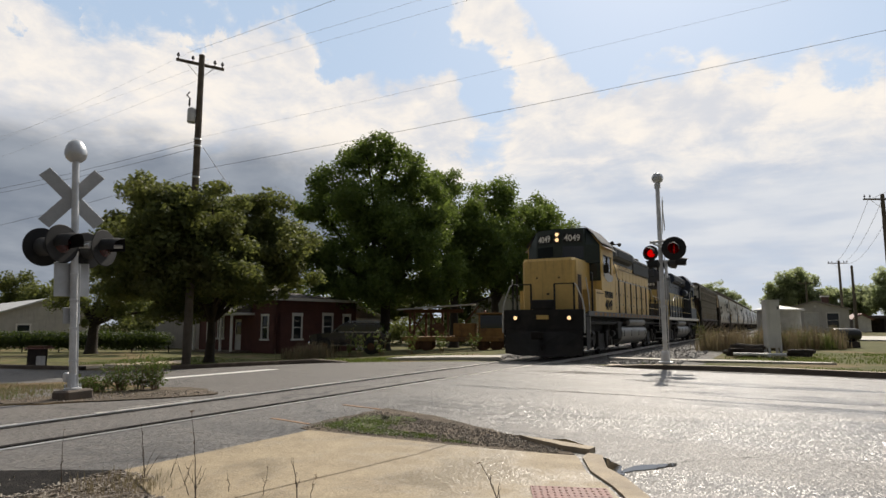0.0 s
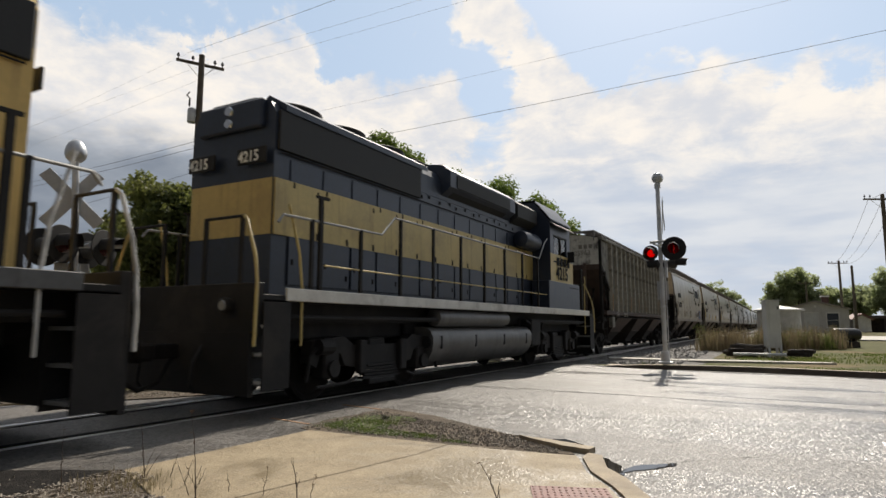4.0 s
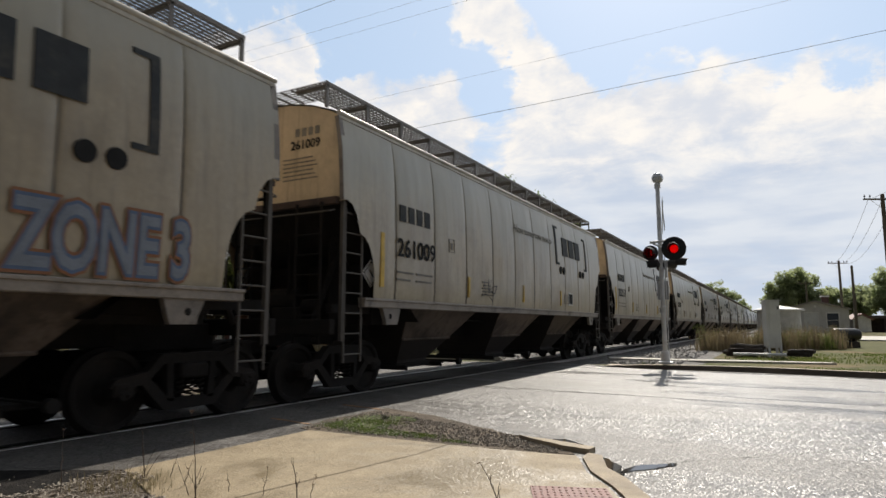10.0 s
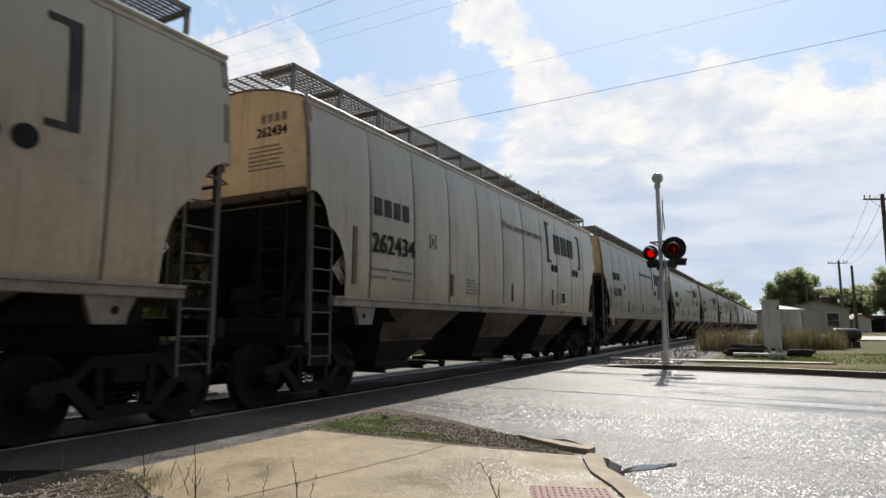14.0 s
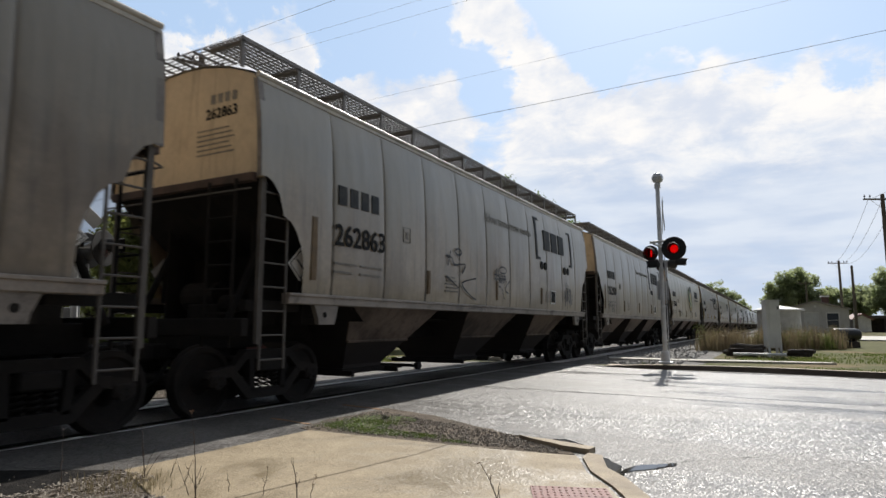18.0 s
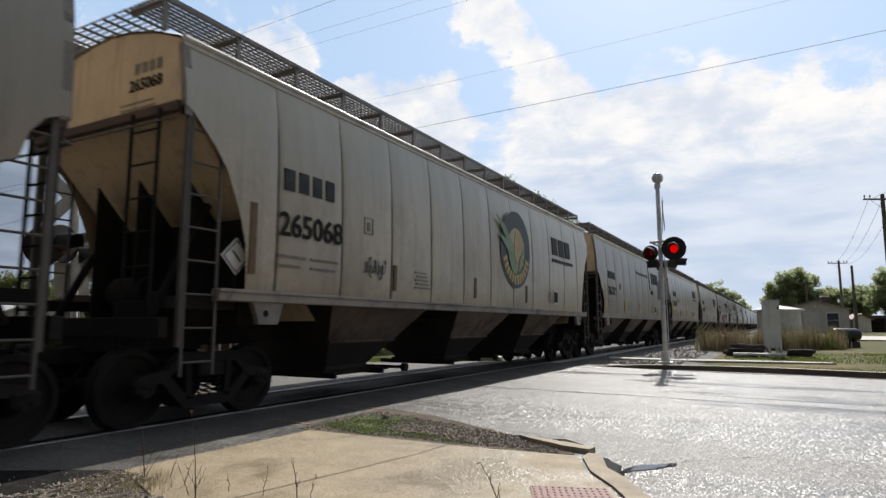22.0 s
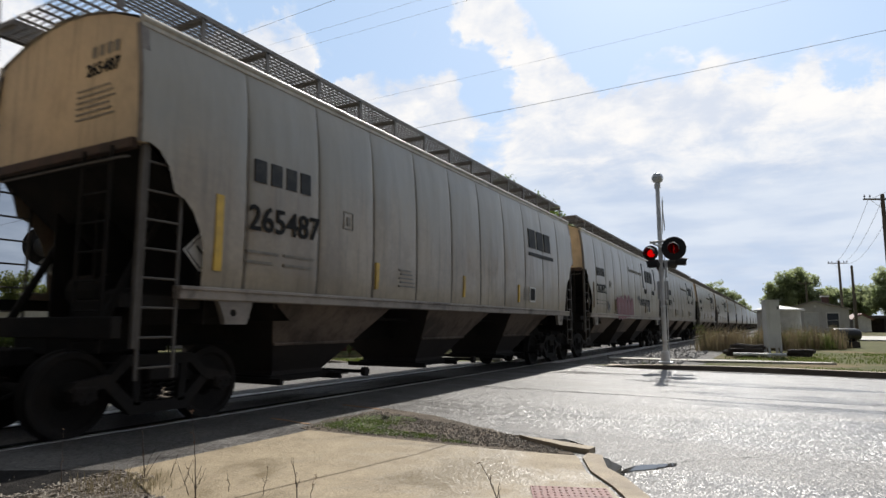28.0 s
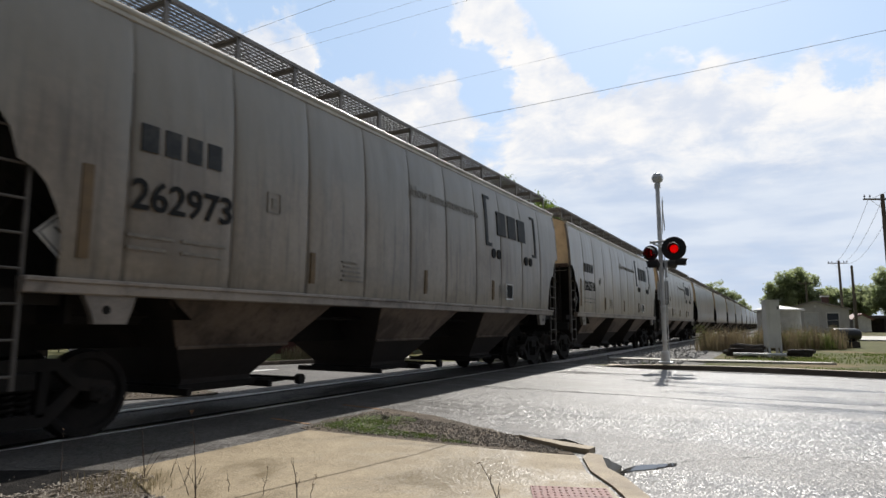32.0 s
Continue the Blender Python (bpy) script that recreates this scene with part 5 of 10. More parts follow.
# spray strokes in a unit square: (along, up)
TAGS = {
    "loops": [[(0.07, 0.95), (0.12, 0.75), (0.16, 0.77), (0.19, 0.98)], [(0.34, 0.61), (0.16, 0.62), (0.01, 0.52), (0.05, 0.46), (0.19, 0.48), (0.31, 0.61)],
              [(0.32, 1.0), (0.35, 0.59), (0.38, 0.36), (0.31, 0.05)], [(0.36, 0.49), (0.38, 0.92), (0.43, 0.93), (0.42, 0.48)], [(0.47, 0.46), (0.54, 0.90), (0.59, 0.85), (0.58, 0.49)],
              oval(0.64, 0.91, 0.115, 0.09), oval(0.74, 0.67, 0.085, 0.08), oval(0.70, 0.43, 0.08, 0.13), oval(0.88, 0.46, 0.10, 0.14),
              [(0.43, 0.34), (0.60, 0.26), (0.55, 0.46)], [(0.46, 0.23), (0.60, 0.16), (0.72, 0.02)], [(0.74, 0.10), (0.84, 0.0)], [(0.80, 0.31), (0.97, 0.11), (0.85, 0.11)]],
    "hatch": [[(0.14, 0.90), (0.11, 0.50)], [(0.25, 0.90), (0.27, 0.57)], [(0.0, 0.72), (0.25, 0.70)], [(0.0, 0.59), (0.27, 0.59)], oval(0.57, 0.88, 0.22, 0.10),
              [(0.30, 0.75), (0.36, 0.48), (0.42, 0.76), (0.48, 0.46), (0.55, 0.75), (0.60, 0.47), (0.68, 0.74), (0.76, 0.50), (0.72, 0.72)], [(0.32, 0.62), (0.76, 0.60)],
              [(0.30, 0.40), (0.50, 0.29), (0.64, 0.0)], [(1.0, 0.59), (0.68, 0.32), (0.91, 0.20)]],
    "zigzag": [oval(0.38, 0.95, 0.10, 0.07), [(0.0, 0.82), (0.18, 0.78), (0.26, 0.64), (0.60, 0.69), (0.50, 0.46)], [(0.0, 0.36), (0.38, 0.12)], [(0.98, 0.40), (0.50, 0.24), (0.72, 0.0), (0.97, -0.12)], [(0.14, 0.95), (0.05, 0.60)]],
    "grass": [[(0.18, 0.95), (0.19, 0.50), (0.24, 0.30)], [(0.45, 1.0), (0.41, 0.40)], [(0.60, 0.98), (0.54, 0.76), (0.46, 0.35)], [(0.98, 0.74), (0.52, 0.53), (0.86, 0.38), (0.98, 0.74), (0.68, 0.08)], [(0.0, 0.18), (0.22, 0.28), (0.46, 0.21), (0.66, 0.0)]],
}


def spray_tag(car, kind, y, z, w, h, r, material):
    """A sprayed tag: soft round-cornered ribbons on the side sheet."""
    m = M()
    for k, line in enumerate(TAGS[kind]):
        pts = [Vector((0, w * a, h * b)) for a, b in line]
        fine = []
        for i in range(len(pts) - 1):
            p0, p1, p2, p3 = pts[max(i - 1, 0)], pts[i], pts[i + 1], pts[min(i + 2, len(pts) - 1)]
            for j in range(4):
                t = j / 4
                fine.append(0.5 * (2 * p1 + (p2 - p0) * t + (2 * p0 - 5 * p1 + 4 * p2 - p3) * t * t + (3 * p1 - p0 - 3 * p2 + p3) * t ** 3))
        fine.append(pts[-1])
        rows = []
        for i, p in enumerate(fine):
            d = fine[min(i + 1, len(fine) - 1)] - fine[max(i - 1, 0)]
            n = Vector((0, -d.z, d.y)).normalized() * r * (0.75 + 0.25 * math.sin(i * 0.9 + k))
            rows.append([p + n + Vector((0.0004 * k, 0, 0)), p - n + Vector((0.0004 * k, 0, 0))])
        m.grid(rows)
    o = part("graffiti", m, material, car, "sprayed black tag")
    o.location = (side_x(z + h / 2) + 0.028, y, z)
    return o


def bubble_letters(parent, y, z, x, w, h):
    """A big filled piece with a pale outline."""
    q = random.Random(11)
    fat, line = M(), M()
    for k in range(5):
        c, ww, hh = y + w * (k + 0.5) / 5, w / 5 * 0.62, h * q.uniform(0.40, 0.52)
        pts = []
        for j in range(18):
            a = j * 2 * math.pi / 18
            b = 1 + 0.16 * math.sin(3 * a + k)
            e = 0.72
            pts.append((c + ww * b * math.copysign(abs(math.cos(a)) ** e, math.cos(a)), z + hh * b * math.copysign(abs(math.sin(a)) ** e, math.sin(a)) + q.uniform(-0.02, 0.02)))
        fat.prism(pts, x + k * 0.0006, x + 0.003 + k * 0.0006, "x")
        line.prism([(c + (p - c) * 1.06, z + (r - z) * 1.06) for p, r in pts], x - 0.004, x - 0.002 + k * 0.0003, "x")
        s = [(x + 0.009, c + ww * u, z + hh * v) for u, v in ((-0.3, -0.8), (-0.1, -0.1), (0.05, 0.5), (0.2, -0.05), (0.35, -0.5))]
        for a, b in zip(s, s[1:]):
            line.add([(a[0], a[1] - 0.018, a[2]), (b[0], b[1] - 0.018, b[2]), (b[0], b[1] + 0.018, b[2]), (a[0], a[1] + 0.018, a[2])], [(0, 1, 2, 3)])
    part("graffiti_fill", fat, GRAF_RED, parent, "maroon bubble graffiti")
    part("graffiti_outline", line, GRAF_LILAC, parent, "pale graffiti outline")


def side_text(words, size, y, z, parent, material, squeeze=1.0, bold=0.0, lean=None):
    """A line of writing on the side that faces +x, read from +x; y: its left end, z: its foot."""
    x0, x1 = side_x(z), side_x(z + size * 0.7)
    tilt = math.degrees(math.atan2(x0 - x1, size * 0.7))
    m = Matrix.Translation((max(x0, x1 + (x0 - x1)) + 0.030, y, z)) @ pose(0, 0, 0, 90 - 0, 0, 90) @ pose(0, 0, 0, -tilt, 0, 0)
    return lettering(words, size, material, parent, m, squeeze=squeeze, bold=bold)


def bars_mesh(key, blocks):
    """Flat bars on the +x side, out of (y0, y1, z0, z1)."""
    def build():
        m = M()
        for a, b, c, d in blocks:
            n = max(1, round((d - c) / 0.15))
            m.grid([[(side_x(c + (d - c) * k / n) + e, y, c + (d - c) * k / n) for k in range(n + 1)] for y, e in ((a, -0.02), (a, 0.026), (b, 0.026), (b, -0.02))])
        return m
    return build


def hopper_marks(car, length, number, style, extra):
    L = length
    # owner's initials as plain blocks, the number as it can be read
    for i in range(4):
        part("initial_bar", shared(f"initial{i}", bars_mesh("initials", [(1.60 + i * 0.285, 1.60 + i * 0.285 + 0.20, 3.03, 3.33)]), LETTER_BLUE), LETTER_BLUE, car, "dark bar in place of an initial")
    side_text(number, 0.46, 1.50, 2.40, car, LETTER, 0.98, 0.006)
    small = [(1.5, 2.05, 2.10, 2.135), (2.15, 2.75, 2.10, 2.135), (1.5, 1.95, 1.97, 2.005), (2.15, 2.7, 1.97, 2.005)]
    for k in range(5):
        small.append((5.0 + 0.05 * (k % 2), 5.55 - 0.04 * k, 1.86 + 0.07 * k, 1.885 + 0.07 * k))
        small.append((L - 4.4, L - 3.9 - 0.05 * k, 1.86 + 0.06 * k, 1.88 + 0.06 * k))
    part("stencil_block", shared(f"stencil{L:.1f}", bars_mesh("s", small), STENCIL), STENCIL, car, "small stencilled lines as bars")["kind"] = "stuff"
    part("reporting_box", shared("repbox", bars_mesh("r", [(3.42, 3.66, 2.92, 2.935), (3.42, 3.66, 2.66, 2.675), (3.42, 3.435, 2.66, 2.93), (3.645, 3.66, 2.66, 2.93), (3.50, 3.58, 2.72, 2.86)]), STENCIL), STENCIL, car)
    refl = REFLECTOR if extra.get("bright") else REFLECTOR_OLD
    part("reflector", shared(f"refl{L:.1f}{refl.name}", bars_mesh("f", [(1.0, 1.11, 1.83, 2.75)]), refl), refl, car, "upright reflective strip")
    for i, y in enumerate((4.3, 7.5, 10.6)):
        part("reflector", shared(f"reflb{L:.1f}{refl.name}{i}", bars_mesh("f", [(y, y + 0.09, 1.78, 2.22)]), refl), refl, car)
    part("placard_plate", shared(f"plac{L:.1f}", bars_mesh("p", [(L - 3.95, L - 3.62, 1.86, 2.16)]), LETTER), LETTER, car, "square black label plate")
    part("plate_border", shared(f"placb{L:.1f}", bars_mesh("p", [(L - 3.99, L - 3.58, 1.81, 1.84), (L - 3.99, L - 3.58, 2.18, 2.20), (L - 3.99, L - 3.965, 1.84, 2.18), (L - 3.605, L - 3.58, 1.84, 2.18)]), SIGN_WHITE), SIGN_WHITE, car, "thin white label border")
    # owner's emblem as plain slabs
    if style == "bracket":
        c0 = L - 5.15
        blocks = [(c0, c0 + 0.14, 3.02, 4.22), (c0, c0 + 0.34, 4.14, 4.22), (c0, c0 + 0.34, 3.02, 3.10), (L - 1.95, L - 1.83, 3.02, 4.15), (L - 2.15, L - 1.83, 4.08, 4.15), (L - 2.15, L - 1.83, 3.02, 3.09)]
        for k in (0, 3):
            part("emblem_bracket", shared(f"brk{L:.1f}{k}", bars_mesh("b", blocks[k:k + 3]), LETTER_BLUE), LETTER_BLUE, car, "slate-blue bracket shape")
        blocks = [(L - 4.45 + i * 0.66, L - 4.45 + i * 0.66 + 0.50, 3.34, 3.92) for i in range(3)]
        for k in range(3):
            part("emblem_block", shared(f"emb{L:.1f}{k}", bars_mesh("e", blocks[k:k + 1]), LETTER_BLUE), LETTER_BLUE, car, "slate-blue emblem block")
        for y in (L - 4.72, L - 4.40, L - 2.62, L - 2.30):
            key = f"dot{y:.2f}"
            part("round_plate", shared(key, lambda: M().prism([(y + 0.115 * math.cos(a * math.pi / 8), 2.87 + 0.115 * math.sin(a * math.pi / 8)) for a in range(16)], side_x(2.87) - 0.02, side_x(2.87) + 0.028, "x"), LETTER), LETTER, car)
        if extra.get("slogan", True):
            side_text("How tomorrow moves", 0.30, L - 8.40, 3.58, car, STENCIL, 1.02)
    else:
        blocks = [(L - 3.95 + i * 0.62, L - 3.95 + i * 0.62 + 0.48, 3.28, 3.80) for i in range(3)] + [(L - 3.98, L - 2.0, 3.06, 3.16)]
        for k in range(4):
            part("emblem_block", shared(f"emc{L:.1f}{k}", bars_mesh("e", blocks[k:k + 1]), LETTER_BLUE), LETTER_BLUE, car, "slate-blue emblem block")
    if style == "corn":
        c, z = L - 6.9, 3.10
        disc = lambda r, x: M().prism([(c + r * math.cos(a * math.pi / 24), z + r * math.sin(a * math.pi / 24)) for a in range(48)], x, x + 0.006, "x")
        part("emblem_disc", disc(0.98, 1.626), LOGO_GREEN, car, "round dark green emblem")
        part("emblem_field", disc(0.55, 1.634), TAN_END, car)
        part("emblem_cob", M().prism([(c + 0.02 + 0.16 * math.cos(a * math.pi / 10), z + 0.06 + 0.42 * math.sin(a * math.pi / 10)) for a in range(20)], 1.638, 1.648, "x"), LOGO_CORN, car)
        for k, pts in enumerate(([(-1.25, 0.75), (-0.75, 0.55), (-0.2, 0.1), (0.0, -0.6), (-0.3, -0.5), (-0.55, 0.1)], [(-1.15, 0.3), (-0.6, 0.2), (-0.2, -0.2), (0.05, -0.65), (-0.3, -0.6), (-0.6, -0.05)], [(0.05, -0.65), (0.45, -0.35), (0.5, 0.05), (0.2, -0.2)])):
            part("emblem_leaf", M().prism([(c + a, z + b) for a, b in pts], 1.644 + 0.004 * k, 1.650 + 0.004 * k, "x"), LOGO_LEAF, car)
        for k in range(12):
            a = math.pi * (1.12 + 0.76 * k / 11)
            bar = part("emblem_ring_bar", shared("ring_bar", lambda: M().box(1.634, 1.640, -0.06, 0.06, -0.12, 0.12), LOGO_CORN), LOGO_CORN, car)
            bar.matrix_local = Matrix.Translation((0, c + 0.77 * math.cos(a), z + 0.77 * math.sin(a))) @ Matrix.Rotation(a - math.pi / 2, 4, "X")


def end_marks(car, length):
    m = shared("end_bars", lambda: M().add([(x, 0.022, z) for x0, x1, z0, z1 in [(0.55 + i * 0.14, 0.65 + i * 0.14, 4.28, 4.42) for i in range(4)] + [(0.3, 1.05 - 0.05 * (k % 3), 3.55 + 0.07 * k, 3.575 + 0.07 * k) for k in range(6)] for x, z in ((x0, z0), (x1, z0), (x1, z1), (x0, z1))], [(4 * i, 4 * i + 1, 4 * i + 2, 4 * i + 3) for i in range(10)]), STENCIL)
    part("end_stencil", m, STENCIL, car, "stencilled end marks as bars")["kind"] = "stuff"


def hopper(number, y_front, length=15.4, style="bracket", detail=True, **extra):
    """A tan curved-side covered hopper; its front end at local y = 0, rail top at z = 0."""
    long_ = extra.get("long", False)
    cut = CUT_LONG if long_ else CUT_ROUND
    key = f"{length:.1f}{long_}"
    label = extra.get("label", "weathered tan curved-side covered hopper wagon with dark hoppers")
    car = thing("covered_hopper", label, "rail wagon", "covered hopper wagons of the train")
    tan = TAN_FRESH if extra.get("fresh") else TAN_SOOT if extra.get("sooty") else TAN
    part("shell", shared("shell" + key + tan.name, lambda: hopper_shell(length, cut), tan, True), tan, car, "tan curved side sheets with seams")
    part("roof", shared("roof" + key, lambda: hopper_roof(length), TAN), TAN, car)
    if detail:
        part("seam_stain", shared("seam" + key, lambda: seam_strips(length, cut), SEAM), SEAM, car, "dark run-down seam stains")["kind"] = "stuff"
    z0 = cut[0][1]
    tags = ("a", "b")
    for near in (True, False):
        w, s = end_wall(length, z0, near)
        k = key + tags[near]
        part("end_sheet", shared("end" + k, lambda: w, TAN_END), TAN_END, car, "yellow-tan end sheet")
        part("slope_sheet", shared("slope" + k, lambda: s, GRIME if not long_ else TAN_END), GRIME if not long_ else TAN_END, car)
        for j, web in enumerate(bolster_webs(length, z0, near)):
            part("bolster_web", shared(f"web{k}{j}", lambda: web, GRIME), GRIME, car, "sooty plate added under the slope sheet")
        part("end_platform", shared("plat" + k, lambda: end_platform(length, near), GRIME), GRIME, car)
    for sx in (1, -1):
        part("side_sill", shared(f"sill{key}{sx}", lambda: M().box(min(sx * 1.50, sx * 1.63), max(sx * 1.50, sx * 1.63), 0.55, length - 0.55, 1.48, 1.60, 0.012).box(min(sx * 1.50, sx * 1.655), max(sx * 1.50, sx * 1.655), 0.55, length - 0.55, 1.585, 1.63, 0.008), SILL), SILL, car, "pale worn side sill")
        part("eave_rail", shared(f"eave{key}{sx}", lambda: M().box(min(sx * 1.43, sx * 1.485), max(sx * 1.43, sx * 1.485), 0, length, 4.46, 4.55, 0.012).cyl((sx * 1.468, 0, 4.555), (sx * 1.468, length, 4.555), 0.044, n=14), EAVE, True), EAVE, car, "rounded pale eave rail")
    part("centre_sill", shared("csill" + key, lambda: centre_sill(length), GRIME), GRIME, car, "grimy centre sill with an added light-blocking sheet")
    for i, (b, faces, chute, g) in enumerate(hopper_bays(length)):
        for j, panel in enumerate(b):
            part("hopper_panel", shared(f"bay{key}{i}{j}", lambda: panel, BAY), BAY, car, "grimy brown outlet hopper panel")
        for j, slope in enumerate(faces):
            part("hopper_slope", shared(f"bayslope{key}{i}{j}", lambda: slope, BAY_SHADED), BAY_SHADED, car, "slope sheet, near-black for grime and shade")
        part("chute", shared(f"chute{key}{i}", lambda: chute, BAY_SHADED), BAY_SHADED, car, "outlet chute, near-black for grime and shade")
        if detail:
            part("outlet_gate", shared(f"gate{key}{i}", lambda: g, GRIME), GRIME, car)
    grating, bracket = running_board(length)
    part("roof_walk", shared("walk" + key, lambda: grating, GRATE), GRATE, car, "steel grating roof walk")
    if detail:
        nb = round((length - 0.3) / 1.03)
        for i in range(nb):
            for sx in (1, -1):
                o = part("walk_bracket", shared("bracket", lambda: bracket, GRATE), GRATE, car)
                o.location = (sx * 1.385, -0.20 + (length - 0.34) * i / (nb - 1), 4.59)
                if sx < 0:
                    o.rotation_euler = (0, 0, math.pi)
        for e in (0.0, length):
            s = 1 if e == 0 else -1
            for sx in (1, -1):
                ladder(car, "side_ladder", sx * 1.55, *sorted((e + s * 0.12, e + s * 0.56)), 0.62, 3.14 if not long_ else 3.7, 8, LADDER, "y", "steel side ladder")
                part("jacking_pad", shared(f"jack{key}{e}{sx}", lambda: M().prism([(e + s * 1.10, 1.5), (e + s * 1.66, 1.5), (e + s * 1.60, 1.30), (e + s * 1.56, 1.20), (e + s * 1.22, 1.20), (e + s * 1.20, 1.30)], sx * 1.52, sx * 1.60, "x"), PAD), PAD, car, "worn jacking pad")
                part("pad_hole", shared(f"hole{key}{e}{sx}", lambda: M().cyl((sx * 1.598, e + s * 1.34, 1.34), (sx * 1.604, e + s * 1.34, 1.34), 0.045, n=12), GRIME), GRIME, car)
                part("post", shared(f"post{key}{e}{sx}", lambda: M().box(min(sx * 1.50, sx * 1.56), max(sx * 1.50, sx * 1.56), *sorted((e + s * 0.06, e + s * 0.13)), 0.95, z0 + 0.05), LADDER), LADDER, car)
                part("corner_strip", shared(f"strip{key}{e}{sx}", lambda: M().grid([[(sx * (side_x(z) + o), e + s * (-0.012 + w), z) for z in (z0, 3.6, 3.9, 4.2, 4.5)] for o, w in ((-0.06, 0.0), (0.012, 0.0), (0.012, 0.10), (-0.03, 0.10))]), PAD), PAD, car, "worn corner strip")
                pl = part("placard", shared(f"placard{sx}", lambda: M().box(*sorted((sx * 1.47, sx * 1.485)), -0.17, 0.17, -0.17, 0.17, 0.004), SIGN_WHITE), SIGN_WHITE, car, "soiled white diamond placard")
                pl.matrix_local = pose(0, e + s * 0.92, 2.05, 45, 0, 0)
                bd = part("placard_mark", shared(f"placard_mark{sx}", lambda: M().box(*sorted((sx * 1.486, sx * 1.490)), -0.15, 0.15, 0.135, 0.15).box(*sorted((sx * 1.486, sx * 1.490)), -0.15, 0.15, -0.15, -0.135).box(*sorted((sx * 1.486, sx * 1.490)), -0.15, -0.135, -0.135, 0.135).box(*sorted((sx * 1.486, sx * 1.490)), 0.135, 0.15, -0.135, 0.135).box(*sorted((sx * 1.486, sx * 1.490)), -0.012, 0.012, -0.09, 0.09), LETTER), LETTER, pl)
                part("placard_bracket", shared(f"placard_bracket{e}{sx}", lambda: M().box(*sorted((sx * 1.43, sx * 1.47)), *sorted((e + s * 0.90, e + s * 0.94)), 1.55, 2.1), GRIME), GRIME, car)
            ladder(car, "end_ladder", e - s * 0.10, 0.75, 1.25, 0.9, z0 - 0.02, 7, GRIME, "x", "grimy end ladder")
            part("grab_bar", shared(f"grab{key}{e}", lambda: M().tube([(-1.45, e - s * 0.03, z0 - 0.15), (-1.45, e - s * 0.12, z0 - 0.18), (1.45, e - s * 0.12, z0 - 0.18), (1.45, e - s * 0.03, z0 - 0.15)], 0.014, 6), LADDER), LADDER, car)
            part("end_beam", shared(f"ebeam{key}{e}", lambda: M().box(-1.50, 1.50, *sorted((e - s * 0.05, e + s * 0.04)), z0 - 0.06, z0 + 0.06, 0.01), RIB_BROWN), RIB_BROWN, car, "rust-brown beam under the end sheet")
            coupler(car, e - s * 0.55, 0 if s > 0 else 180)
        hopper_marks(car, length, number, style, extra)
        end_marks(car, length)
        if number:
            lettering(number, 0.21, LETTER, car, Matrix.Translation((0.46, 0.020, 4.07)) @ pose(0, 0, 0, 90, 0, 0), "number", 1.0, 0.003)
        for tag in extra.get("tags", ()):
            spray_tag(car, *tag)
        if extra.get("scrawl"):
            o = side_text(extra["scrawl"], 0.46, 9.25, 2.14, car, GRAF_BLACK, 0.74, 0.010)
            o.name = "graffiti_letters"
            spray_tag(car, "hatch", 8.75, 2.16, 0.62, 0.42, 0.03, GRAF_BLACK)
        if extra.get("graffiti"):
            for seed, y, z, w, h, r, mt in extra["graffiti"]:
                o = part("graffiti", scrawl(seed, w, h, r), mt, car, "scrawled spray-paint tag")
                o.location = (side_x(z + h / 2) + 0.028, y, z)
        if extra.get("zone"):
            for k, (mt, fat) in enumerate(((GRAF_ORANGE, 0.075), (GRAF_BLUE, 0.045), (GRAF_PALE, 0.012))):
                o = side_text("ZONE 3", 0.88, 12.18, 1.72, car, mt, 0.60, fat)
                o.name = "graffiti_letters"
                o.location.x += 0.004 * k
        if extra.get("piece"):
            bubble_letters(car, *extra["piece"])
    freight_truck(car, 0.80 if not long_ else 0.95)
    freight_truck(car, length - (0.80 if not long_ else 0.95))
    VEHICLES.append((car, y_front))
    return car


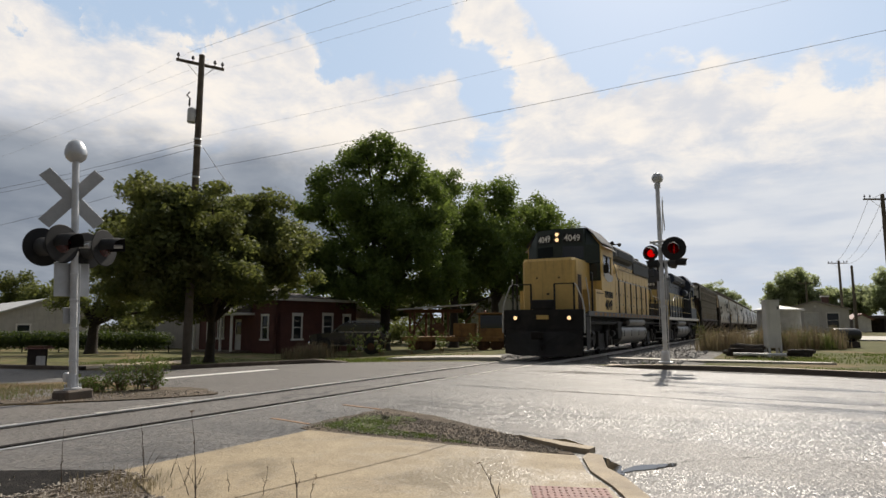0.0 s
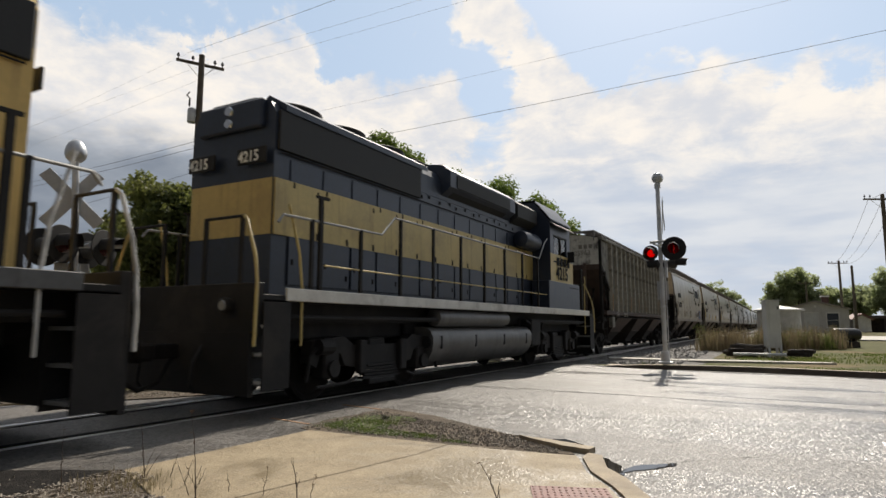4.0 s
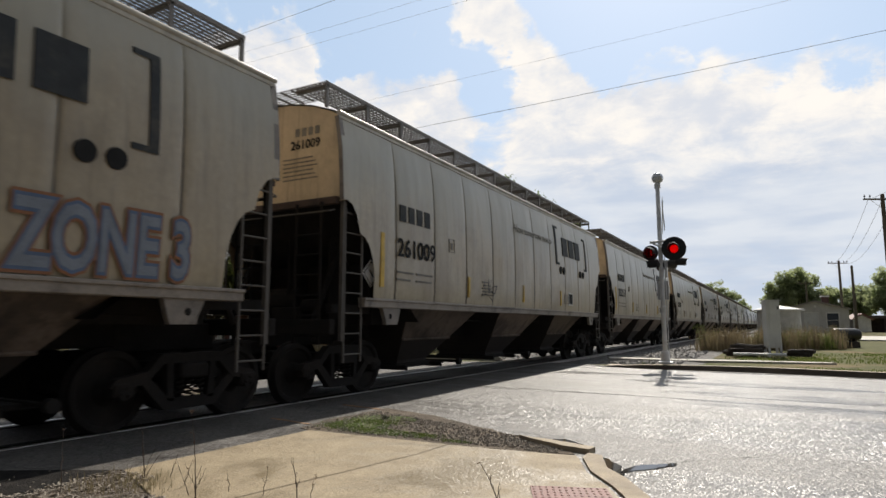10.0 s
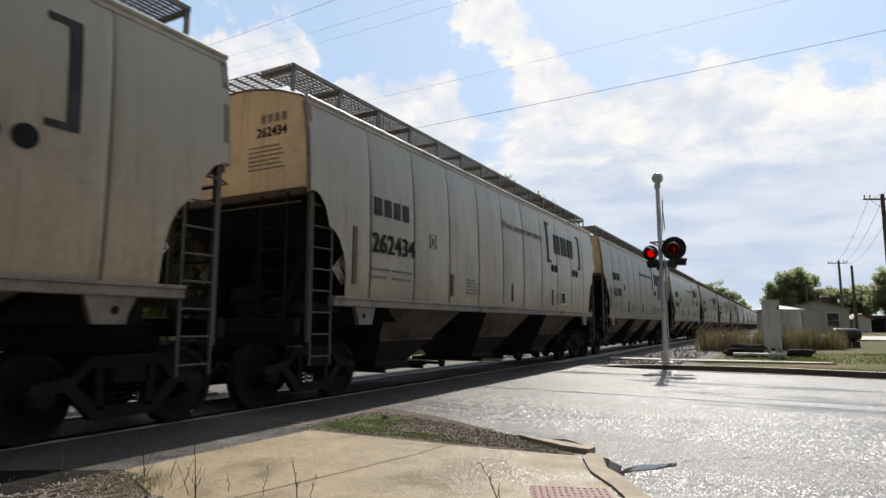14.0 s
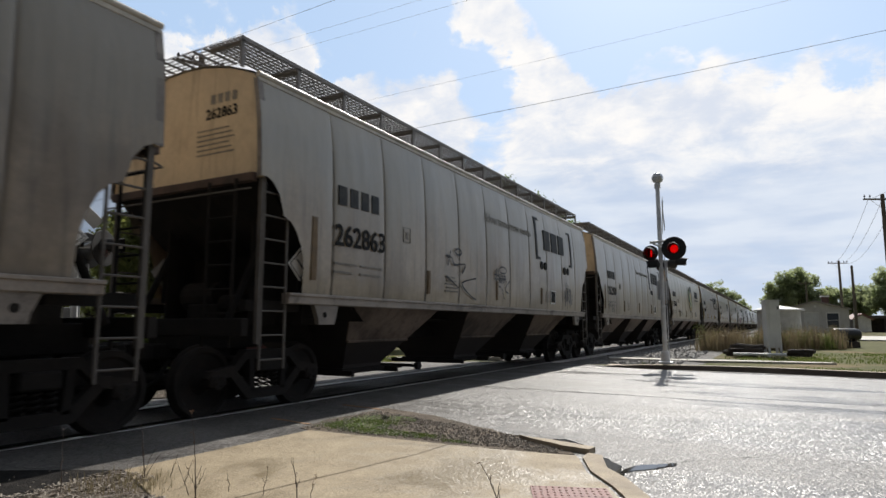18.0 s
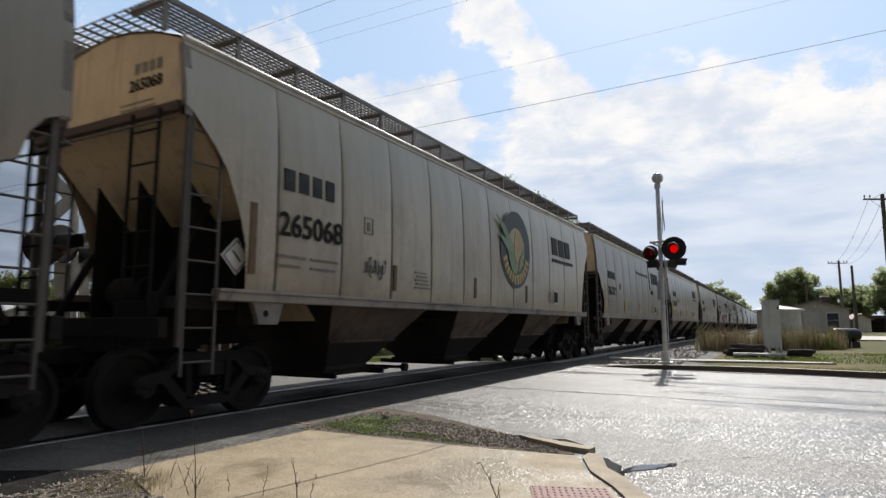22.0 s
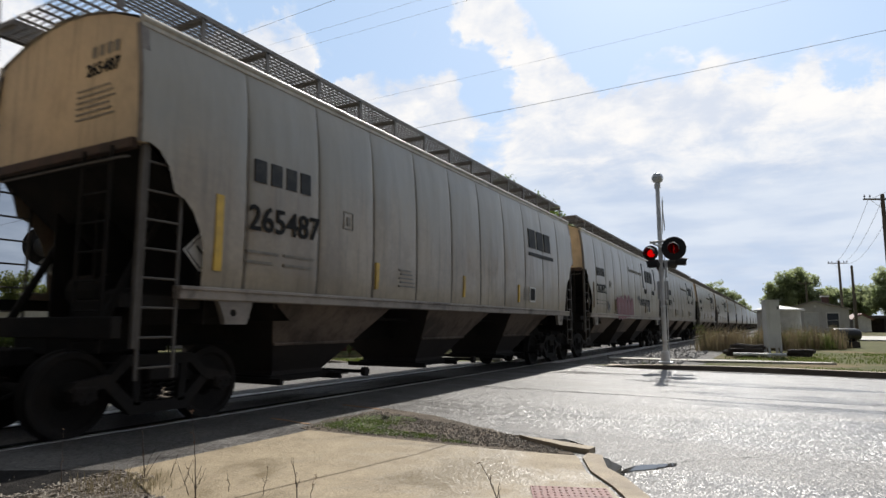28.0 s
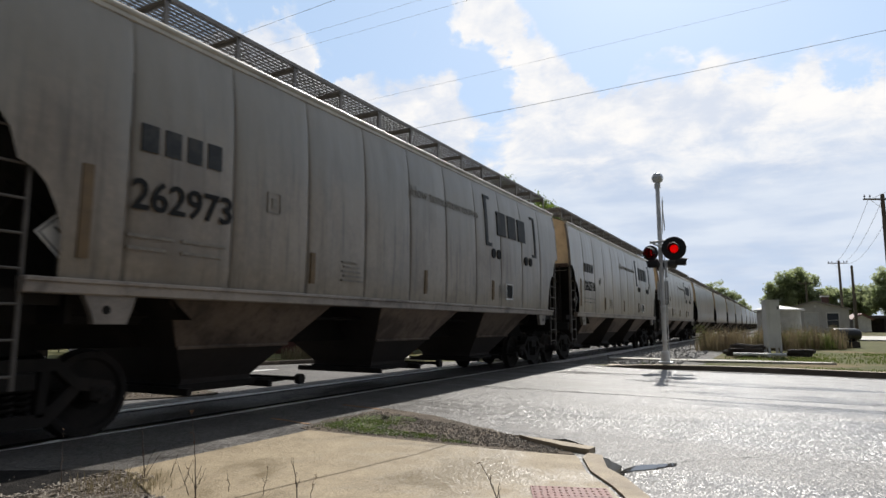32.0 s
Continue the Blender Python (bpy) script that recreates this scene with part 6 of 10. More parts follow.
# ---------------------------------------------------------------- train: ribbed hopper
def ribbed_hopper(y_front, length=16.1):
    car = thing("ribbed_hopper", "dark weathered ribbed covered hopper wagon with stained white end", "rail wagon", "covered hopper wagons of the train")
    L = length
    for s in (1, -1):
        m = M()
        ys = [0.0, 0.12, 1.30, 1.32, L - 1.32, L - 1.30, L - 0.12, L]
        lo = [3.62, 3.52, 2.62, 1.75, 1.75, 2.62, 3.52, 3.62]
        m.grid([[(s * 1.44, y, z0), (s * 1.44, y, 4.56)] for y, z0 in zip(ys, lo)])
        m.grid([[(s * 1.40, y, z0), (s * 1.40, y, 4.56)] for y, z0 in zip(ys, lo)])
        part("side_sheet", m, RIB_GREY, car, "weathered grey side sheet")
        n = 16
        for i in range(n):
            y = L / 2 + (i - (n - 1) / 2) * 0.87
            r = part("rib", shared("rib", lambda: M().prism([(-0.075, 0), (0.075, 0), (0.05, 0.11), (-0.05, 0.11)], 1.72, 4.52, "z"), RIB_PALE), RIB_PALE, car)
            r.location = (s * 1.44, y, 0)
            r.rotation_euler = (0, 0, -math.pi / 2 if s > 0 else math.pi / 2)
        for k in (0, 4, 6, 8, 12, 15):
            y = L / 2 + (k - (n - 1) / 2) * 0.87
            part("reflector", M().box(*sorted((s * 1.550, s * 1.556)), y - 0.05, y + 0.05, 1.85, 2.45), MOW_YELLOW, car, "soiled yellow reflector strip")
        part("dark_placard", M().box(*sorted((s * 1.445, s * 1.452)), -0.19, 0.19, -0.19, 0.19), GRIME, car, "dark diamond placard").matrix_local = pose(0, L - 2.75, 2.15, 45, 0, 0)
        part("side_sill", M().box(min(s * 1.36, s * 1.56), max(s * 1.36, s * 1.56), 0.4, L - 0.4, 1.60, 1.76, 0.015), RIB_BROWN, car)
        part("top_chord", M().box(min(s * 1.38, s * 1.55), max(s * 1.38, s * 1.55), 0, L, 4.50, 4.62, 0.015), RIB_GREY, car)
        for e, q in ((0.0, 1), (L, -1)):
            part("corner_brace", M().prism([(e + q * 0.02, 3.64), (e + q * 0.14, 3.58), (e + q * 1.34, 2.66), (e + q * 1.34, 2.56), (e + q * 0.10, 3.44), (e + q * 0.02, 3.5)], s * 1.44, s * 1.48, "x"), GRIME, car)
            part("corner_post", M().box(min(s * 1.40, s * 1.50), max(s * 1.40, s * 1.50), *sorted((e, e + q * 0.10)), 1.0, 4.5), GRIME, car)
            ladder(car, "side_ladder", s * 1.50, *sorted((e + q * 0.10, e + q * 0.54)), 0.65, 3.3, 9, GRIME)
            part("jacking_pad", M().box(min(s * 1.4, s * 1.55), max(s * 1.4, s * 1.55), *sorted((e + q * 1.3, e + q * 1.75)), 1.1, 1.52, 0.02), RIB_GREY, car)
    part("roof", M().grid([[(x, y, z) for x, z in ((1.5, 4.60), (0.9, 4.72), (0, 4.78), (-0.9, 4.72), (-1.5, 4.60))] for y in (0, L)]).box(-0.35, 0.35, 0.6, L - 0.6, 4.74, 4.85), RIB_BROWN, car)
    for e, q in ((0.0, 1), (L, -1)):
        up = M().prism([(-1.40, 3.55), (1.40, 3.55), (1.42, 4.58), (0.8, 4.72), (0, 4.77), (-0.8, 4.72), (-1.42, 4.58)], *sorted((e + q * 0.02, e + q * 0.08)))
        part("end_sheet", up, RIB_WHITE, car, "stained white upper end sheet")
        sl = M()
        sl.add([(-1.40, e + q * 0.04, 3.55), (1.40, e + q * 0.04, 3.55), (1.40, e + q * 0.04, 3.35), (-1.40, e + q * 0.04, 3.35), (1.35, e + q * 2.2, 1.4), (-1.35, e + q * 2.2, 1.4)], [(0, 1, 2, 3), (3, 2, 4, 5)])
        part("slope_sheet", sl, RIB_BROWN, car, "rust-brown slope sheet")
        part("end_platform", end_platform(L, q > 0), GRIME, car)
        ladder(car, "end_ladder", e - q * 0.02, -1.2, -0.72, 1.0, 4.5, 10, RIB_GREY, "x")
        for x in (-0.75, 0.2, 0.85):
            part("end_post", M().box(x - 0.05, x + 0.05, *sorted((e - q * 0.04, e + q * 0.04)), 1.1, 3.6), RIB_BROWN, car)
        coupler(car, e - q * 0.55, 0 if q > 0 else 180)
    part("centre_sill", centre_sill(L), GRIME, car, "grimy centre sill with an added light-blocking sheet")
    for i, (b, faces, chute, g) in enumerate(hopper_bays(L)):
        for panel in b:
            part("hopper_panel", panel, RIB_BROWN, car, "rust-brown outlet hopper panel")
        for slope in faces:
            part("hopper_slope", slope, BAY_SHADED, car, "slope sheet, near-black for grime and shade")
        part("chute", chute, BAY_SHADED, car, "outlet chute, near-black for grime and shade")
        part("outlet_gate", g, GRIME, car)
    grating, bracket = running_board(L)
    part("roof_walk", grating.moved(Matrix.Translation((0, 0, -0.15)) @ Matrix.Diagonal((0.93, 1, 1, 1))), GRATE, car, "steel grating roof walk")
    for i in range(15):
        for sx in (1, -1):
            o = part("walk_bracket", shared("bracket", lambda: bracket, GRATE), GRATE, car)
            o.location = (sx * 1.29, -0.20 + (L - 0.34) * i / 14, 4.45)
            if sx < 0:
                o.rotation_euler = (0, 0, math.pi)
    part("end_initials_bars", M().add([(x, 0.012, z) for k in range(3) for x, z in ((0.62 + k * 0.2, 4.18), (0.76 + k * 0.2, 4.18), (0.76 + k * 0.2, 4.34), (0.62 + k * 0.2, 4.34))], [(4 * k, 4 * k + 1, 4 * k + 2, 4 * k + 3) for k in range(3)]), STENCIL, car)
    lettering("25963", 0.27, STENCIL, car, Matrix.Translation((0.42, 0.010, 3.92)) @ pose(0, 0, 0, 90, 0, 0))
    st = M()
    for k in range(3):
        for y0, w in ((2.0, 0.5), (3.4, 0.35), (3.85, 0.3), (12.4, 0.5)):
            st.box(1.556, 1.562, y0, y0 + w, 1.56 + 0.06 * k, 1.585 + 0.06 * k)
    part("stencil_block", st, SILL, car)
    freight_truck(car, 1.15)
    freight_truck(car, L - 1.15)
    VEHICLES.append((car, y_front))
    return car


# ---------------------------------------------------------------- train: four-axle locomotives
def loco_truck(parent, y):
    """Four-wheel swing-hanger truck with its deep side frame, leaf springs and brake cylinders."""
    t = new("truck", shared("loco_bolster", lambda: M().box(-1.15, 1.15, -0.25, 0.25, 0.72, 0.98, 0.03).cyl((0, 0, 0.9), (0, 0, 1.2), 0.35, n=16).box(-0.75, 0.75, -1.2, -0.5, 0.45, 0.85, 0.05).box(-0.75, 0.75, 0.5, 1.2, 0.45, 0.85, 0.05), LOCO_BLACK))
    t.parent, t.location = parent, (0, y, 0)

    def frame_mesh():
        m = M()
        m.prism([(-1.85, 0.62), (-1.80, 0.95), (-1.05, 1.02), (-0.75, 0.86), (0.75, 0.86), (1.05, 1.02), (1.80, 0.95), (1.85, 0.62), (1.70, 0.55), (1.62, 0.74), (1.12, 0.74), (1.0, 0.55), (0.70, 0.50), (-0.70, 0.50), (-1.0, 0.55), (-1.12, 0.74), (-1.62, 0.74), (-1.70, 0.55)], -0.10, 0.10, "x")
        for s in (-1, 1):
            m.box(-0.14, 0.14, s * 1.37 - 0.19, s * 1.37 + 0.19, 0.36, 0.78, 0.03)
            m.cyl((0.10, s * 1.37, 0.52), (0.20, s * 1.37, 0.52), 0.13, n=14)
            m.box(0.08, 0.20, s * 0.62 - 0.10, s * 0.62 + 0.10, 0.40, 0.95, 0.02)
            m.cyl((0.16, s * 1.75, 0.86), (0.16, s * 1.45, 0.86), 0.12, n=12)
            m.tube([(0.12, s * 1.95, 0.35), (0.14, s * 1.9, 0.7), (0.14, s * 1.6, 0.98)], 0.03, 6)
            m.tube([(0.15, s * 0.75, 0.35), (0.15, s * 1.0, 0.28), (0.15, s * 1.75, 0.26)], 0.025, 6)
        for k in range(5):
            m.box(0.02, 0.14, -0.55 + 0.03 * k, 0.55 - 0.03 * k, 0.30 + k * 0.05, 0.335 + k * 0.05)
        m.box(0.0, 0.16, -0.40, 0.40, 0.20, 0.30, 0.02)
        return m

    for s in (-1, 1):
        f = part("side_frame", shared("loco_frame", frame_mesh, LOCO_BLACK), LOCO_BLACK, t)
        f.location = (s * 1.12, 0, 0)
        if s < 0:
            f.rotation_euler = (0, 0, math.pi)
    for e in (-1.37, 1.37):
        w = part("wheelset", shared("loco_wheelset", lambda: wheelset_mesh(0.508), GRIME, True), GRIME, t)
        w.location = (0, e, 0.508)
        ROLLERS.append((w, 0.508, parent))


def handrail(pts, r=0.02):
    return M().tube(pts, r, 8)


def locomotive(number, y_front, paint, backward=False):
    """A road switcher with a low nose: nose at local y = 0, long hood to +y; backward turns it end for end."""
    L = 16.3
    yel = paint["body"]
    label = paint["label"]
    lo = thing("locomotive", label, "locomotive", "locomotives of the train")
    lo["turned"] = 1 if backward else 0
    # underframe
    part("frame", M().box(-1.50, 1.50, 0.10, L - 0.10, 1.52, 1.60, 0.01).box(-1.02, 1.02, 0.4, L - 0.4, 1.22, 1.53).box(-0.5, 0.5, 0.6, L - 0.6, 1.0, 1.4), LOCO_BLACK, lo, "black underframe")
    for s in (1, -1):
        part("side_sill", M().box(min(s * 1.48, s * 1.53), max(s * 1.48, s * 1.53), 0.55, L - 0.55, 1.52, 1.70, 0.01), paint["sill"], lo, paint["sill_label"])
        if paint.get("dashes"):
            for i in range(20):
                y = 1.3 + i * 0.70
                part("sill_dash", shared("sill_dash", lambda: M().box(-0.006, 0.006, 0, 0.34, 1.55, 1.665), MOW_YELLOW), MOW_YELLOW, lo).location = (s * 1.532, y, 0)
    half = [(1.10, 1.16), (1.22, 1.14), (1.31, 1.07), (1.36, 0.96), (1.365, 0.82), (1.33, 0.66), (1.24, 0.50), (1.10, 0.39), (0.92, 0.34)]
    tank = [(-x, z) for x, z in half] + half[::-1]
    part("fuel_tank", M().prism([(x * 1.05, z) for x, z in tank], 6.1, 11.55), TANK_GREY, lo, "dull grey fuel tank", True)
    for s in (1, -1):
        part("air_reservoir", M().lathe([(0.05, 7.6), (0.17, 7.66), (0.19, 7.8), (0.19, 11.1), (0.17, 11.25), (0.05, 11.3)], (s * 1.27, 0, 1.345), "y", 18), TANK_GREY, lo, "long air reservoir above the tank", True)
        for y in (6.5, 8.0, 9.6, 11.2):
            part("tank_strap", M().box(*sorted((s * 1.415, s * 1.44)), y - 0.03, y + 0.03, 0.72, 0.98), LOCO_BLACK, lo)
        part("sand_box", M().box(*sorted((s * 0.95, s * 1.42)), 5.35, 6.05, 0.62, 1.36, 0.03), LOCO_BLACK, lo, "black equipment box before the tank")
        part("pipe", handrail([(s * 1.35, 1.0, 1.25), (s * 1.35, 5.0, 1.25), (s * 1.38, 5.2, 1.0), (s * 1.38, 6.4, 1.33)], 0.03), LOCO_BLACK, lo)
    part("belly", M().box(-1.1, 1.1, 4.9, 6.1, 0.55, 1.38, 0.05).box(-0.9, 0.9, 0.9, L - 0.9, 0.95, 1.38, 0.04).box(-1.0, 1.0, 11.5, 11.9, 0.5, 1.38, 0.04), LOCO_BLACK, lo, "black underfloor machinery")
    for s in (1, -1):
        for y0, y1 in ((0.62, 5.3), (11.0, L - 0.62)):
            part("pipe_run", handrail([(s * 1.36, y0, 1.30), (s * 1.36, y1, 1.30)], 0.04), LOCO_BLACK, lo)
    loco_truck(lo, 3.25)
    loco_truck(lo, L - 3.25)
    # pilots
    plow = M().prism([(-1.45, 0.32), (-1.42, 1.05), (1.42, 1.05), (1.45, 0.32), (0.95, 0.12), (-0.95, 0.12)], -0.02, 0.06)
    part("pilot", plow, LOCO_BLACK, lo, "black pilot plate")
    bl = M()
    for s in (1, -1):
        bl.grid([[(0, -0.55, 0.12), (0, -0.40, 0.5), (0, -0.15, 0.95)], [(s * 0.8, -0.3, 0.12), (s * 0.85, -0.18, 0.5), (s * 0.85, -0.02, 0.98)], [(s * 1.42, -0.08, 0.18), (s * 1.45, -0.03, 0.5), (s * 1.45, 0.03, 0.98)]])
    part("snow_plow", bl, LOCO_BLACK, lo, "black snow plough blades")
    part("rear_pilot", M().prism([(-1.45, 0.28), (-1.42, 1.1), (1.42, 1.1), (1.45, 0.28)], L - 0.06, L + 0.02), LOCO_BLACK, lo)
    for y, s in ((0.15, 1), (L - 0.15, -1)):
        part("end_plate", M().box(-1.5, 1.5, *sorted((y - s * 0.12, y)), 1.05, 1.75, 0.01), LOCO_BLACK, lo)
        for x in (-1.28, 1.28):
            for k in range(3):
                part("step", shared(f"step{s}{k}", lambda: M().box(-0.24, 0.24, *sorted((y - s * 0.02, y + s * 0.42)), 0.42 + 0.36 * k, 0.46 + 0.36 * k), RAIL_GREY), RAIL_GREY, lo).location = (x, 0, 0)
            for k in range(3):
                part("step_edge", shared(f"stepedge{s}{k}", lambda: M().box(-0.24, 0.24, *sorted((y - s * 0.035, y - s * 0.02)), 0.435 + 0.36 * k, 0.475 + 0.36 * k), TRIM), TRIM, lo, "worn white step edge").location = (x, 0, 0)
            part("step_side", shared(f"stepside{s}", lambda: M().box(-0.27, -0.25, *sorted((y - s * 0.04, y + s * 0.46)), 0.35, 1.5).box(0.25, 0.27, *sorted((y - s * 0.04, y + s * 0.46)), 0.35, 1.5), LOCO_BLACK), LOCO_BLACK, lo).location = (x, 0, 0)
        coupler(lo, y - s * 0.75, 0 if s > 0 else 180)
        for x in (-0.55, 0.55):
            part("hose", shared(f"hose{s}", lambda: handrail([(0, y - s * 0.1, 1.0), (0, y - s * 0.3, 0.7), (0.02, y - s * 0.32, 0.4), (0.06, y - s * 0.2, 0.3)], 0.025), RUBBER), RUBBER, lo).location = (x, 0, 0)
        for x in (-1.0, 1.0):
            part("ditch_light", M().lathe([(0.10, y - s * 0.10), (0.11, y - s * 0.24), (0.09, y - s * 0.25)], (x, 0, 1.45), "y", 14), LOCO_BLACK, lo)
            lens = HEADLIGHT if (s > 0 and not backward) else LAMP_GLASS
            part("ditch_lens", M().lathe([(0.075, y - s * 0.245), (0.06, y - s * 0.262)], (x, 0, 1.45), "y", 14), lens, lo)
    # short hood
    nose = [(-1.03, 0.82), (-0.92, 0.68), (0.92, 0.68), (1.03, 0.82), (1.03, 2.65), (-1.03, 2.65)]
    m = M().prism(nose, 1.62, 3.56, "z")
    m.add([(x, y, 3.56) for x, y in nose] + [(x * 0.93, y + (0.05 if y < 2 else 0), 3.66) for x, y in nose], [(i, (i + 1) % 6, 6 + (i + 1) % 6, 6 + i) for i in range(6)] + [(6, 7, 8, 9, 10, 11)])
    part("short_hood", m, paint["nose"], lo, paint["nose_label"])
    part("nose_door", M().box(1.035, 1.045, 0.95, 1.42, 1.75, 3.05, 0.004), RIB_BROWN if not backward else paint["nose"], lo, "rust-red nose door" if not backward else "")
    part("nose_latch", M().box(-0.05, 0.05, 0.63, 0.66, 2.3, 2.36).box(-0.45, -0.40, 0.64, 0.66, 2.9, 2.96).box(0.40, 0.45, 0.64, 0.66, 2.9, 2.96), LOCO_BLACK, lo)
    part("mu_box", M().box(-0.42, 0.42, 0.02, 0.22, 1.75, 2.10, 0.04), LOCO_BLACK, lo)
    part("step_light_bar", M().box(-0.22, 0.22, -0.04, 0.03, 1.40, 1.55), YELLOW, lo)
    # cab
    c0, c1 = 2.60, 4.55
    cab = M()
    prof = [(-1.49, 1.62), (-1.49, 4.32), (-1.24, 4.64), (-0.98, 4.94), (0.98, 4.94), (1.24, 4.64), (1.49, 4.32), (1.49, 1.62)]
    for y in (c0, c1 - 0.05):
        cab.prism(prof, y, y + 0.05)
    for s in (1, -1):
        a, b = sorted((s * 1.44, s * 1.49))
        cab.box(a, b, c0 + 0.05, c1 - 0.05, 1.62, 3.12).box(a, b, c0 + 0.05, c1 - 0.05, 3.92, 4.32)
        cab.box(a, b, c0 + 0.05, c0 + 0.35, 3.12, 3.92).box(a, b, c1 - 0.3, c1 - 0.05, 3.12, 3.92)
    part("cab_shell", cab, paint["cab"], lo, paint["cab_label"])
    roof = M().grid([[(x * 1.03, y, z + 0.02) for x, z in prof[1:-1]] for y in (c0 - 0.10, c1 + 0.05)])
    roof.grid([[(x * 1.03, y, z + 0.06) for x, z in prof[1:-1]] for y in (c0 - 0.10, c1 + 0.05)])
    part("cab_roof", roof, paint["roof"], lo, "grey cab roof")
    part("sun_visor_rail", handrail([(0.35, c0 - 0.05, 5.0), (0.35, c0 - 0.05, 5.06), (0.95, c0 - 0.02, 5.06), (0.95, c0 - 0.02, 4.98)], 0.012), RAIL_GREY, lo)
    for s in (1, -1):
        aw = M()
        aw.add([(s * 1.46, c0 + 0.1, 4.34), (s * 1.46, c1 - 0.0, 4.34), (s * 1.66, c1 - 0.0, 4.20), (s * 1.66, c0 + 0.1, 4.20)] + [(s * 1.46, c0 + 0.1, 4.31), (s * 1.46, c1 - 0.0, 4.31), (s * 1.66, c1 - 0.0, 4.17), (s * 1.66, c0 + 0.1, 4.17)], [(0, 1, 2, 3), (4, 5, 6, 7), (0, 3, 7, 4), (1, 2, 6, 5), (2, 3, 7, 6)])
        part("window_awning", aw, AWNING, lo, "weathered metal awning")
        part("window_frame", M().box(s * 1.475 - 0.02, s * 1.475 + 0.02, c0 + 0.33, c1 - 0.28, 3.10, 3.15).box(s * 1.475 - 0.02, s * 1.475 + 0.02, c0 + 0.33, c1 - 0.28, 3.90, 3.95).box(s * 1.475 - 0.02, s * 1.475 + 0.02, (c0 + c1) / 2 - 0.03, (c0 + c1) / 2 + 0.03, 3.12, 3.92), LOCO_BLACK, lo)
        for k in range(2):
            y = c0 + 0.36 + k * 0.62
            part("side_window", M().box(s * 1.455 - 0.006, s * 1.455 + 0.006, y, y + 0.56, 3.15, 3.90), PANE_SKY, lo, "cab side window")
        part("front_window", M().box(min(s * 0.98, s * 1.32), max(s * 0.98, s * 1.32), c0 - 0.012, c0 + 0.01, 3.05, 4.15), PANE, lo, "dark front door window")
        part("mirror", M().box(min(s * 1.5, s * 1.72), max(s * 1.5, s * 1.72), c0 + 0.26, c0 + 0.30, 3.2, 3.55, 0.01), LOCO_BLACK, lo)
        # lower cab side cupboard
        part("battery_box", M().box(min(s * 0.95, s * 1.50), max(s * 0.95, s * 1.50), 1.62, 4.75, 1.66, 2.53, 0.02), paint["box"], lo, paint["box_label"])
        for k in range(3):
            part("louvre", shared("cab_louvre", lambda: M().box(-0.006, 0.006, 0, 0.28, 0, 0.03), LOCO_BLACK), LOCO_BLACK, lo).location = (s * 1.504, 1.75 + k * 0.36, 2.38)
    # brow with number boards and headlight
    # the front stands out to a blunt V above the nose
    plan = [(-1.46, c0), (-1.0, 2.25), (-0.13, 1.88), (0.13, 1.88), (1.0, 2.25), (1.46, c0)]
    brow = M().prism(plan, 3.60, 4.30, "z")
    up = [(-0.98, c0), (-0.94, 2.24), (-0.13, 1.88), (0.13, 1.88), (0.94, 2.24), (0.98, c0)]
    brow.add([(x, y, 4.30) for x, y in plan] + [(x, y, 4.92 if 0 < i < 5 else 4.96) for i, (x, y) in enumerate(up)], [(i, i + 1, 7 + i, 6 + i) for i in range(5)] + [(6, 7, 8, 9, 10, 11), (0, 5, 11, 6)])
    part("cab_brow", brow, paint["brow"], lo, "dark brow above the windows")
    part("front_panel", M().prism([(-1.46, 2.9), (-1.46, 4.28), (1.46, 4.28), (1.46, 2.9)], c0 - 0.008, c0 + 0.002), paint["brow"], lo)
    for s in (1, -1):
        face = Matrix.Translation((s * 0.13, 1.88, 0)) @ Matrix.Rotation(s * math.atan2(0.37, 0.87), 4, "Z")
        a, b = sorted((s * 0.10, s * 0.80))
        part("number_board", M().box(a, b, -0.05, 0.0, 4.39, 4.73, 0.01), BLACK, lo).matrix_local = face
        lettering(number, 0.35, NUM_WHITE, lo, face @ Matrix.Translation((a + 0.03, -0.055, 4.44)) @ pose(0, 0, 0, 90, 0, 0), "number", 0.88, 0.006)
        part("windscreen", M().box(*sorted((s * 0.06, s * 0.86)), -0.012, 0.0, 3.74, 4.24), PANE, lo, "dark windscreen").matrix_local = face
    part("headlight_housing", M().box(-0.12, 0.12, 1.82, 1.92, 4.36, 4.82, 0.03), LOCO_BLACK, lo)
    for z in (4.48, 4.70):
        part("headlight", M().lathe([(0.075, 1.815), (0.05, 1.80)], (0, 0, z), "y", 14), HEADLIGHT if not backward else LAMP_GLASS, lo, "lit headlight" if not backward else "unlit headlight")
    # long hood
    h0, h1 = 4.55, L - 0.85
    hood = [(-0.88, 1.62), (-0.90, 3.80), (-0.90, 4.42), (-0.80, 4.60), (-0.45, 4.72), (0.45, 4.72), (0.80, 4.60), (0.90, 4.42), (0.90, 3.80), (0.88, 1.62)]
    part("long_hood", M().prism(hood, h0, h1), paint["hood"], lo, paint["hood_label"])
    if paint.get("stripes"):
        for s in (1, -1):
            for z0, z1, mt in paint["stripes"]:
                part("hood_stripe", M().box(s * 0.905 - 0.006, s * 0.905 + 0.006, h0 + 0.02, h1 - 0.01, z0, z1), mt, lo)
                part("end_stripe", M().box(-0.88, 0.88, h1 + 0.001, h1 + 0.01, z0, z1), mt, lo) if s > 0 else None
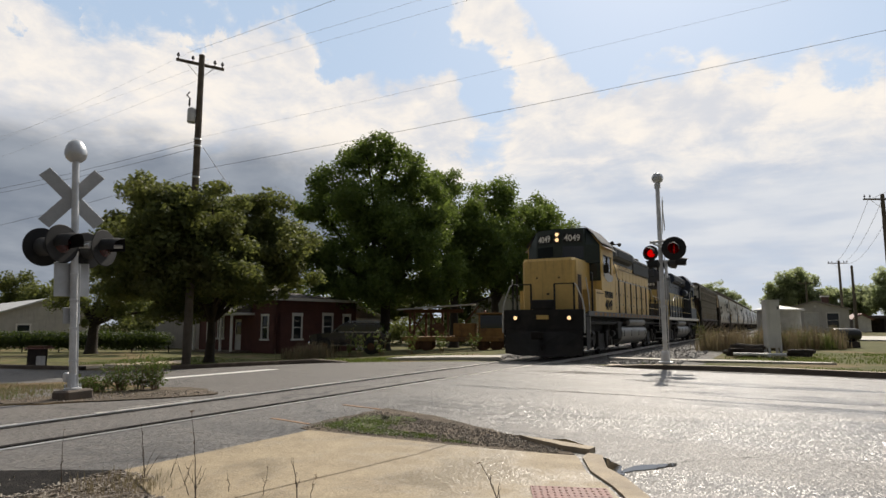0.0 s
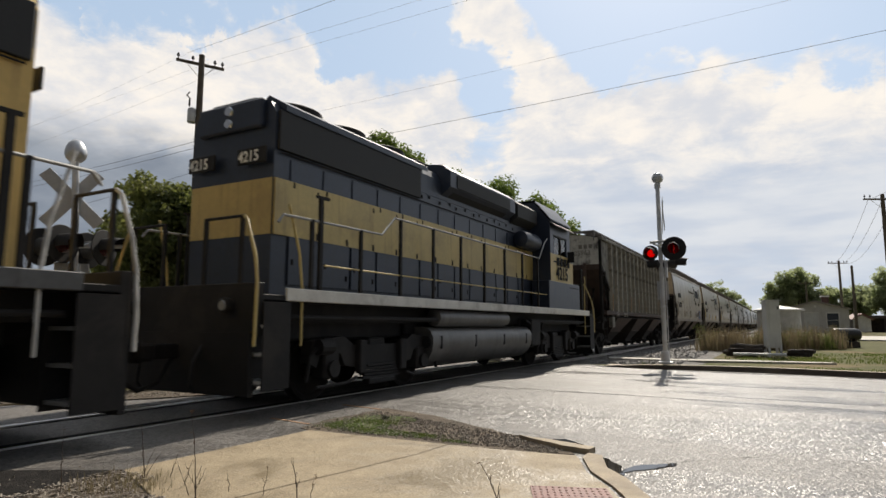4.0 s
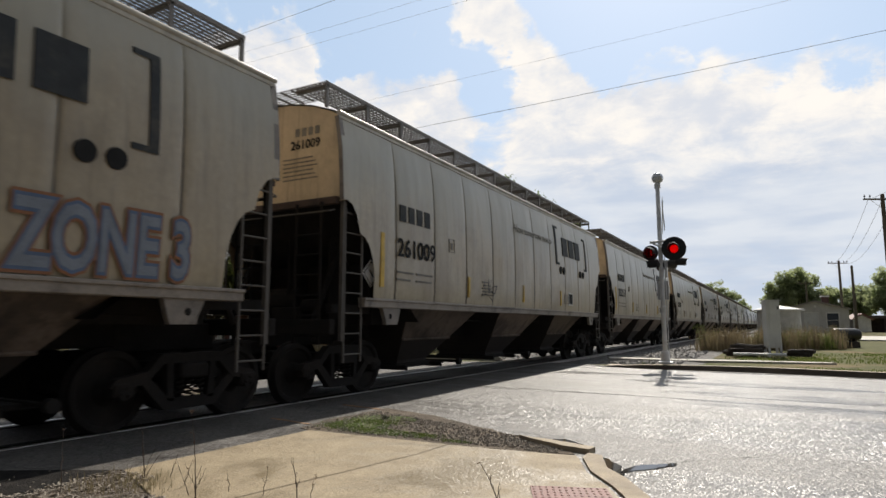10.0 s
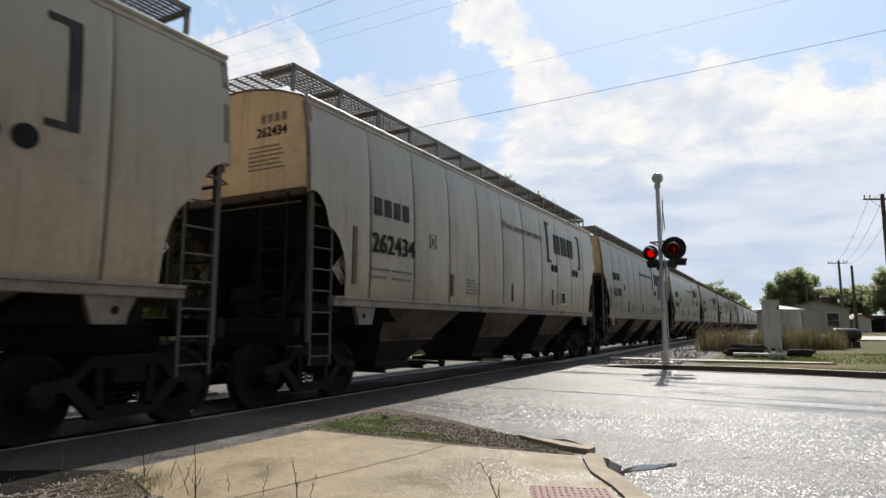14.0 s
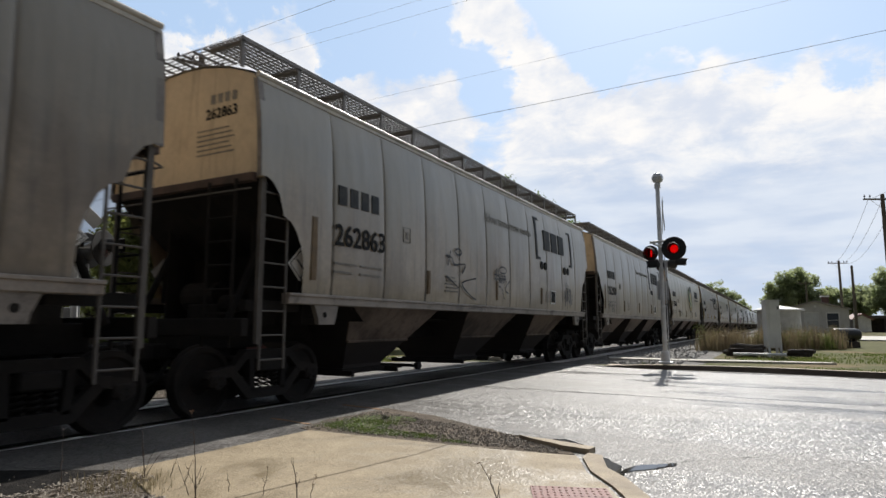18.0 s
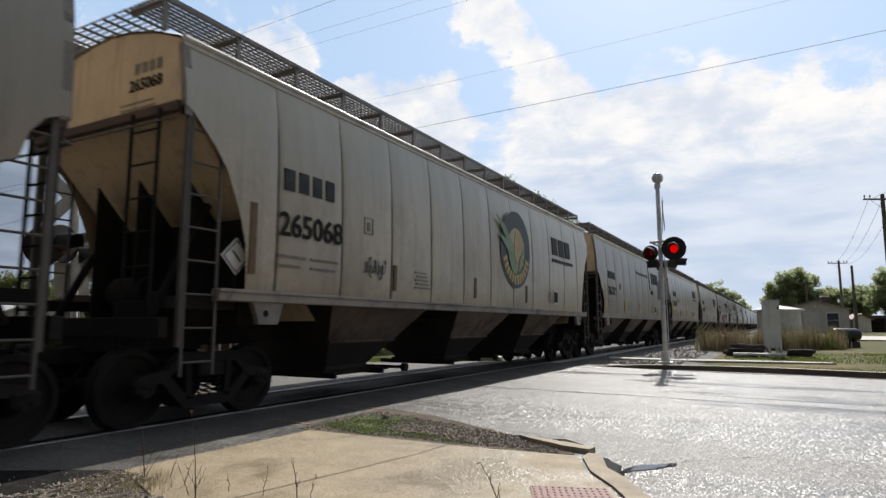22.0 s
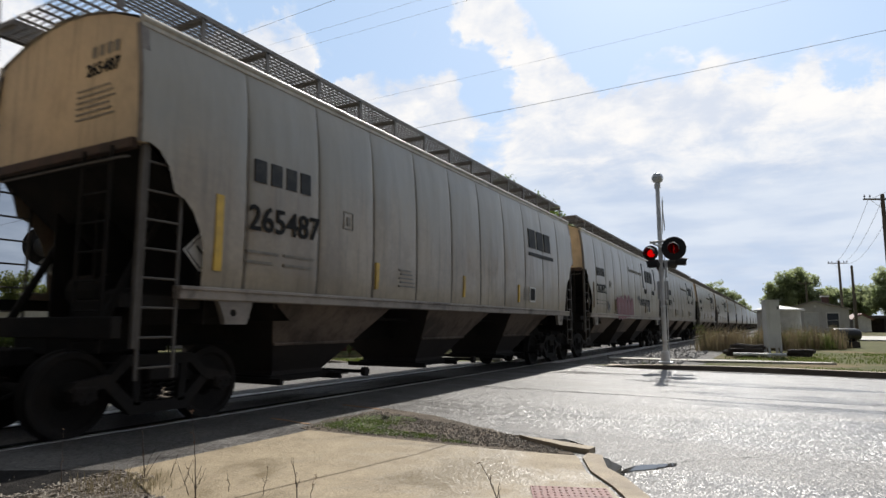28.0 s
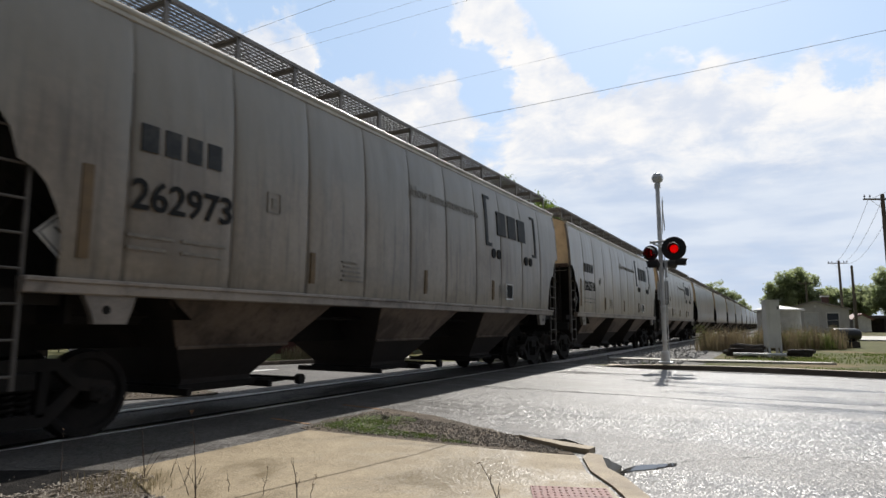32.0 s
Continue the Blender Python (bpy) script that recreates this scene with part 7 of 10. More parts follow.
    for s in (1, -1):
        a, b = sorted((s * 0.90, s * 0.912))
        part("upper_band", M().box(a, b, h0 + 0.02, h1 - 0.02, 4.0, 4.40), paint["upper"], lo)
        for i in range(13):
            y = 5.0 + i * 0.78
            part("hood_door", shared("hood_door", lambda: M().box(-0.008, 0.008, 0.02, 0.74, 1.80, 3.74, 0.004), yel), yel, lo).location = (s * 0.908, y, 0)
            for k, (dy, dz) in enumerate(((0.66, 2.15), (0.66, 3.35), (0.10, 3.30), (0.10, 1.98))):
                if (i * 5 + k * 3) % 4 != 1:
                    part("hinge", shared("hinge", lambda: M().box(-0.010, 0.010, -0.022, 0.022, -0.045, 0.045, 0.004), GRIME), GRIME, lo).location = (s * 0.918, y + dy, dz)
            part("door_latch", shared("door_latch", lambda: M().box(-0.012, 0.012, 0, 0.05, 2.55, 2.66), LOCO_BLACK), LOCO_BLACK, lo).location = (s * 0.92, y + 0.08, 0)
        if paint.get("stripes"):
            for z0, z1, mt in paint["stripes"]:
                part("door_stripe", M().box(s * 0.918 - 0.005, s * 0.918 + 0.005, h0 + 0.02, h1 - 0.02, z0, z1), mt, lo)
        for i in range(16):
            part("vent_hole", shared("vent_hole", lambda: M().box(-0.005, 0.005, -0.03, 0.03, -0.035, 0.035, 0.003), GRIME), GRIME, lo).location = (s * 0.916, 6.1 + i * 0.42 + 0.05 * (i % 3), 3.90 + 0.045 * (i % 2))
        # air intake, dynamic-brake flare and radiator screens
        fl = [(s * 0.88, 4.02), (s * 1.16, 4.22), (s * 1.16, 4.58), (s * 0.95, 4.74), (s * 0.5, 4.80), (s * 0.5, 4.02)]
        part("intake_screen", M().prism(fl, 4.75, 6.3), SCREEN_DARK, lo, "dark intake screen")
        part("brake_flare", M().prism([(x, z + 0.05) for x, z in fl], 6.5, 10.3), paint["upper"], lo, "flared brake hatch")
        part("flare_screen", M().prism([(s * 0.93, 4.10), (s * 1.18, 4.29), (s * 1.18, 4.58), (s * 1.17, 4.58), (s * 1.15, 4.29), (s * 0.92, 4.12)], 6.9, 10.0), SCREEN_DARK, lo)
        part("radiator_screen", M().box(s * 0.93 - 0.03, s * 0.93 + 0.03, 11.25, 15.40, 3.84, 4.46, 0.01), SCREEN_DARK, lo, "dark radiator screen")
        part("radiator_roof", M().prism([(s * 0.5, 4.70), (s * 0.98, 4.46), (s * 0.98, 4.56), (s * 0.6, 4.78)], 11.0, 15.3), paint["roof"], lo)
        part("top_rail", M().tube([(s * 0.93, 4.9, 3.80), (s * 0.93, h1 - 0.1, 3.80)], 0.012, 5), LOCO_BLACK, lo)
        part("equipment_tank", M().lathe([(0.05, 4.8), (0.22, 4.86), (0.25, 5.0), (0.25, 5.9), (0.22, 6.05), (0.05, 6.1)], (s * 1.12, 0, 3.62), "y", 16), yel, lo, "", True)
    for y in (7.2, 8.6, 11.6, 13.0, 14.3):
        part("roof_fan", M().lathe([(0.62, 4.70), (0.64, 4.86), (0.56, 4.90), (0.1, 4.92)], (0, y, 0), "z", 20), LOCO_BLACK, lo, "", True)
    part("exhaust_stack", M().box(-0.25, 0.25, 9.7, 10.5, 4.7, 5.02, 0.02), GRIME, lo)
    horn = M().cyl((0.2, 9.95, 4.7), (0.2, 9.95, 5.22), 0.03, n=8).cyl((-0.1, 9.95, 5.22), (0.5, 9.95, 5.22), 0.03, n=8)
    for x, s, z in ((-0.1, -1, 5.25), (0.1, 1, 5.32), (0.3, -1, 5.25), (0.5, 1, 5.25)):
        horn.lathe([(0.03, 9.95), (0.035, 9.95 + s * 0.2), (0.06, 9.95 + s * 0.3), (0.10, 9.95 + s * 0.36), (0.085, 9.95 + s * 0.36)], (x, 0, z), "y", 12)
    if not paint.get("stripes"):
        part("horn", horn, LOCO_BLACK, lo, "black multi-chime horn", True)
    # handrails and stanchions
    for s in (1, -1):
        x = s * 1.46
        part("handrail", handrail([(x, 4.75, 3.75), (x, 5.0, 3.6), (x, 5.45, 3.10), (x, 13.0, 3.10), (x, 13.4, 2.75), (x, 15.8, 2.72), (x, 15.9, 2.6)]), RAIL_GREY, lo, "bent steel handrail", True)
        for i in range(9):
            y = 5.6 + i * 1.2
            part("stanchion", shared(f"stanchion{i > 6}", lambda: M().box(-0.022, 0.022, -0.03, 0.03, 1.60, 3.10 if i < 6.5 else 2.74), LOCO_BLACK), LOCO_BLACK, lo).location = (x, y, 0)
        part("lower_rail", handrail([(x, 4.9, 2.08), (x, 14.9, 2.08)], 0.014), CREAM, lo, "thin yellow lower rail")
        for y, q in ((0.06, 1), (L - 0.06, -1)):
            part("step_rail", handrail([(x, y + q * 0.86, 0.9), (x, y + q * 0.86, 1.7), (x - s * 0.01, y + q * 0.80, 2.2), (x - s * 0.03, y + q * 0.64, 2.75), (x - s * 0.05, y + q * 0.60, 2.90)], 0.02), paint["grab"], lo, "curved step handrail", True)
            part("end_rail", handrail([(s * 0.42, y, 2.66), (s * 1.18, y, 2.66)], 0.022), LOCO_BLACK, lo, "", True)
            for xx in (0.44, 1.15):
                part("end_post", M().box(s * xx - 0.03, s * xx + 0.03, y - 0.02, y + 0.02, 1.6, 2.64), LOCO_BLACK, lo)
            part("front_rail", handrail([(s * 1.18, y, 2.66), (s * 1.25, y - q * 0.02, 2.60), (s * 1.45, y - q * 0.04, 2.10), (s * 1.52, y - q * 0.06, 1.75), (s * 1.53, y - q * 0.08, 1.30), (s * 1.52, y - q * 0.08, 0.92)], 0.024), paint["grab"], lo, "pale curved front handrail", True)
            part("box_post", M().box(s * 1.47 - 0.025, s * 1.47 + 0.025, y + q * 1.22 - 0.035, y + q * 1.22 + 0.035, 1.6, 3.10).box(s * 1.47 - 0.02, s * 1.47 + 0.02, y + q * 1.22 - 0.18, y + q * 1.22 + 0.10, 3.08, 3.12), LOCO_BLACK, lo)
    part("rear_brow", M().box(-0.7, 0.7, h1 - 0.02, h1 + 0.10, 4.2, 4.66, 0.03), LOCO_BLACK if not backward else NAVY, lo)
    for s in (1, -1):
        part("rear_number_board", M().box(s * 0.55 - 0.3, s * 0.55 + 0.3, h1 + 0.09, h1 + 0.13, 3.62, 3.87, 0.01), BLACK, lo)
        lettering(number, 0.24, NUM_WHITE, lo, Matrix.Translation((s * 0.55 + 0.27, h1 + 0.135, 3.655)) @ pose(0, 0, 0, 90, 0, 180), "number", 0.9, 0.005)
        lettering(number, 0.34, NUM_WHITE, lo, (Matrix.Translation((0.93, h1 - 1.25, 3.92)) @ pose(0, 0, 0, 90, 0, 90)) if s > 0 else (Matrix.Translation((-0.93, h1 - 0.15, 3.92)) @ pose(0, 0, 0, 90, 0, -90)), "number", 0.9, 0.006) if backward else None
    for z in (4.33, 4.53):
        part("rear_headlight", M().lathe([(0.09, h1 + 0.09), (0.07, h1 + 0.13)], (0, 0, z), "y", 14), CHROME, lo)
    # side lettering: the operator's initials as bars, the number as it can be read
    for s in (1, -1):
        zi, zz, y0 = (3.02, 2.60, 2.74) if backward else (2.27, 1.80, 3.0)
        for k in range(4):
            part("initial_bar", M().box(s * 1.508 - 0.006, s * 1.508 + 0.006, y0 + k * 0.34, y0 + k * 0.34 + 0.25, zi, zi + 0.25), LETTER, lo, "black bar in place of an initial")
        m = Matrix.Translation((1.515, y0 - 0.02, zz)) @ pose(0, 0, 0, 90, 0, 90) if s > 0 else Matrix.Translation((-1.515, y0 + 1.36, zz)) @ pose(0, 0, 0, 90, 0, -90)
        lettering(number, 0.56, LETTER, lo, m, "number", 1.04, 0.012)
        if not backward:
            em = M().prism([(2.92, 3.38), (4.40, 3.18), (4.40, 3.02), (4.1, 2.94), (3.5, 2.92), (3.1, 3.06)], s * 1.488, s * 1.50, "x")
            part("emblem_patch", em, EMBLEM_GREY, lo, "pale grey swoosh emblem")
    VEHICLES.append((lo, y_front))
    return lo


PAINT_YELLOW = dict(body=YELLOW, hood=YELLOW, upper=LOCO_GREY, nose=YELLOW, cab=YELLOW, roof=LOCO_GREY, brow=DARK_GREEN, box=YELLOW, sill=LOCO_GREY, grab=GRAB_WHITE, dashes=True,
                    label="weathered yellow diesel locomotive with grey top, lights on", sill_label="grey sill with yellow dashes", nose_label="yellow low nose", cab_label="yellow cab", box_label="yellow side cupboard", hood_label="yellow long hood with doors")
PAINT_NAVY = dict(body=NAVY, hood=NAVY, upper=NAVY, nose=NAVY, cab=NAVY, roof=NAVY, brow=NAVY, box=NAVY, sill=SILL_WHITE, grab=CREAM, stripes=[(2.54, 3.40, CREAM)],
                  label="navy diesel locomotive with a cream-yellow stripe and white sill", sill_label="white side sill", nose_label="navy low nose", cab_label="navy cab with yellow panel", box_label="navy side cupboard", hood_label="navy long hood with yellow stripe")
# dash meshes share the name 'hood_door' per colour
locomotive("4049", 20.85, PAINT_YELLOW)
SHARED.pop("hood_door", None)
second = locomotive("4215", 38.85, PAINT_NAVY, backward=True)
for s in (1, -1):
    part("cab_panel", M().box(s * 1.488 - 0.004, s * 1.488 + 0.006, 2.60, 4.55, 2.47, 3.36), CREAM, second, "cream-yellow cab side panel")
    part("nose_panel", M().box(s * 1.035 - 0.005, s * 1.035 + 0.006, 0.82, 2.62, 2.50, 3.36), CREAM, second)
ribbed_hopper(56.57)
CARS = [("262359", 74.57, 15.4, "bracket", dict(tags=[("loops", 5.05, 1.78, 1.36, 0.74, 0.015, GRAF_BLACK), ("loops", 6.68, 1.78, 1.22, 0.76, 0.013, GRAF_BLACK)], zone=True, fresh=True, label="tan covered hopper wagon with black tags and blue block graffiti")),
        ("261009", 91.37, 15.4, "bracket", dict(bright=True, fresh=True, tags=[("grass", 4.95, 1.74, 0.85, 0.50, 0.014, GRAF_BLACK)], label="tan curved-side covered hopper wagon with bright yellow reflectors")),
        ("262117", 108.15, 15.4, "bracket", dict(fresh=True, bright=True)), ("262434", 125.05, 15.4, "bracket", dict(fresh=True)),
        ("261588", 141.75, 15.4, "bracket", dict(sooty=True, graffiti=[(7, 3.0, 1.7, 7.5, 0.35, 0.012, GRAF_BLACK)])),
        ("262863", 158.61, 15.4, "bracket", dict(tags=[("zigzag", 5.0, 1.85, 1.4, 0.90, 0.024, GRAF_BLACK), ("hatch", 7.35, 1.80, 0.92, 0.80, 0.02, GRAF_BLACK)], graffiti=[(21, 12.6, 1.75, 0.8, 0.7, 0.014, GRAF_BLACK)], label="tan curved-side covered hopper wagon with dark graffiti tags")),
        ("262900", 175.35, 15.4, "bracket", dict(graffiti=[(10, 1.4, 1.72, 1.0, 0.5, 0.012, GRAF_BLACK)])),
        ("265068", 192.04, 16.8, "corn", dict(long=True, fresh=True, graffiti=[(12, 3.4, 1.95, 0.6, 0.35, 0.012, GRAF_BLACK)], label="long tan covered hopper wagon with round green corn emblem")),
        ("261312", 210.0, 15.4, "bracket", dict(sooty=True, graffiti=[(13, 11.6, 1.75, 0.7, 0.4, 0.012, GRAF_BLACK)], bright=True)),
        ("265431", 226.75, 15.4, "bar", dict(bright=True)),
        ("265487", 243.55, 15.4, "bar", dict(bright=True, label="tan curved-side covered hopper wagon with yellow reflectors and barred emblem")),
        ("262872", 260.35, 15.4, "bracket", dict(piece=(4.6, 1.95, 1.632, 3.1, 0.95), scrawl="OMUB.BTM 2020", graffiti=[(15, 3.0, 1.75, 0.35, 0.4, 0.02, GRAF_BLACK)], label="tan covered hopper wagon with big maroon graffiti piece")),
        ("262973", 276.75, 15.4, "bracket", dict(sooty=True))]
for number, y, length, style, extra in CARS:
    hopper(number, y, length, style, **extra)
y = 293.55
for i in range(13):
    hopper("", y, 15.4, detail=i < 2, label="tan curved-side covered hopper wagon further down the train") if i >= 2 else hopper(("262518", "261744")[i], y)
    y += 16.75


# ---------------------------------------------------------------- crossing signals
FLASHERS = []         # (turning glow disc, lit first, its swing in degrees) for motions()


def flashing_unit(parent, c, yaw, size, first):
    """A flasher: an open black ring before a deep housing, a red glass, and behind it an added glowing disc that turns
    to imitate flashing.
    """
    ring = M().lathe([(0.156, 0.0), (size, 0.0), (size + 0.012, 0.012), (size, 0.025), (0.156, 0.03)], axis="x", n=32)
    ring.f = ring.f[:-2]
    u = new("flasher", ring.mesh("flasher", BLACK, True))
    u.parent, u.matrix_local = parent, Matrix.Translation(c) @ pose(0, 0, 0, 0, 0, yaw)
    cup = M().lathe([(0.03, -0.24), (0.12, -0.22), (0.155, -0.12), (0.16, 0.0), (0.157, 0.03)], axis="x", n=24)
    cup.f.pop()
    part("housing", cup, HOUSING, u, "", True)
    part("roundel", M().lathe([(0.154, 0.03), (0.135, 0.052), (0.08, 0.072), (0.01, 0.08)], axis="x", n=24), RED_GLASS, u, "red glass roundel", True)
    # not a real lamp part: a glowing disc whose turning imitates the flashing
    r = part("reflector", M().lathe([(0.005, -0.0015), (0.118, -0.0015), (0.118, 0.0015), (0.005, 0.0015)], axis="x", n=20), LENS_LIT, u, "glowing disc added to imitate a flashing lamp", True)
    r.location = (-0.06, 0, 0)
    FLASHERS.append((r, first, -75 if first else -84))
    hood = []
    for k in range(13):
        a = math.radians(-20 + 220 * k / 12)
        hood.append([(0.02, 0.165 * math.cos(a), 0.165 * math.sin(a)), (0.20, 0.165 * math.cos(a), 0.165 * math.sin(a)), (0.40 - 0.10 * abs(math.cos(a)), 0.15 * math.cos(a), 0.15 * math.sin(a) - 0.02)])
    part("visor", M().grid(hood), BLACK, u, "", True)
    return u


def light_unit(parent, c, yaw, lens, size=0.305):
    """A flasher: black round background, hood and red roundel, facing local +x after the turn."""
    u = new("flasher", M().lathe([(0.02, 0.0), (size, 0.0), (size + 0.012, 0.012), (size, 0.025), (0.02, 0.03)], axis="x", n=32).mesh("flasher", BLACK, True))
    u.parent, u.matrix_local = parent, Matrix.Translation(c) @ pose(0, 0, 0, 0, 0, yaw)
    part("housing", M().lathe([(0.03, -0.20), (0.11, -0.18), (0.15, -0.10), (0.16, 0.0)], axis="x", n=20), HOUSING, u, "", True)
    part("roundel", M().lathe([(0.152, 0.03), (0.13, 0.05), (0.08, 0.065), (0.01, 0.07)], axis="x", n=24), lens, u, "red glass roundel", True)
    hood = []
    for k in range(13):
        a = math.radians(-20 + 220 * k / 12)
        hood.append([(0.02, 0.165 * math.cos(a), 0.165 * math.sin(a)), (0.20, 0.165 * math.cos(a), 0.165 * math.sin(a)), (0.40 - 0.10 * abs(math.cos(a)), 0.15 * math.cos(a), 0.15 * math.sin(a) - 0.02)])
    part("visor", M().grid(hood), BLACK, u, "", True)
    return u


def crossbuck(parent, c, yaw, front, w=0.21):
    x = new("crossbuck", M().mesh("crossbuck_root", SIGN_BACK))
    x.parent, x.matrix_local = parent, Matrix.Translation(c) @ pose(0, 0, 0, 0, 0, yaw)
    for s in (1, -1):
        b = part("blade", M().box(-0.008, 0.008, -0.60, 0.60, -w / 2, w / 2, 0.003), front, x)
        b.matrix_local = pose(0.012 * s, 0, 0, 48 * s, 0, 0)
        for k in range(8):
            e = part("letter_bar", shared("letter_bar", lambda: M().box(-0.003, 0.003, -0.03, 0.03, -0.055, 0.055), BLACK), BLACK, b)
            e.location = (0.012, -0.49 + 0.14 * k, 0)
    return x


def signal_west():
    """The mast on its block, seen from behind its road."""
    z0 = zg(-10.2, 5.9)
    s = thing("crossing_signal", "galvanised crossing signal mast on a concrete block, lights facing west", "crossing signal", "crossing signals", at=pose(-10.145, 5.95, z0) @ pose(0, 0, 0, 1.7, -3.1, 0))
    part("footing", M().box(-0.22, 0.22, -0.22, 0.22, -0.12, 0.16, 0.03), KERB_DARK, s, "dark mossy concrete block")
    part("base", M().lathe([(0.13, 0.16), (0.13, 0.185), (0.085, 0.20), (0.072, 0.38), (0.06, 0.41)], n=18), GALV, s, "", True)
    for a in range(4):
        part("anchor_bolt", shared("anchor_bolt", lambda: M().cyl((0, 0, 0.16), (0, 0, 0.25), 0.016, n=6), GALV), GALV, s).location = (0.11 * math.cos(a * 1.57 + 0.78), 0.11 * math.sin(a * 1.57 + 0.78), 0)
    part("mast", M().cyl((0, 0, 0.3), (0.0, 0.0, 4.02), 0.058, 0.055, n=18), GALV, s, "", True)
    part("conduit", M().tube([(0.075, 0.03, 0.2), (0.075, 0.03, 1.2), (0.08, 0.05, 2.2)], 0.014, 6), GALV, s)
    part("junction_box", M().box(-0.20, -0.07, -0.06, 0.06, 0.28, 0.44, 0.02), GALV, s)
    part("bell", M().lathe([(0.02, 3.96), (0.10, 3.98), (0.15, 4.03), (0.172, 4.10), (0.168, 4.17), (0.148, 4.24), (0.115, 4.30), (0.07, 4.345), (0.02, 4.36)], (0.0, 0.0, 0), n=24), ALU, s, "domed aluminium bell", True)
    crossbuck(s, (-0.09, 0.0, 3.35), 150, SIGN_BACK)
    arm = part("cross_arm", M().cyl((-0.35, -0.62, 2.52), (0.35, 0.62, 2.52), 0.035, n=12).cyl((-0.25, 0.1, 2.52), (0.25, 0.1, 2.52), 0.03, n=10), GALV, s)
    for c, yaw, lens in (((-0.22, -0.38, 2.50), 180, LENS_DARK), ((-0.22, 0.36, 2.50), 188, LENS_DARK), ((0.12, -0.28, 2.52), 12, LENS_DARK), ((0.16, 0.40, 2.50), 20, LENS_DARK)):
        light_unit(s, c, yaw, lens)
    part("sign_back", M().box(-0.075, -0.06, -0.29, 0.29, 1.68, 2.24, 0.004), SIGN_BACK, s, "bare metal sign back")
    part("small_plate", M().box(-0.07, -0.06, -0.14, 0.14, 1.23, 1.50, 0.003), SIGN_BACK, s)
    for z in (0.62, 1.15, 1.62, 2.05):
        part("band_clamp", shared("band_clamp", lambda: M().lathe([(0.066, -0.015), (0.07, 0), (0.066, 0.015)], n=16), GALV), GALV, s).location = (0, 0, z)


def signal_east():
    z0 = zg(-2.98, 18.85)
    s = thing("crossing_signal", "galvanised crossing signal mast with flashing red lights facing the road", "crossing signal", "crossing signals", at=pose(-2.98, 18.85, z0))
    part("footing", M().box(-0.28, 0.28, -0.28, 0.28, -0.2, 0.10, 0.03), KERB_DARK, s)
    part("base", M().lathe([(0.22, 0.10), (0.22, 0.14), (0.13, 0.17), (0.11, 0.42), (0.075, 0.46)], n=18), GALV, s, "", True)
    part("mast", M().cyl((0, 0, 0.3), (-0.02, 0.02, 5.35), 0.068, 0.062, n=18), GALV, s, "", True)
    part("bell_bracket", M().cyl((-0.02, 0.02, 5.3), (-0.02, 0.02, 5.44), 0.09, n=12), GALV, s)
    part("bell", M().lathe([(0.02, -0.14), (0.14, -0.12), (0.17, -0.02), (0.16, 0.05), (0.08, 0.12), (0.02, 0.13)], (0, -0.02, 5.60), "y", 20), ALU, s, "aluminium bell", True)
    part("bell_gong", M().lathe([(0.05, -0.2), (0.12, -0.16), (0.13, -0.13)], (0, -0.02, 5.60), "y", 18), GALV, s, "", True)
    crossbuck(s, (0.10, 0.0, 4.45), 12, SIGN_WHITE, 0.22)
    part("cross_arm", M().cyl((-0.25, -0.30, 3.62), (0.45, -0.30, 3.66), 0.04, n=10).cyl((-0.05, -0.9, 3.5), (0.1, 0.5, 3.5), 0.03, n=8), GALV, s)
    flashing_unit(s, (0.42, -0.38, 3.40), -88, 0.33, False)
    flashing_unit(s, (-0.32, 0.15, 3.36), -95, 0.22, True)
    for c, yaw in (((0.36, 0.12, 3.02), 15), ((-0.10, 0.1, 2.98), 180)):
        light_unit(s, c, yaw, LENS_DARK, 0.16)
    part("bracket", M().box(-0.3, 0.45, 0.02, 0.08, 3.05, 3.11).box(0.10, 0.16, -0.05, 0.1, 2.6, 3.1), GALV, s)
    part("sign_back", M().box(-0.16, 0.16, 0.075, 0.085, 1.95, 2.5), SIGN_BACK, s)
    part("conduit", M().tube([(0.10, 0.02, 0.1), (0.10, 0.02, 1.6), (0.09, 0.02, 3.3)], 0.015, 6), GALV, s)
    for z in (0.75, 1.25, 1.75):
        part("band_clamp", shared("band_clamp2", lambda: M().lathe([(0.078, -0.02), (0.082, 0), (0.078, 0.02)], n=16), GALV), GALV, s).location = (0, 0, z)


signal_west()
signal_east()


# ---------------------------------------------------------------- poles and wires
def insulator():
    return M().lathe([(0.02, 0), (0.02, 0.1), (0.06, 0.12), (0.07, 0.17), (0.04, 0.20), (0.05, 0.24), (0.02, 0.27)], n=10)


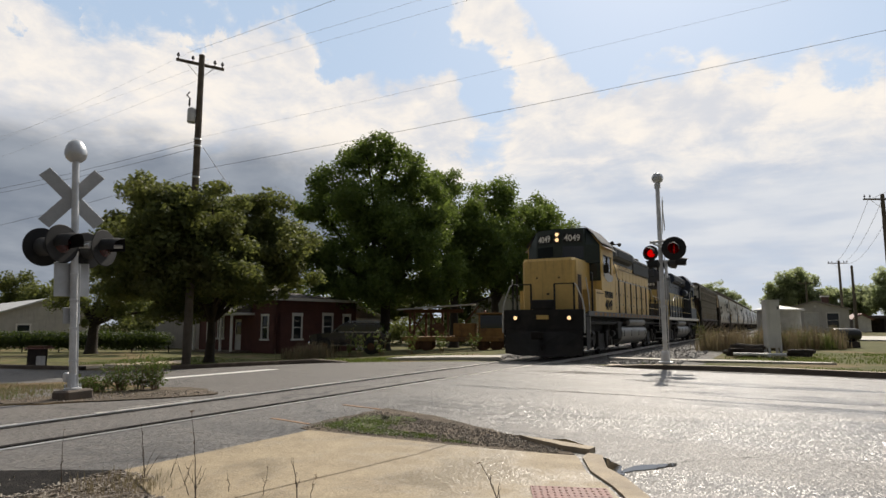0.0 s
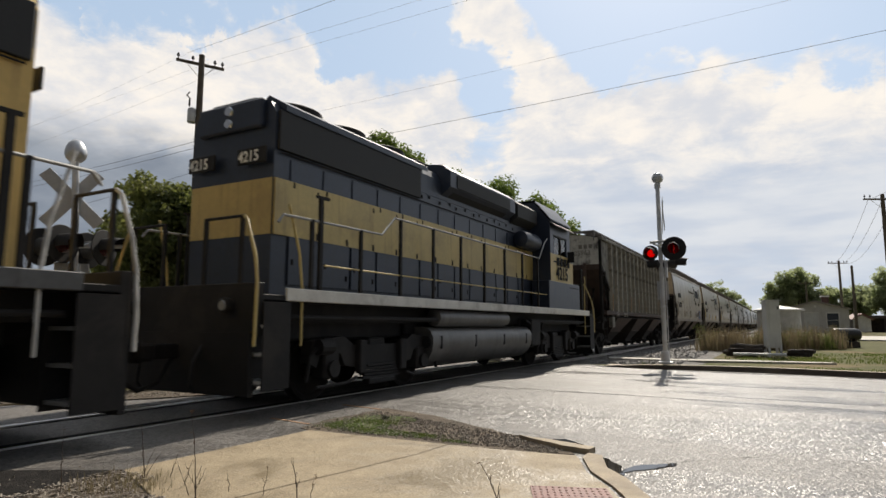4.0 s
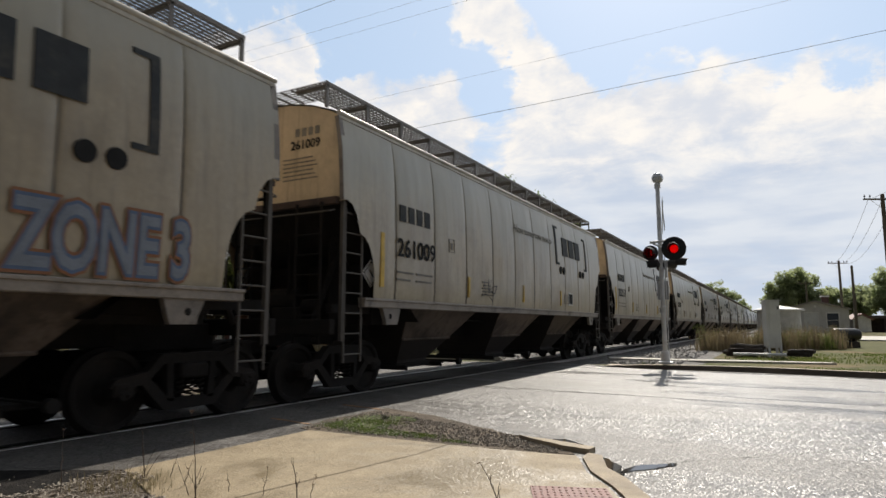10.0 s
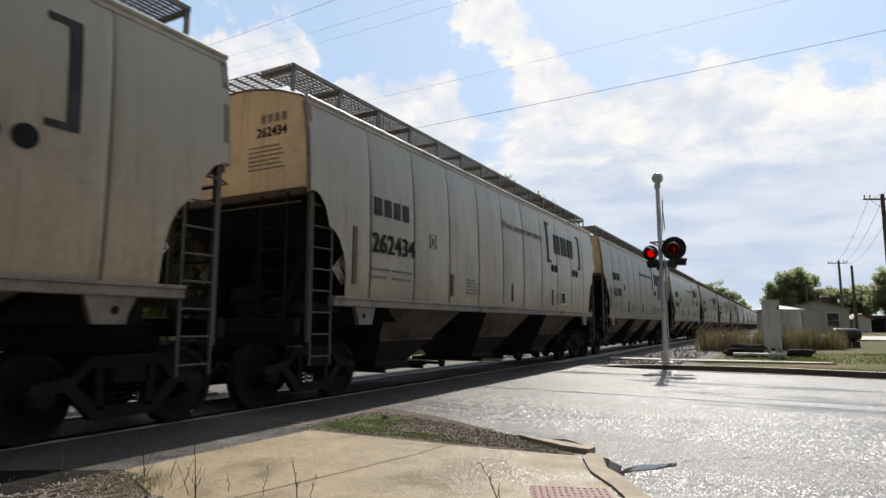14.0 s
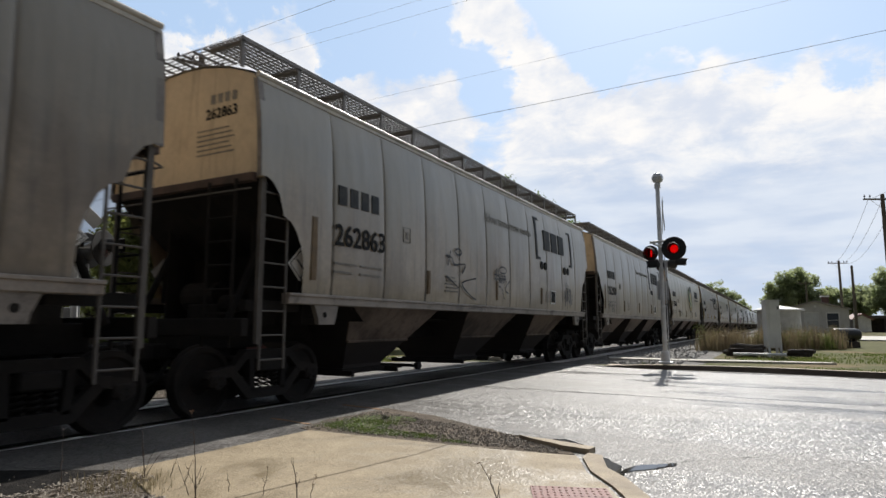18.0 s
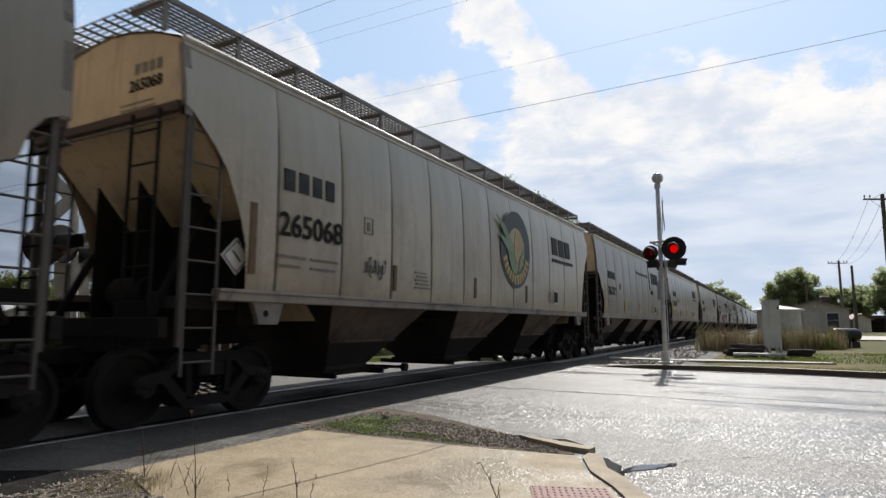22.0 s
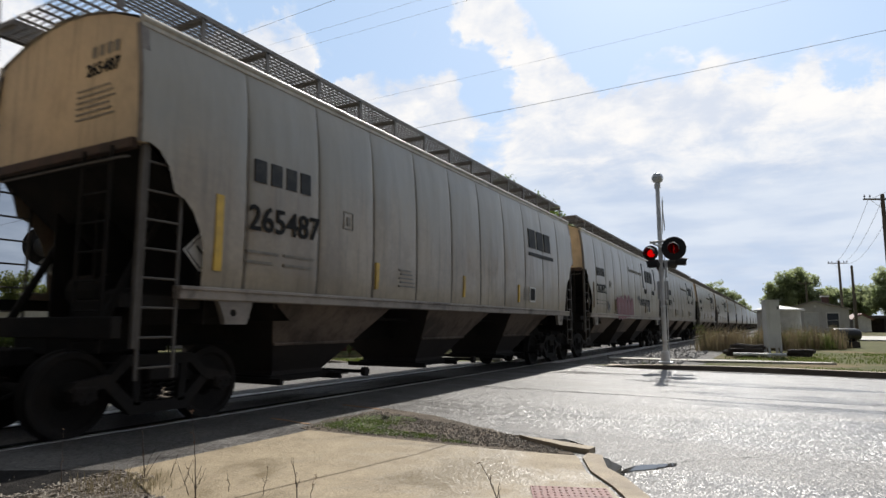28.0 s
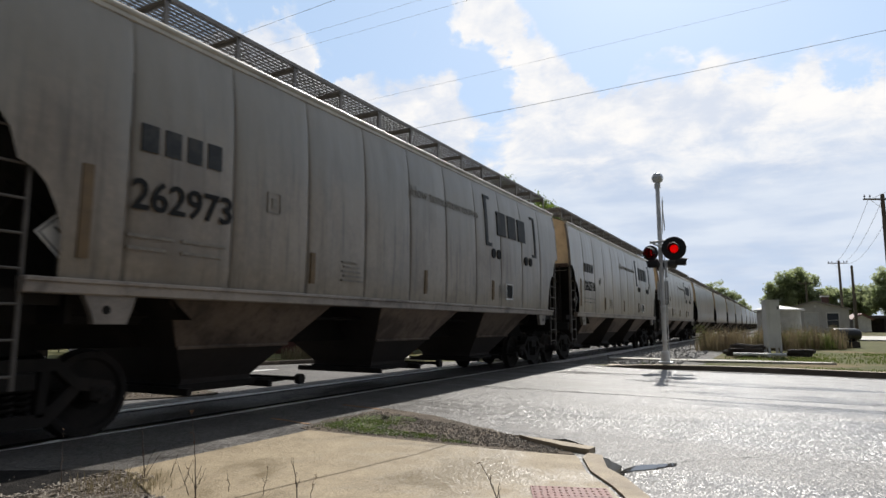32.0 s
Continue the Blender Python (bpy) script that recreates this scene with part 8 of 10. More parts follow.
def utility_pole(x, y, h, arm_dir, label, r=0.16, arm=2.4, transformer=False, name="utility_pole"):
    z = zg(x, y) - 0.1
    p = thing(name, label, "utility pole", "utility poles", at=pose(x, y, z))
    part("shaft", M().cyl((0, 0, 0), (0, 0, h), r, r * 0.66, n=14), WOOD_POLE, p, "", True)
    if arm:
        d = Vector((math.cos(arm_dir), math.sin(arm_dir), 0))
        n = Vector((-d.y, d.x, 0)) * (r + 0.03)
        a = M().box(-arm / 2, arm / 2, -0.05, 0.05, -0.06, 0.06, 0.01).moved(Matrix.Translation(n + Vector((0, 0, h - 0.35))) @ Matrix.Rotation(arm_dir, 4, "Z"))
        part("cross_arm", a, WOOD_POLE, p)
        for s in (-1, 1):
            q = n + d * s * arm * 0.3
            part("arm_brace", M().tube([q + Vector((0, 0, h - 0.38)), n + Vector((0, 0, h - 1.0))], 0.018, 5), GALV, p)
        for e in (-0.46, -0.16 if transformer else -0.3, 0.3, 0.46):
            part("insulator", shared("insulator", insulator, BLACK, True), BLACK, p).location = n + d * e * arm + Vector((0, 0, h - 0.29))
    if transformer:
        t = part("transformer", M().lathe([(0.05, 0), (0.18, 0.02), (0.20, 0.06), (0.20, 0.60), (0.18, 0.64), (0.05, 0.72)], (-0.24, -0.17, h - 3.15), n=20), GALV, p, "grey transformer can", True)
        part("bushing", M().lathe([(0.03, 0.74), (0.05, 0.84), (0.03, 0.95), (0.045, 1.02), (0.02, 1.1)], (-0.32, -0.27, h - 3.15), n=10), BLACK, p)
        part("cutout", M().tube([(-0.3, -0.25, h - 2.05), (-0.42, -0.35, h - 1.9), (-0.3, -0.3, h - 1.75)], 0.03, 6), BLACK, p)
        part("hanger", M().box(-0.2, 0, -0.2, 0, h - 2.9, h - 2.8), GALV, p)
        for z2 in (h - 3.9, h - 4.2, h - 5.6):
            part("wire_clamp", M().lathe([(0.16, -0.04), (0.18, 0), (0.16, 0.04)], (0, 0, z2), n=12), GALV, p)
    return p


def wire(pts, sag, r=0.012, name="overhead_wire", label="thin dark overhead wire"):
    m = M()
    for p, q in zip(pts, pts[1:]):
        p, q = Vector(p), Vector(q)
        m.tube([p.lerp(q, k / 14) - Vector((0, 0, 4 * sag * (k / 14) * (1 - k / 14))) for k in range(15)], r, 5)
    return tagged(new(name, m.mesh(name, WIRE if r > 0.004 else WIRE_PALE)), label if r > 0.004 else "thin bright overhead wire", "wire", "overhead wires")


PX, PY = -22.0, 17.55
TOP = 13.35
utility_pole(PX, PY, TOP + 0.5, radians(62), "tall weathered wooden utility pole with transformer", 0.19, 2.05, True)


def build_wires():
    # lines that hang from the big pole: eastward over the road, then westward, then its guy
    wire([(-21.91, 17.62, 7.95), (5.09, 25.64, 11.68)], 0.12, 0.0085)
    wire([(-21.89, 17.63, 9.43), (2.22, 19.49, 10.64)], 0.1, 0.0035)
    wire([(-22.59, 17.24, 13.33), (-7.77, 11.70, 9.68)], 0.03, 0.005)
    wire([(-21.55, 17.82, 12.96), (-5.83, 12.77, 9.61)], 0.03, 0.0035)
    wire([(-21.09, 18.07, 12.58), (-5.34, 13.04, 9.39)], 0.03, 0.0035)
    wire([(-21.99, 17.57, 7.89), (-40.02, 16.78, 6.39)], 0.15, 0.009)
    wire([(-22.05, 17.54, 9.25), (-40.21, 16.68, 8.57)], 0.15, 0.009)
    wire([(-22.08, 17.52, 8.94), (-39.01, 16.20, 8.13)], 0.15, 0.009)
    wire([(-22.63, 17.22, 13.27), (-47.54, 19.49, 12.60)], 0.1, 0.0035)
    wire([(-21.64, 17.77, 12.90), (-47.58, 19.47, 13.11)], 0.1, 0.0035)
    wire([(-21.13, 18.04, 12.53), (-47.45, 19.54, 11.62)], 0.1, 0.0035)
    wire([(-21.78, 17.69, 8.94), (-18.82, 17.04, 6.28)], 0.02, 0.012, "guy_wire", "slack guy wire from the pole")


build_wires()
utility_pole(8.15, 106.9, 10.6, radians(25), "wooden utility pole beyond the house", 0.22, 2.9)
utility_pole(8.15, 89.8, 8.4, 0, "bare wooden pole beside the house", 0.2, 0)
utility_pole(7.3, 55.2, 10.9, radians(30), "wooden utility pole beside the road", 0.2, 2.6)
utility_pole(4.5, 128.0, 9.0, radians(25), "distant wooden utility pole", 0.2, 3.0)
for k in range(3):
    wire([(7.3 + 0.9 * (k - 1), 55.2, 10.6), (8.15 + 1.1 * (k - 1), 106.9, 10.2)], 1.2, 0.014)
    wire([(7.3 + 0.9 * (k - 1), 55.2, 10.6), (14 + 0.9 * (k - 1), 10, 11)], 0.8, 0.012)


# ---------------------------------------------------------------- trees and plants
def leaves(m, c, r, n, size, q, squash=0.85, droop=0.3):
    """n bent leaf sprays about the outer part of a clump."""
    for _ in range(n):
        d = Vector((q.gauss(0, 1), q.gauss(0, 1), q.gauss(0, 1) * squash)).normalized()
        p = Vector(c) + Vector((d.x, d.y, d.z * squash)) * r * (q.random() ** 0.45) * q.uniform(0.85, 1.12)
        a = Vector((q.gauss(0, 1), q.gauss(0, 1), q.gauss(0, 0.6) - droop)).normalized()
        b = a.cross(d + Vector((0.01, 0.02, 0.03))).normalized()
        s = size * q.uniform(0.6, 1.35)
        u, w = a * s, b * s * 0.6
        k = len(m.v)
        m.v += [tuple(p - u * 0.5), tuple(p + w * 0.5 + d * s * 0.12), tuple(p + u * 0.6), tuple(p - w * 0.5 + d * s * 0.12)]
        m.f += [(k, k + 1, k + 2), (k, k + 2, k + 3)]


def plain_mesh(name, m, material):
    me = bpy.data.meshes.new(name)
    me.from_pydata(m.v, [], m.f)
    me.materials.append(material)
    return me


def tree(x, y, h, trunk_h, crown, seed, label, leaf_mat, size=0.16, density=1.0, trunk_r=0.25, name="tree", base=None):
    """crown: clump centres (dx, dy, z, radius) above the ground."""
    q = random.Random(seed)
    z = zg(x, y) - 0.05 if base is None else base
    t = thing(name, label, "tree", "trees", at=pose(x, y, z))
    tr = M().tube([(0, 0, -0.2), (0.02, 0, 0.25), (0.05, 0.03, trunk_h * 0.5), (0.0, 0.08, trunk_h), (0.05, 0.0, h * 0.62)], [trunk_r * 1.5, trunk_r, trunk_r * 0.85, trunk_r * 0.75, trunk_r * 0.25], 10)
    part("trunk", tr, BARK, t, "", True)
    m = M()
    for dx, dy, cz, r in crown:
        lim = M().tube([(0.02, 0.05, trunk_h * 0.85), (dx * 0.35, dy * 0.35, trunk_h + (cz - trunk_h) * 0.45), (dx * 0.8, dy * 0.8, cz - r * 0.1), (dx, dy, cz + r * 0.4)], [trunk_r * 0.5, trunk_r * 0.33, trunk_r * 0.16, 0.02], 7)
        part("limb", lim, BARK, t, "", True)
        sub = max(6, int(9 * r))
        for _ in range(sub):
            d = Vector((q.gauss(0, 1), q.gauss(0, 1), q.gauss(0, 0.8))).normalized() * r * q.uniform(0.45, 0.95)
            rr = r * q.uniform(0.32, 0.55)
            leaves(m, (dx + d.x, dy + d.y, cz + d.z), rr, int(density * 30 * (rr / size) ** 1.3), size, q)
    part("crown", plain_mesh("crown", m, leaf_mat), leaf_mat, t, "leafy crown")
    return t


def build_trees():
    tree(-24.45, 20.8, 9.6, 2.3, [(-3.85, -2.12, 4.3, 1.6), (-3.24, -1.78, 6.1, 1.8), (-2.54, -1.40, 8.1, 1.5), (-1.66, -0.92, 6.3, 1.9), (-0.35, -0.19, 5.9, 2.0), (0.26, 0.14, 7.7, 1.2), (1.14, 0.63, 6.7, 1.8), (2.28, 1.25, 7.3, 1.4), (3.15, 1.74, 5.7, 1.7), (3.55, 1.95, 4.3, 1.2), (2.10, 1.16, 4.3, 1.7), (0.18, 0.10, 4.0, 1.7), (-1.93, -1.06, 4.0, 1.7),
                                    (1.4, -4.2, 6.3, 1.6), (2.4, -3.8, 5.9, 1.6), (0.6, -4.2, 4.6, 1.6), (2.2, -3.6, 4.3, 1.6), (3.3, -3.0, 6.6, 1.4), (3.9, -2.4, 4.6, 1.4), (-0.6, -3.6, 5.6, 1.5), (-0.9, -3.2, 3.9, 1.4), (1.2, -3.8, 7.3, 1.1), (0.6, -2.2, 3.4, 1.5), (3.0, -1.6, 3.5, 1.3)], 1, "dark green maple tree with a low spreading crown", LEAF_MAPLE, 0.20, 2.0, 0.24)
    tree(-25.5, 37.4, 17.0, 4.0, [(-4.91, -2.70, 9.9, 1.6), (-4.56, -2.51, 7.0, 1.9), (-3.24, -1.78, 12.1, 2.1), (-1.49, -0.82, 14.3, 1.9), (-0.44, -0.24, 15.2, 1.5), (0.88, 0.48, 13.5, 2.1), (2.28, 1.25, 12.1, 1.9), (3.15, 1.74, 9.5, 2.3), (-2.19, -1.21, 9.0, 2.7), (0.44, 0.24, 9.5, 2.9), (-3.68, -2.02, 4.6, 2.1), (-1.05, -0.58, 5.2, 2.5), (1.75, 0.96, 5.8, 2.5), (3.50, 1.93, 5.4, 2.1), (1.7, -2.5, 8.5, 2.4), (-0.5, -3.0, 11.0, 2.0), (1.0, -2.6, 5.0, 2.2), (3.4, -1.0, 7.2, 2.0), (-2.4, -3.2, 6.4, 2.0)], 2, "tall dense green shade tree", LEAF_BIG, 0.24, 1.25, 0.45)
    tree(-23.5, 44.5, 16.0, 4.0, [(-1.0, 0, 13.8, 1.8), (0.5, 0.3, 11.4, 2.4), (1.8, 1.0, 8.4, 2.8), (-1.4, -0.5, 8.6, 2.8), (0.4, 0, 5.8, 2.6)], 3, "tall green shade tree beside the yard", LEAF_BIG, 0.25, 1.2, 0.4)
    tree(-21.6, 48.5, 15.0, 4.0, [(0, 0, 12.8, 2.3), (1.8, 1.0, 10.6, 2.4), (-1.6, -0.8, 10.2, 2.2), (0.6, 0, 7.6, 3.0), (2.2, 1.2, 6.2, 2.4)], 4, "tall green shade tree near the track", LEAF_BIG, 0.26, 1.2, 0.4)
    tree(-19.2, 53.5, 14.4, 4.0, [(0.0, 0, 12.0, 2.0), (1.3, 0.8, 9.6, 2.3), (-1.4, -0.8, 9.4, 2.2), (0.3, 0.2, 6.6, 2.8), (1.4, 0.8, 4.6, 2.0)], 5, "green shade tree beside the track", LEAF_BIG, 0.27, 1.2, 0.38)
    tree(-39.3, 24.0, 5.4, 2.2, [(-1.8, -1.0, 4.0, 1.3), (0.6, 0.2, 4.4, 1.3), (2.2, 1.2, 3.9, 1.4), (3.6, 2.0, 2.8, 1.1), (-0.4, -0.2, 3.0, 1.4), (1.4, 0.8, 2.7, 1.2)], 6, "small sparse yard tree", LEAF_MAPLE, 0.17, 1.1, 0.36)
    tree(-87.3, 43.3, 10.0, 3.0, [(0, 0, 6.6, 2.4), (1.5, 0.8, 4.6, 2.4), (-1.5, -0.8, 4.4, 2.2), (0, 0, 3.0, 2.4)], 7, "distant round dark tree", LEAF_MAPLE, 0.4, 1.1, 0.3)
    tree(-13.1, 152.6, 12.0, 4.0, [(0, 0, 9.3, 2.4), (3.0, 1.6, 7.6, 2.4), (-3.0, -1.6, 7.0, 2.6), (4.8, 2.6, 5.2, 2.4), (0.5, 0, 5.6, 3.0)], 8, "distant tree behind the train", LEAF_HAZED, 0.5, 0.9, 0.3)
    tree(-36.0, 52.0, 10.0, 3.0, [(-2.5, -1.2, 4.5, 2.6), (0, 0, 6.5, 2.6), (2.5, 1.2, 4.6, 2.6), (0.5, 0, 3.0, 2.4)], 9, "dark green tree behind the brick house", LEAF_MAPLE, 0.34, 1.0, 0.3)
    tree(-28.5, 55.0, 10.0, 3.0, [(-2.5, -1.2, 4.5, 2.6), (0, 0, 6.5, 2.6), (2.5, 1.2, 4.6, 2.6), (0.5, 0, 3.0, 2.4)], 10, "dark green tree behind the yard", LEAF_MAPLE, 0.34, 1.0, 0.3)
    for i, (x, y, h) in enumerate(((-62.0, 45.0, 8.0), (-56.0, 46.5, 7.0), (-74.0, 40.0, 7.0), (-50.0, 50.0, 9.0), (-68, 49, 8.5))):
        tree(x, y, h, 2.0, [(-2.2, -1.2, h * 0.5, 2.2), (0, 0, h * 0.72, 2.3), (2.2, 1.2, h * 0.5, 2.2), (0.4, 0, h * 0.3, 2.2), (-1.5, -0.8, h * 0.25, 1.8), (2, 1, h * 0.25, 1.8)], 60 + i, "dark green tree beyond the hedge", LEAF_MAPLE, 0.36, 0.9, 0.25)
    q = random.Random(31)
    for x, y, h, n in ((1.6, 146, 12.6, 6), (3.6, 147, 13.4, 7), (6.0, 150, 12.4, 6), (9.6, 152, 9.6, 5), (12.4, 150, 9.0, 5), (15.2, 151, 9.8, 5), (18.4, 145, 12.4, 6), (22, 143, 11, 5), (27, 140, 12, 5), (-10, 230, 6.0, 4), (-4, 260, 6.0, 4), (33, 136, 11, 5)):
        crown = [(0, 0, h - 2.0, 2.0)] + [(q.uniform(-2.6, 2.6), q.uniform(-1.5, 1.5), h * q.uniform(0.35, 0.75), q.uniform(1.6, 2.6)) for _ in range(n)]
        tree(x, y, h, 3.0, crown, int(h * 10 + x), "distant green tree in the tree line", LEAF_HAZED, 0.5, 0.75, 0.25)


build_trees()


def bush(x, y, spread, h, n, seed, label, material, name="bush", size=0.10, stems=8, kind="", base=None, category="bush"):
    """A loose shrub or tall weed: thin stems with small leaves."""
    q = random.Random(seed)
    z = zg(x, y) - 0.03 if base is None else base
    t = thing(name, label, category, "roadside weeds", at=pose(x, y, z))
    st, lf = M(), M()
    for _ in range(stems):
        a, l = q.uniform(0, 6.28), q.uniform(0.6, 1.05) * h
        dx, dy = math.cos(a) * spread * q.uniform(0.2, 1), math.sin(a) * spread * q.uniform(0.2, 1)
        pts = [(dx * 0.2, dy * 0.2, 0), (dx * 0.6, dy * 0.6, l * 0.55), (dx, dy, l)]
        st.tube(pts, [0.008, 0.006, 0.003], 4)
        for k in range(max(3, n // stems)):
            f = q.uniform(0.2, 1.0)
            leaves(lf, (dx * f + q.gauss(0, 0.06), dy * f + q.gauss(0, 0.06), l * f), 0.09, 2, size, q)
    part("weed_growth", st, STEM, t)["kind"] = "stuff"
    part("foliage", plain_mesh("foliage", lf, material), material, t)["kind"] = "stuff"
    return t


def blades(name, spots, label, material, seed, h=0.9, w=0.02, plume=None):
    """Standing grass: many bent blades, one object."""
    q = random.Random(seed)
    m = M()
    for x, y, rx, ry, n, hh in spots:
        for _ in range(n):
            a, b = x + q.gauss(0, rx), y + q.gauss(0, ry)
            z, l = zg(a, b) - 0.05, hh * q.uniform(0.35, 1.1)
            d = q.uniform(0, 6.28)
            bx, by = math.cos(d) * l * q.uniform(0.05, 0.35), math.sin(d) * l * q.uniform(0.05, 0.35)
            nx, ny = -math.sin(d) * w, math.cos(d) * w
            k = len(m.v)
            m.v += [(a - nx, b - ny, z), (a + nx, b + ny, z), (a + bx * 0.4 + nx * 0.8, b + by * 0.4 + ny * 0.8, z + l * 0.6), (a + bx * 0.4 - nx * 0.8, b + by * 0.4 - ny * 0.8, z + l * 0.6), (a + bx, b + by, z + l)]
            m.f += [(k, k + 1, k + 2, k + 3), (k + 3, k + 2, k + 4)]
    return tagged(new(name, plain_mesh(name, m, material)), label, "grass", "", "stuff")


def build_plants():
    q = random.Random(9)
    spots, green = [], []
    for k in range(95):
        t = q.random()
        x, y = -3.2 + 5.9 * t + q.uniform(-0.3, 0.3), 31.6 + 5.4 * t + q.uniform(-0.8, 1.2)
        spots.append((x, y, q.uniform(0.14, 0.34), q.uniform(0.14, 0.34), q.randint(28, 70), q.uniform(0.7, 1.35)))
    for k in range(10):
        green.append((1.6 + q.uniform(-0.6, 0.7), 36.0 + q.uniform(-0.6, 0.6), 0.2, 0.2, 32, q.uniform(0.7, 1.15)))
    blades("dry_grass", spots, "tall dry tan grass behind the road", LEAF_DRY, 41, w=0.012)
    blades("green_grass_clump", green, "tall green grass among dry stalks", LEAF_WEED, 42, w=0.014)
    for i, (x, y, s, h) in enumerate(((-3.3, 31.6, 0.4, 1.3), (-2.4, 31.8, 0.5, 1.2), (0.2, 33.6, 0.5, 1.2), (1.6, 35.2, 0.6, 1.25), (-2.9, 32.0, 0.5, 1.0), (-1.9, 32.6, 0.6, 1.1), (0.9, 34.6, 0.6, 1.0), (2.2, 36.2, 0.6, 1.1), (-0.9, 33.6, 0.5, 0.9))):
        bush(x, y, s, h, 120, 90 + i, "tan and green weeds among dry grass", LEAF_DRY if i % 2 else LEAF_WEED, "weed", 0.06, 14)
    blades("reed_clump", [(-21.8, 25.4, 0.55, 0.4, 420, 0.95), (-22.9, 24.9, 0.3, 0.3, 160, 0.7)], "clump of tan ornamental reed grass", LEAF_DRY, 43, w=0.018)
    for i, (x, y, s, h) in enumerate(((-19.6, 26.4, 0.6, 1.5), (-18.6, 27.0, 0.7, 1.6), (-17.2, 27.6, 0.8, 1.7), (-15.8, 28.6, 0.6, 1.3), (-20.6, 26.8, 0.5, 1.7), (-14.6, 30.0, 0.6, 1.0))):
        bush(x, y, s, h, 60, 50 + i, "tall straggly weeds in the yard", LEAF_WEED, size=0.13, stems=9)
    for i, (x, y, s, h) in enumerate(((-10.45, 7.35, 0.36, 0.72), (-10.25, 7.5, 0.26, 0.6), (-10.75, 6.75, 0.32, 0.40), (-10.6, 7.05, 0.3, 0.5), (-10.95, 6.55, 0.26, 0.34))):
        bush(x, y, s, h, 340, 70 + i, "leafy green roadside weeds beside the signal", LEAF_WEED, "weed", 0.046, 13)
    q = random.Random(8)
    spots = []
    for _ in range(90):
        t = q.random()
        spots.append((-10.2 - 8 * t + q.uniform(-0.5, 0.5), 6.6 + 1.6 * t + q.uniform(-1.6, 0.4), 0.25, 0.2, 70, 0.12))
    blades("verge_grass", spots[::3], "short green grass on the verge", LEAF_GRASS, 44, w=0.006)
    blades("dry_verge_grass", spots, "short dry rust-brown grass on the verge", LEAF_DRY, 49, w=0.006)
    spots = [(q.uniform(-3.5, 9), q.uniform(18.2, 20.6), 0.3, 0.3, 50, 0.07) for _ in range(110)] + [(q.uniform(-1, 12), q.uniform(23.5, 31), 0.5, 0.5, 60, 0.09) for _ in range(150)]
    spots += [(q.uniform(-30, -12.5), q.uniform(17.6, 24), 0.5, 0.4, 55, 0.09) for _ in range(170)]
    blades("lawn_grass", spots, "short mown grass along the walkway", LEAF_GRASS, 45, w=0.012)
    spots = [(-4.5 + q.gauss(0, 0.25), 6.15 + q.gauss(0, 0.25), 0.12, 0.1, 22, 0.035) for _ in range(40)]
    blades("moss_grass", spots, "tiny green weeds in the gravel", LEAF_WEED, 46, w=0.006)
    # hedge
    hedge = thing("hedge", "long low dark green clipped hedge", "hedge", at=pose(0, 0, 0))
    m = M()
    for i in range(60):
        t = i / 59
        x, y = -48 + 11 * t, 21.6 + 6.0 * t
        leaves(m, (x, y, zg(x, y) + 0.75), 0.75, 260, 0.16, q, 0.9)
    part("foliage", plain_mesh("foliage", m, LEAF_HEDGE), LEAF_HEDGE, hedge)
    for i in range(5):
        x, y = -45.5 + 2.2 * i, 23.0 + 1.2 * i
        part("hedge_stem", M().tube([(x, y, zg(x, y) - 0.1), (x, y, zg(x, y) + 0.8)], 0.04, 6), BARK, hedge)
    # dead stalks at the pavement's edge: thin, crooked, forking
    q = random.Random(27)

    def stalk(x, y, h, lean, forks, heads, thick=0.0032):
        thick *= 1.35
        st = thing("dead_stalk", "dry brown weed stalk with bare twigs", "dry weed", "dead weed stalks", at=pose(x, y, zg(x, y) - 0.01))
        w, n = 0.0, 9
        pts = []
        for k in range(n + 1):
            w += q.uniform(-0.006, 0.006)
            pts.append((lean * h * (k / n) ** 1.3 * 0.88 + w, lean * h * (k / n) * 0.48 + w * 0.5, h * k / n))
        part("stalk", M().tube(pts, [thick * (1.15 - 0.85 * k / n) for k in range(n + 1)], 5), STEM_GREY, st)
        for f, side, l in forks:
            p = pts[int(f * n)]
            up = q.uniform(0.7, 1.0)
            c = [(p[0] + side * l * 0.88 * e, p[1] + side * l * 0.48 * e + q.uniform(-0.01, 0.01), p[2] + l * up * (e ** 0.8) * 1.4) for e in (0.0, 0.3, 0.6, 0.85, 1.0)]
            part("twig", M().tube(c, [thick * 0.7, thick * 0.6, thick * 0.5, thick * 0.4, thick * 0.25], 4), STEM_GREY, st)
        if heads:
            m = M()
            for _ in range(heads):
                p = pts[q.randint(n - 3, n)]
                leaves(m, (p[0] + q.uniform(-0.012, 0.012), p[1], p[2] + q.uniform(-0.02, 0.015)), 0.008, 3, 0.012, q)
            part("dry_leaves", plain_mesh("dry_leaves", m, STEM), STEM, st)["kind"] = "stuff"

    stalk(-4.54, 2.62, 0.46, -0.02, [(0.5, 0.2, 0.05)], 1, 0.0028)
    stalk(-4.46, 3.23, 0.44, -0.12, [(0.4, -0.25, 0.10), (0.12, 0.45, 0.17), (0.1, 0.7, 0.16), (0.8, -0.3, 0.03)], 0)
    stalk(-4.27, 3.31, 0.20, 0.35, [(0.4, 0.3, 0.06)], 0, 0.0022)
    stalk(-3.61, 3.02, 0.60, -0.10, [(0.2, 0.6, 0.12), (0.12, -0.5, 0.12), (0.3, 0.4, 0.08)], 10)
    stalk(-3.72, 3.05, 0.25, -0.4, [(0.5, 0.3, 0.06)], 2, 0.0022)
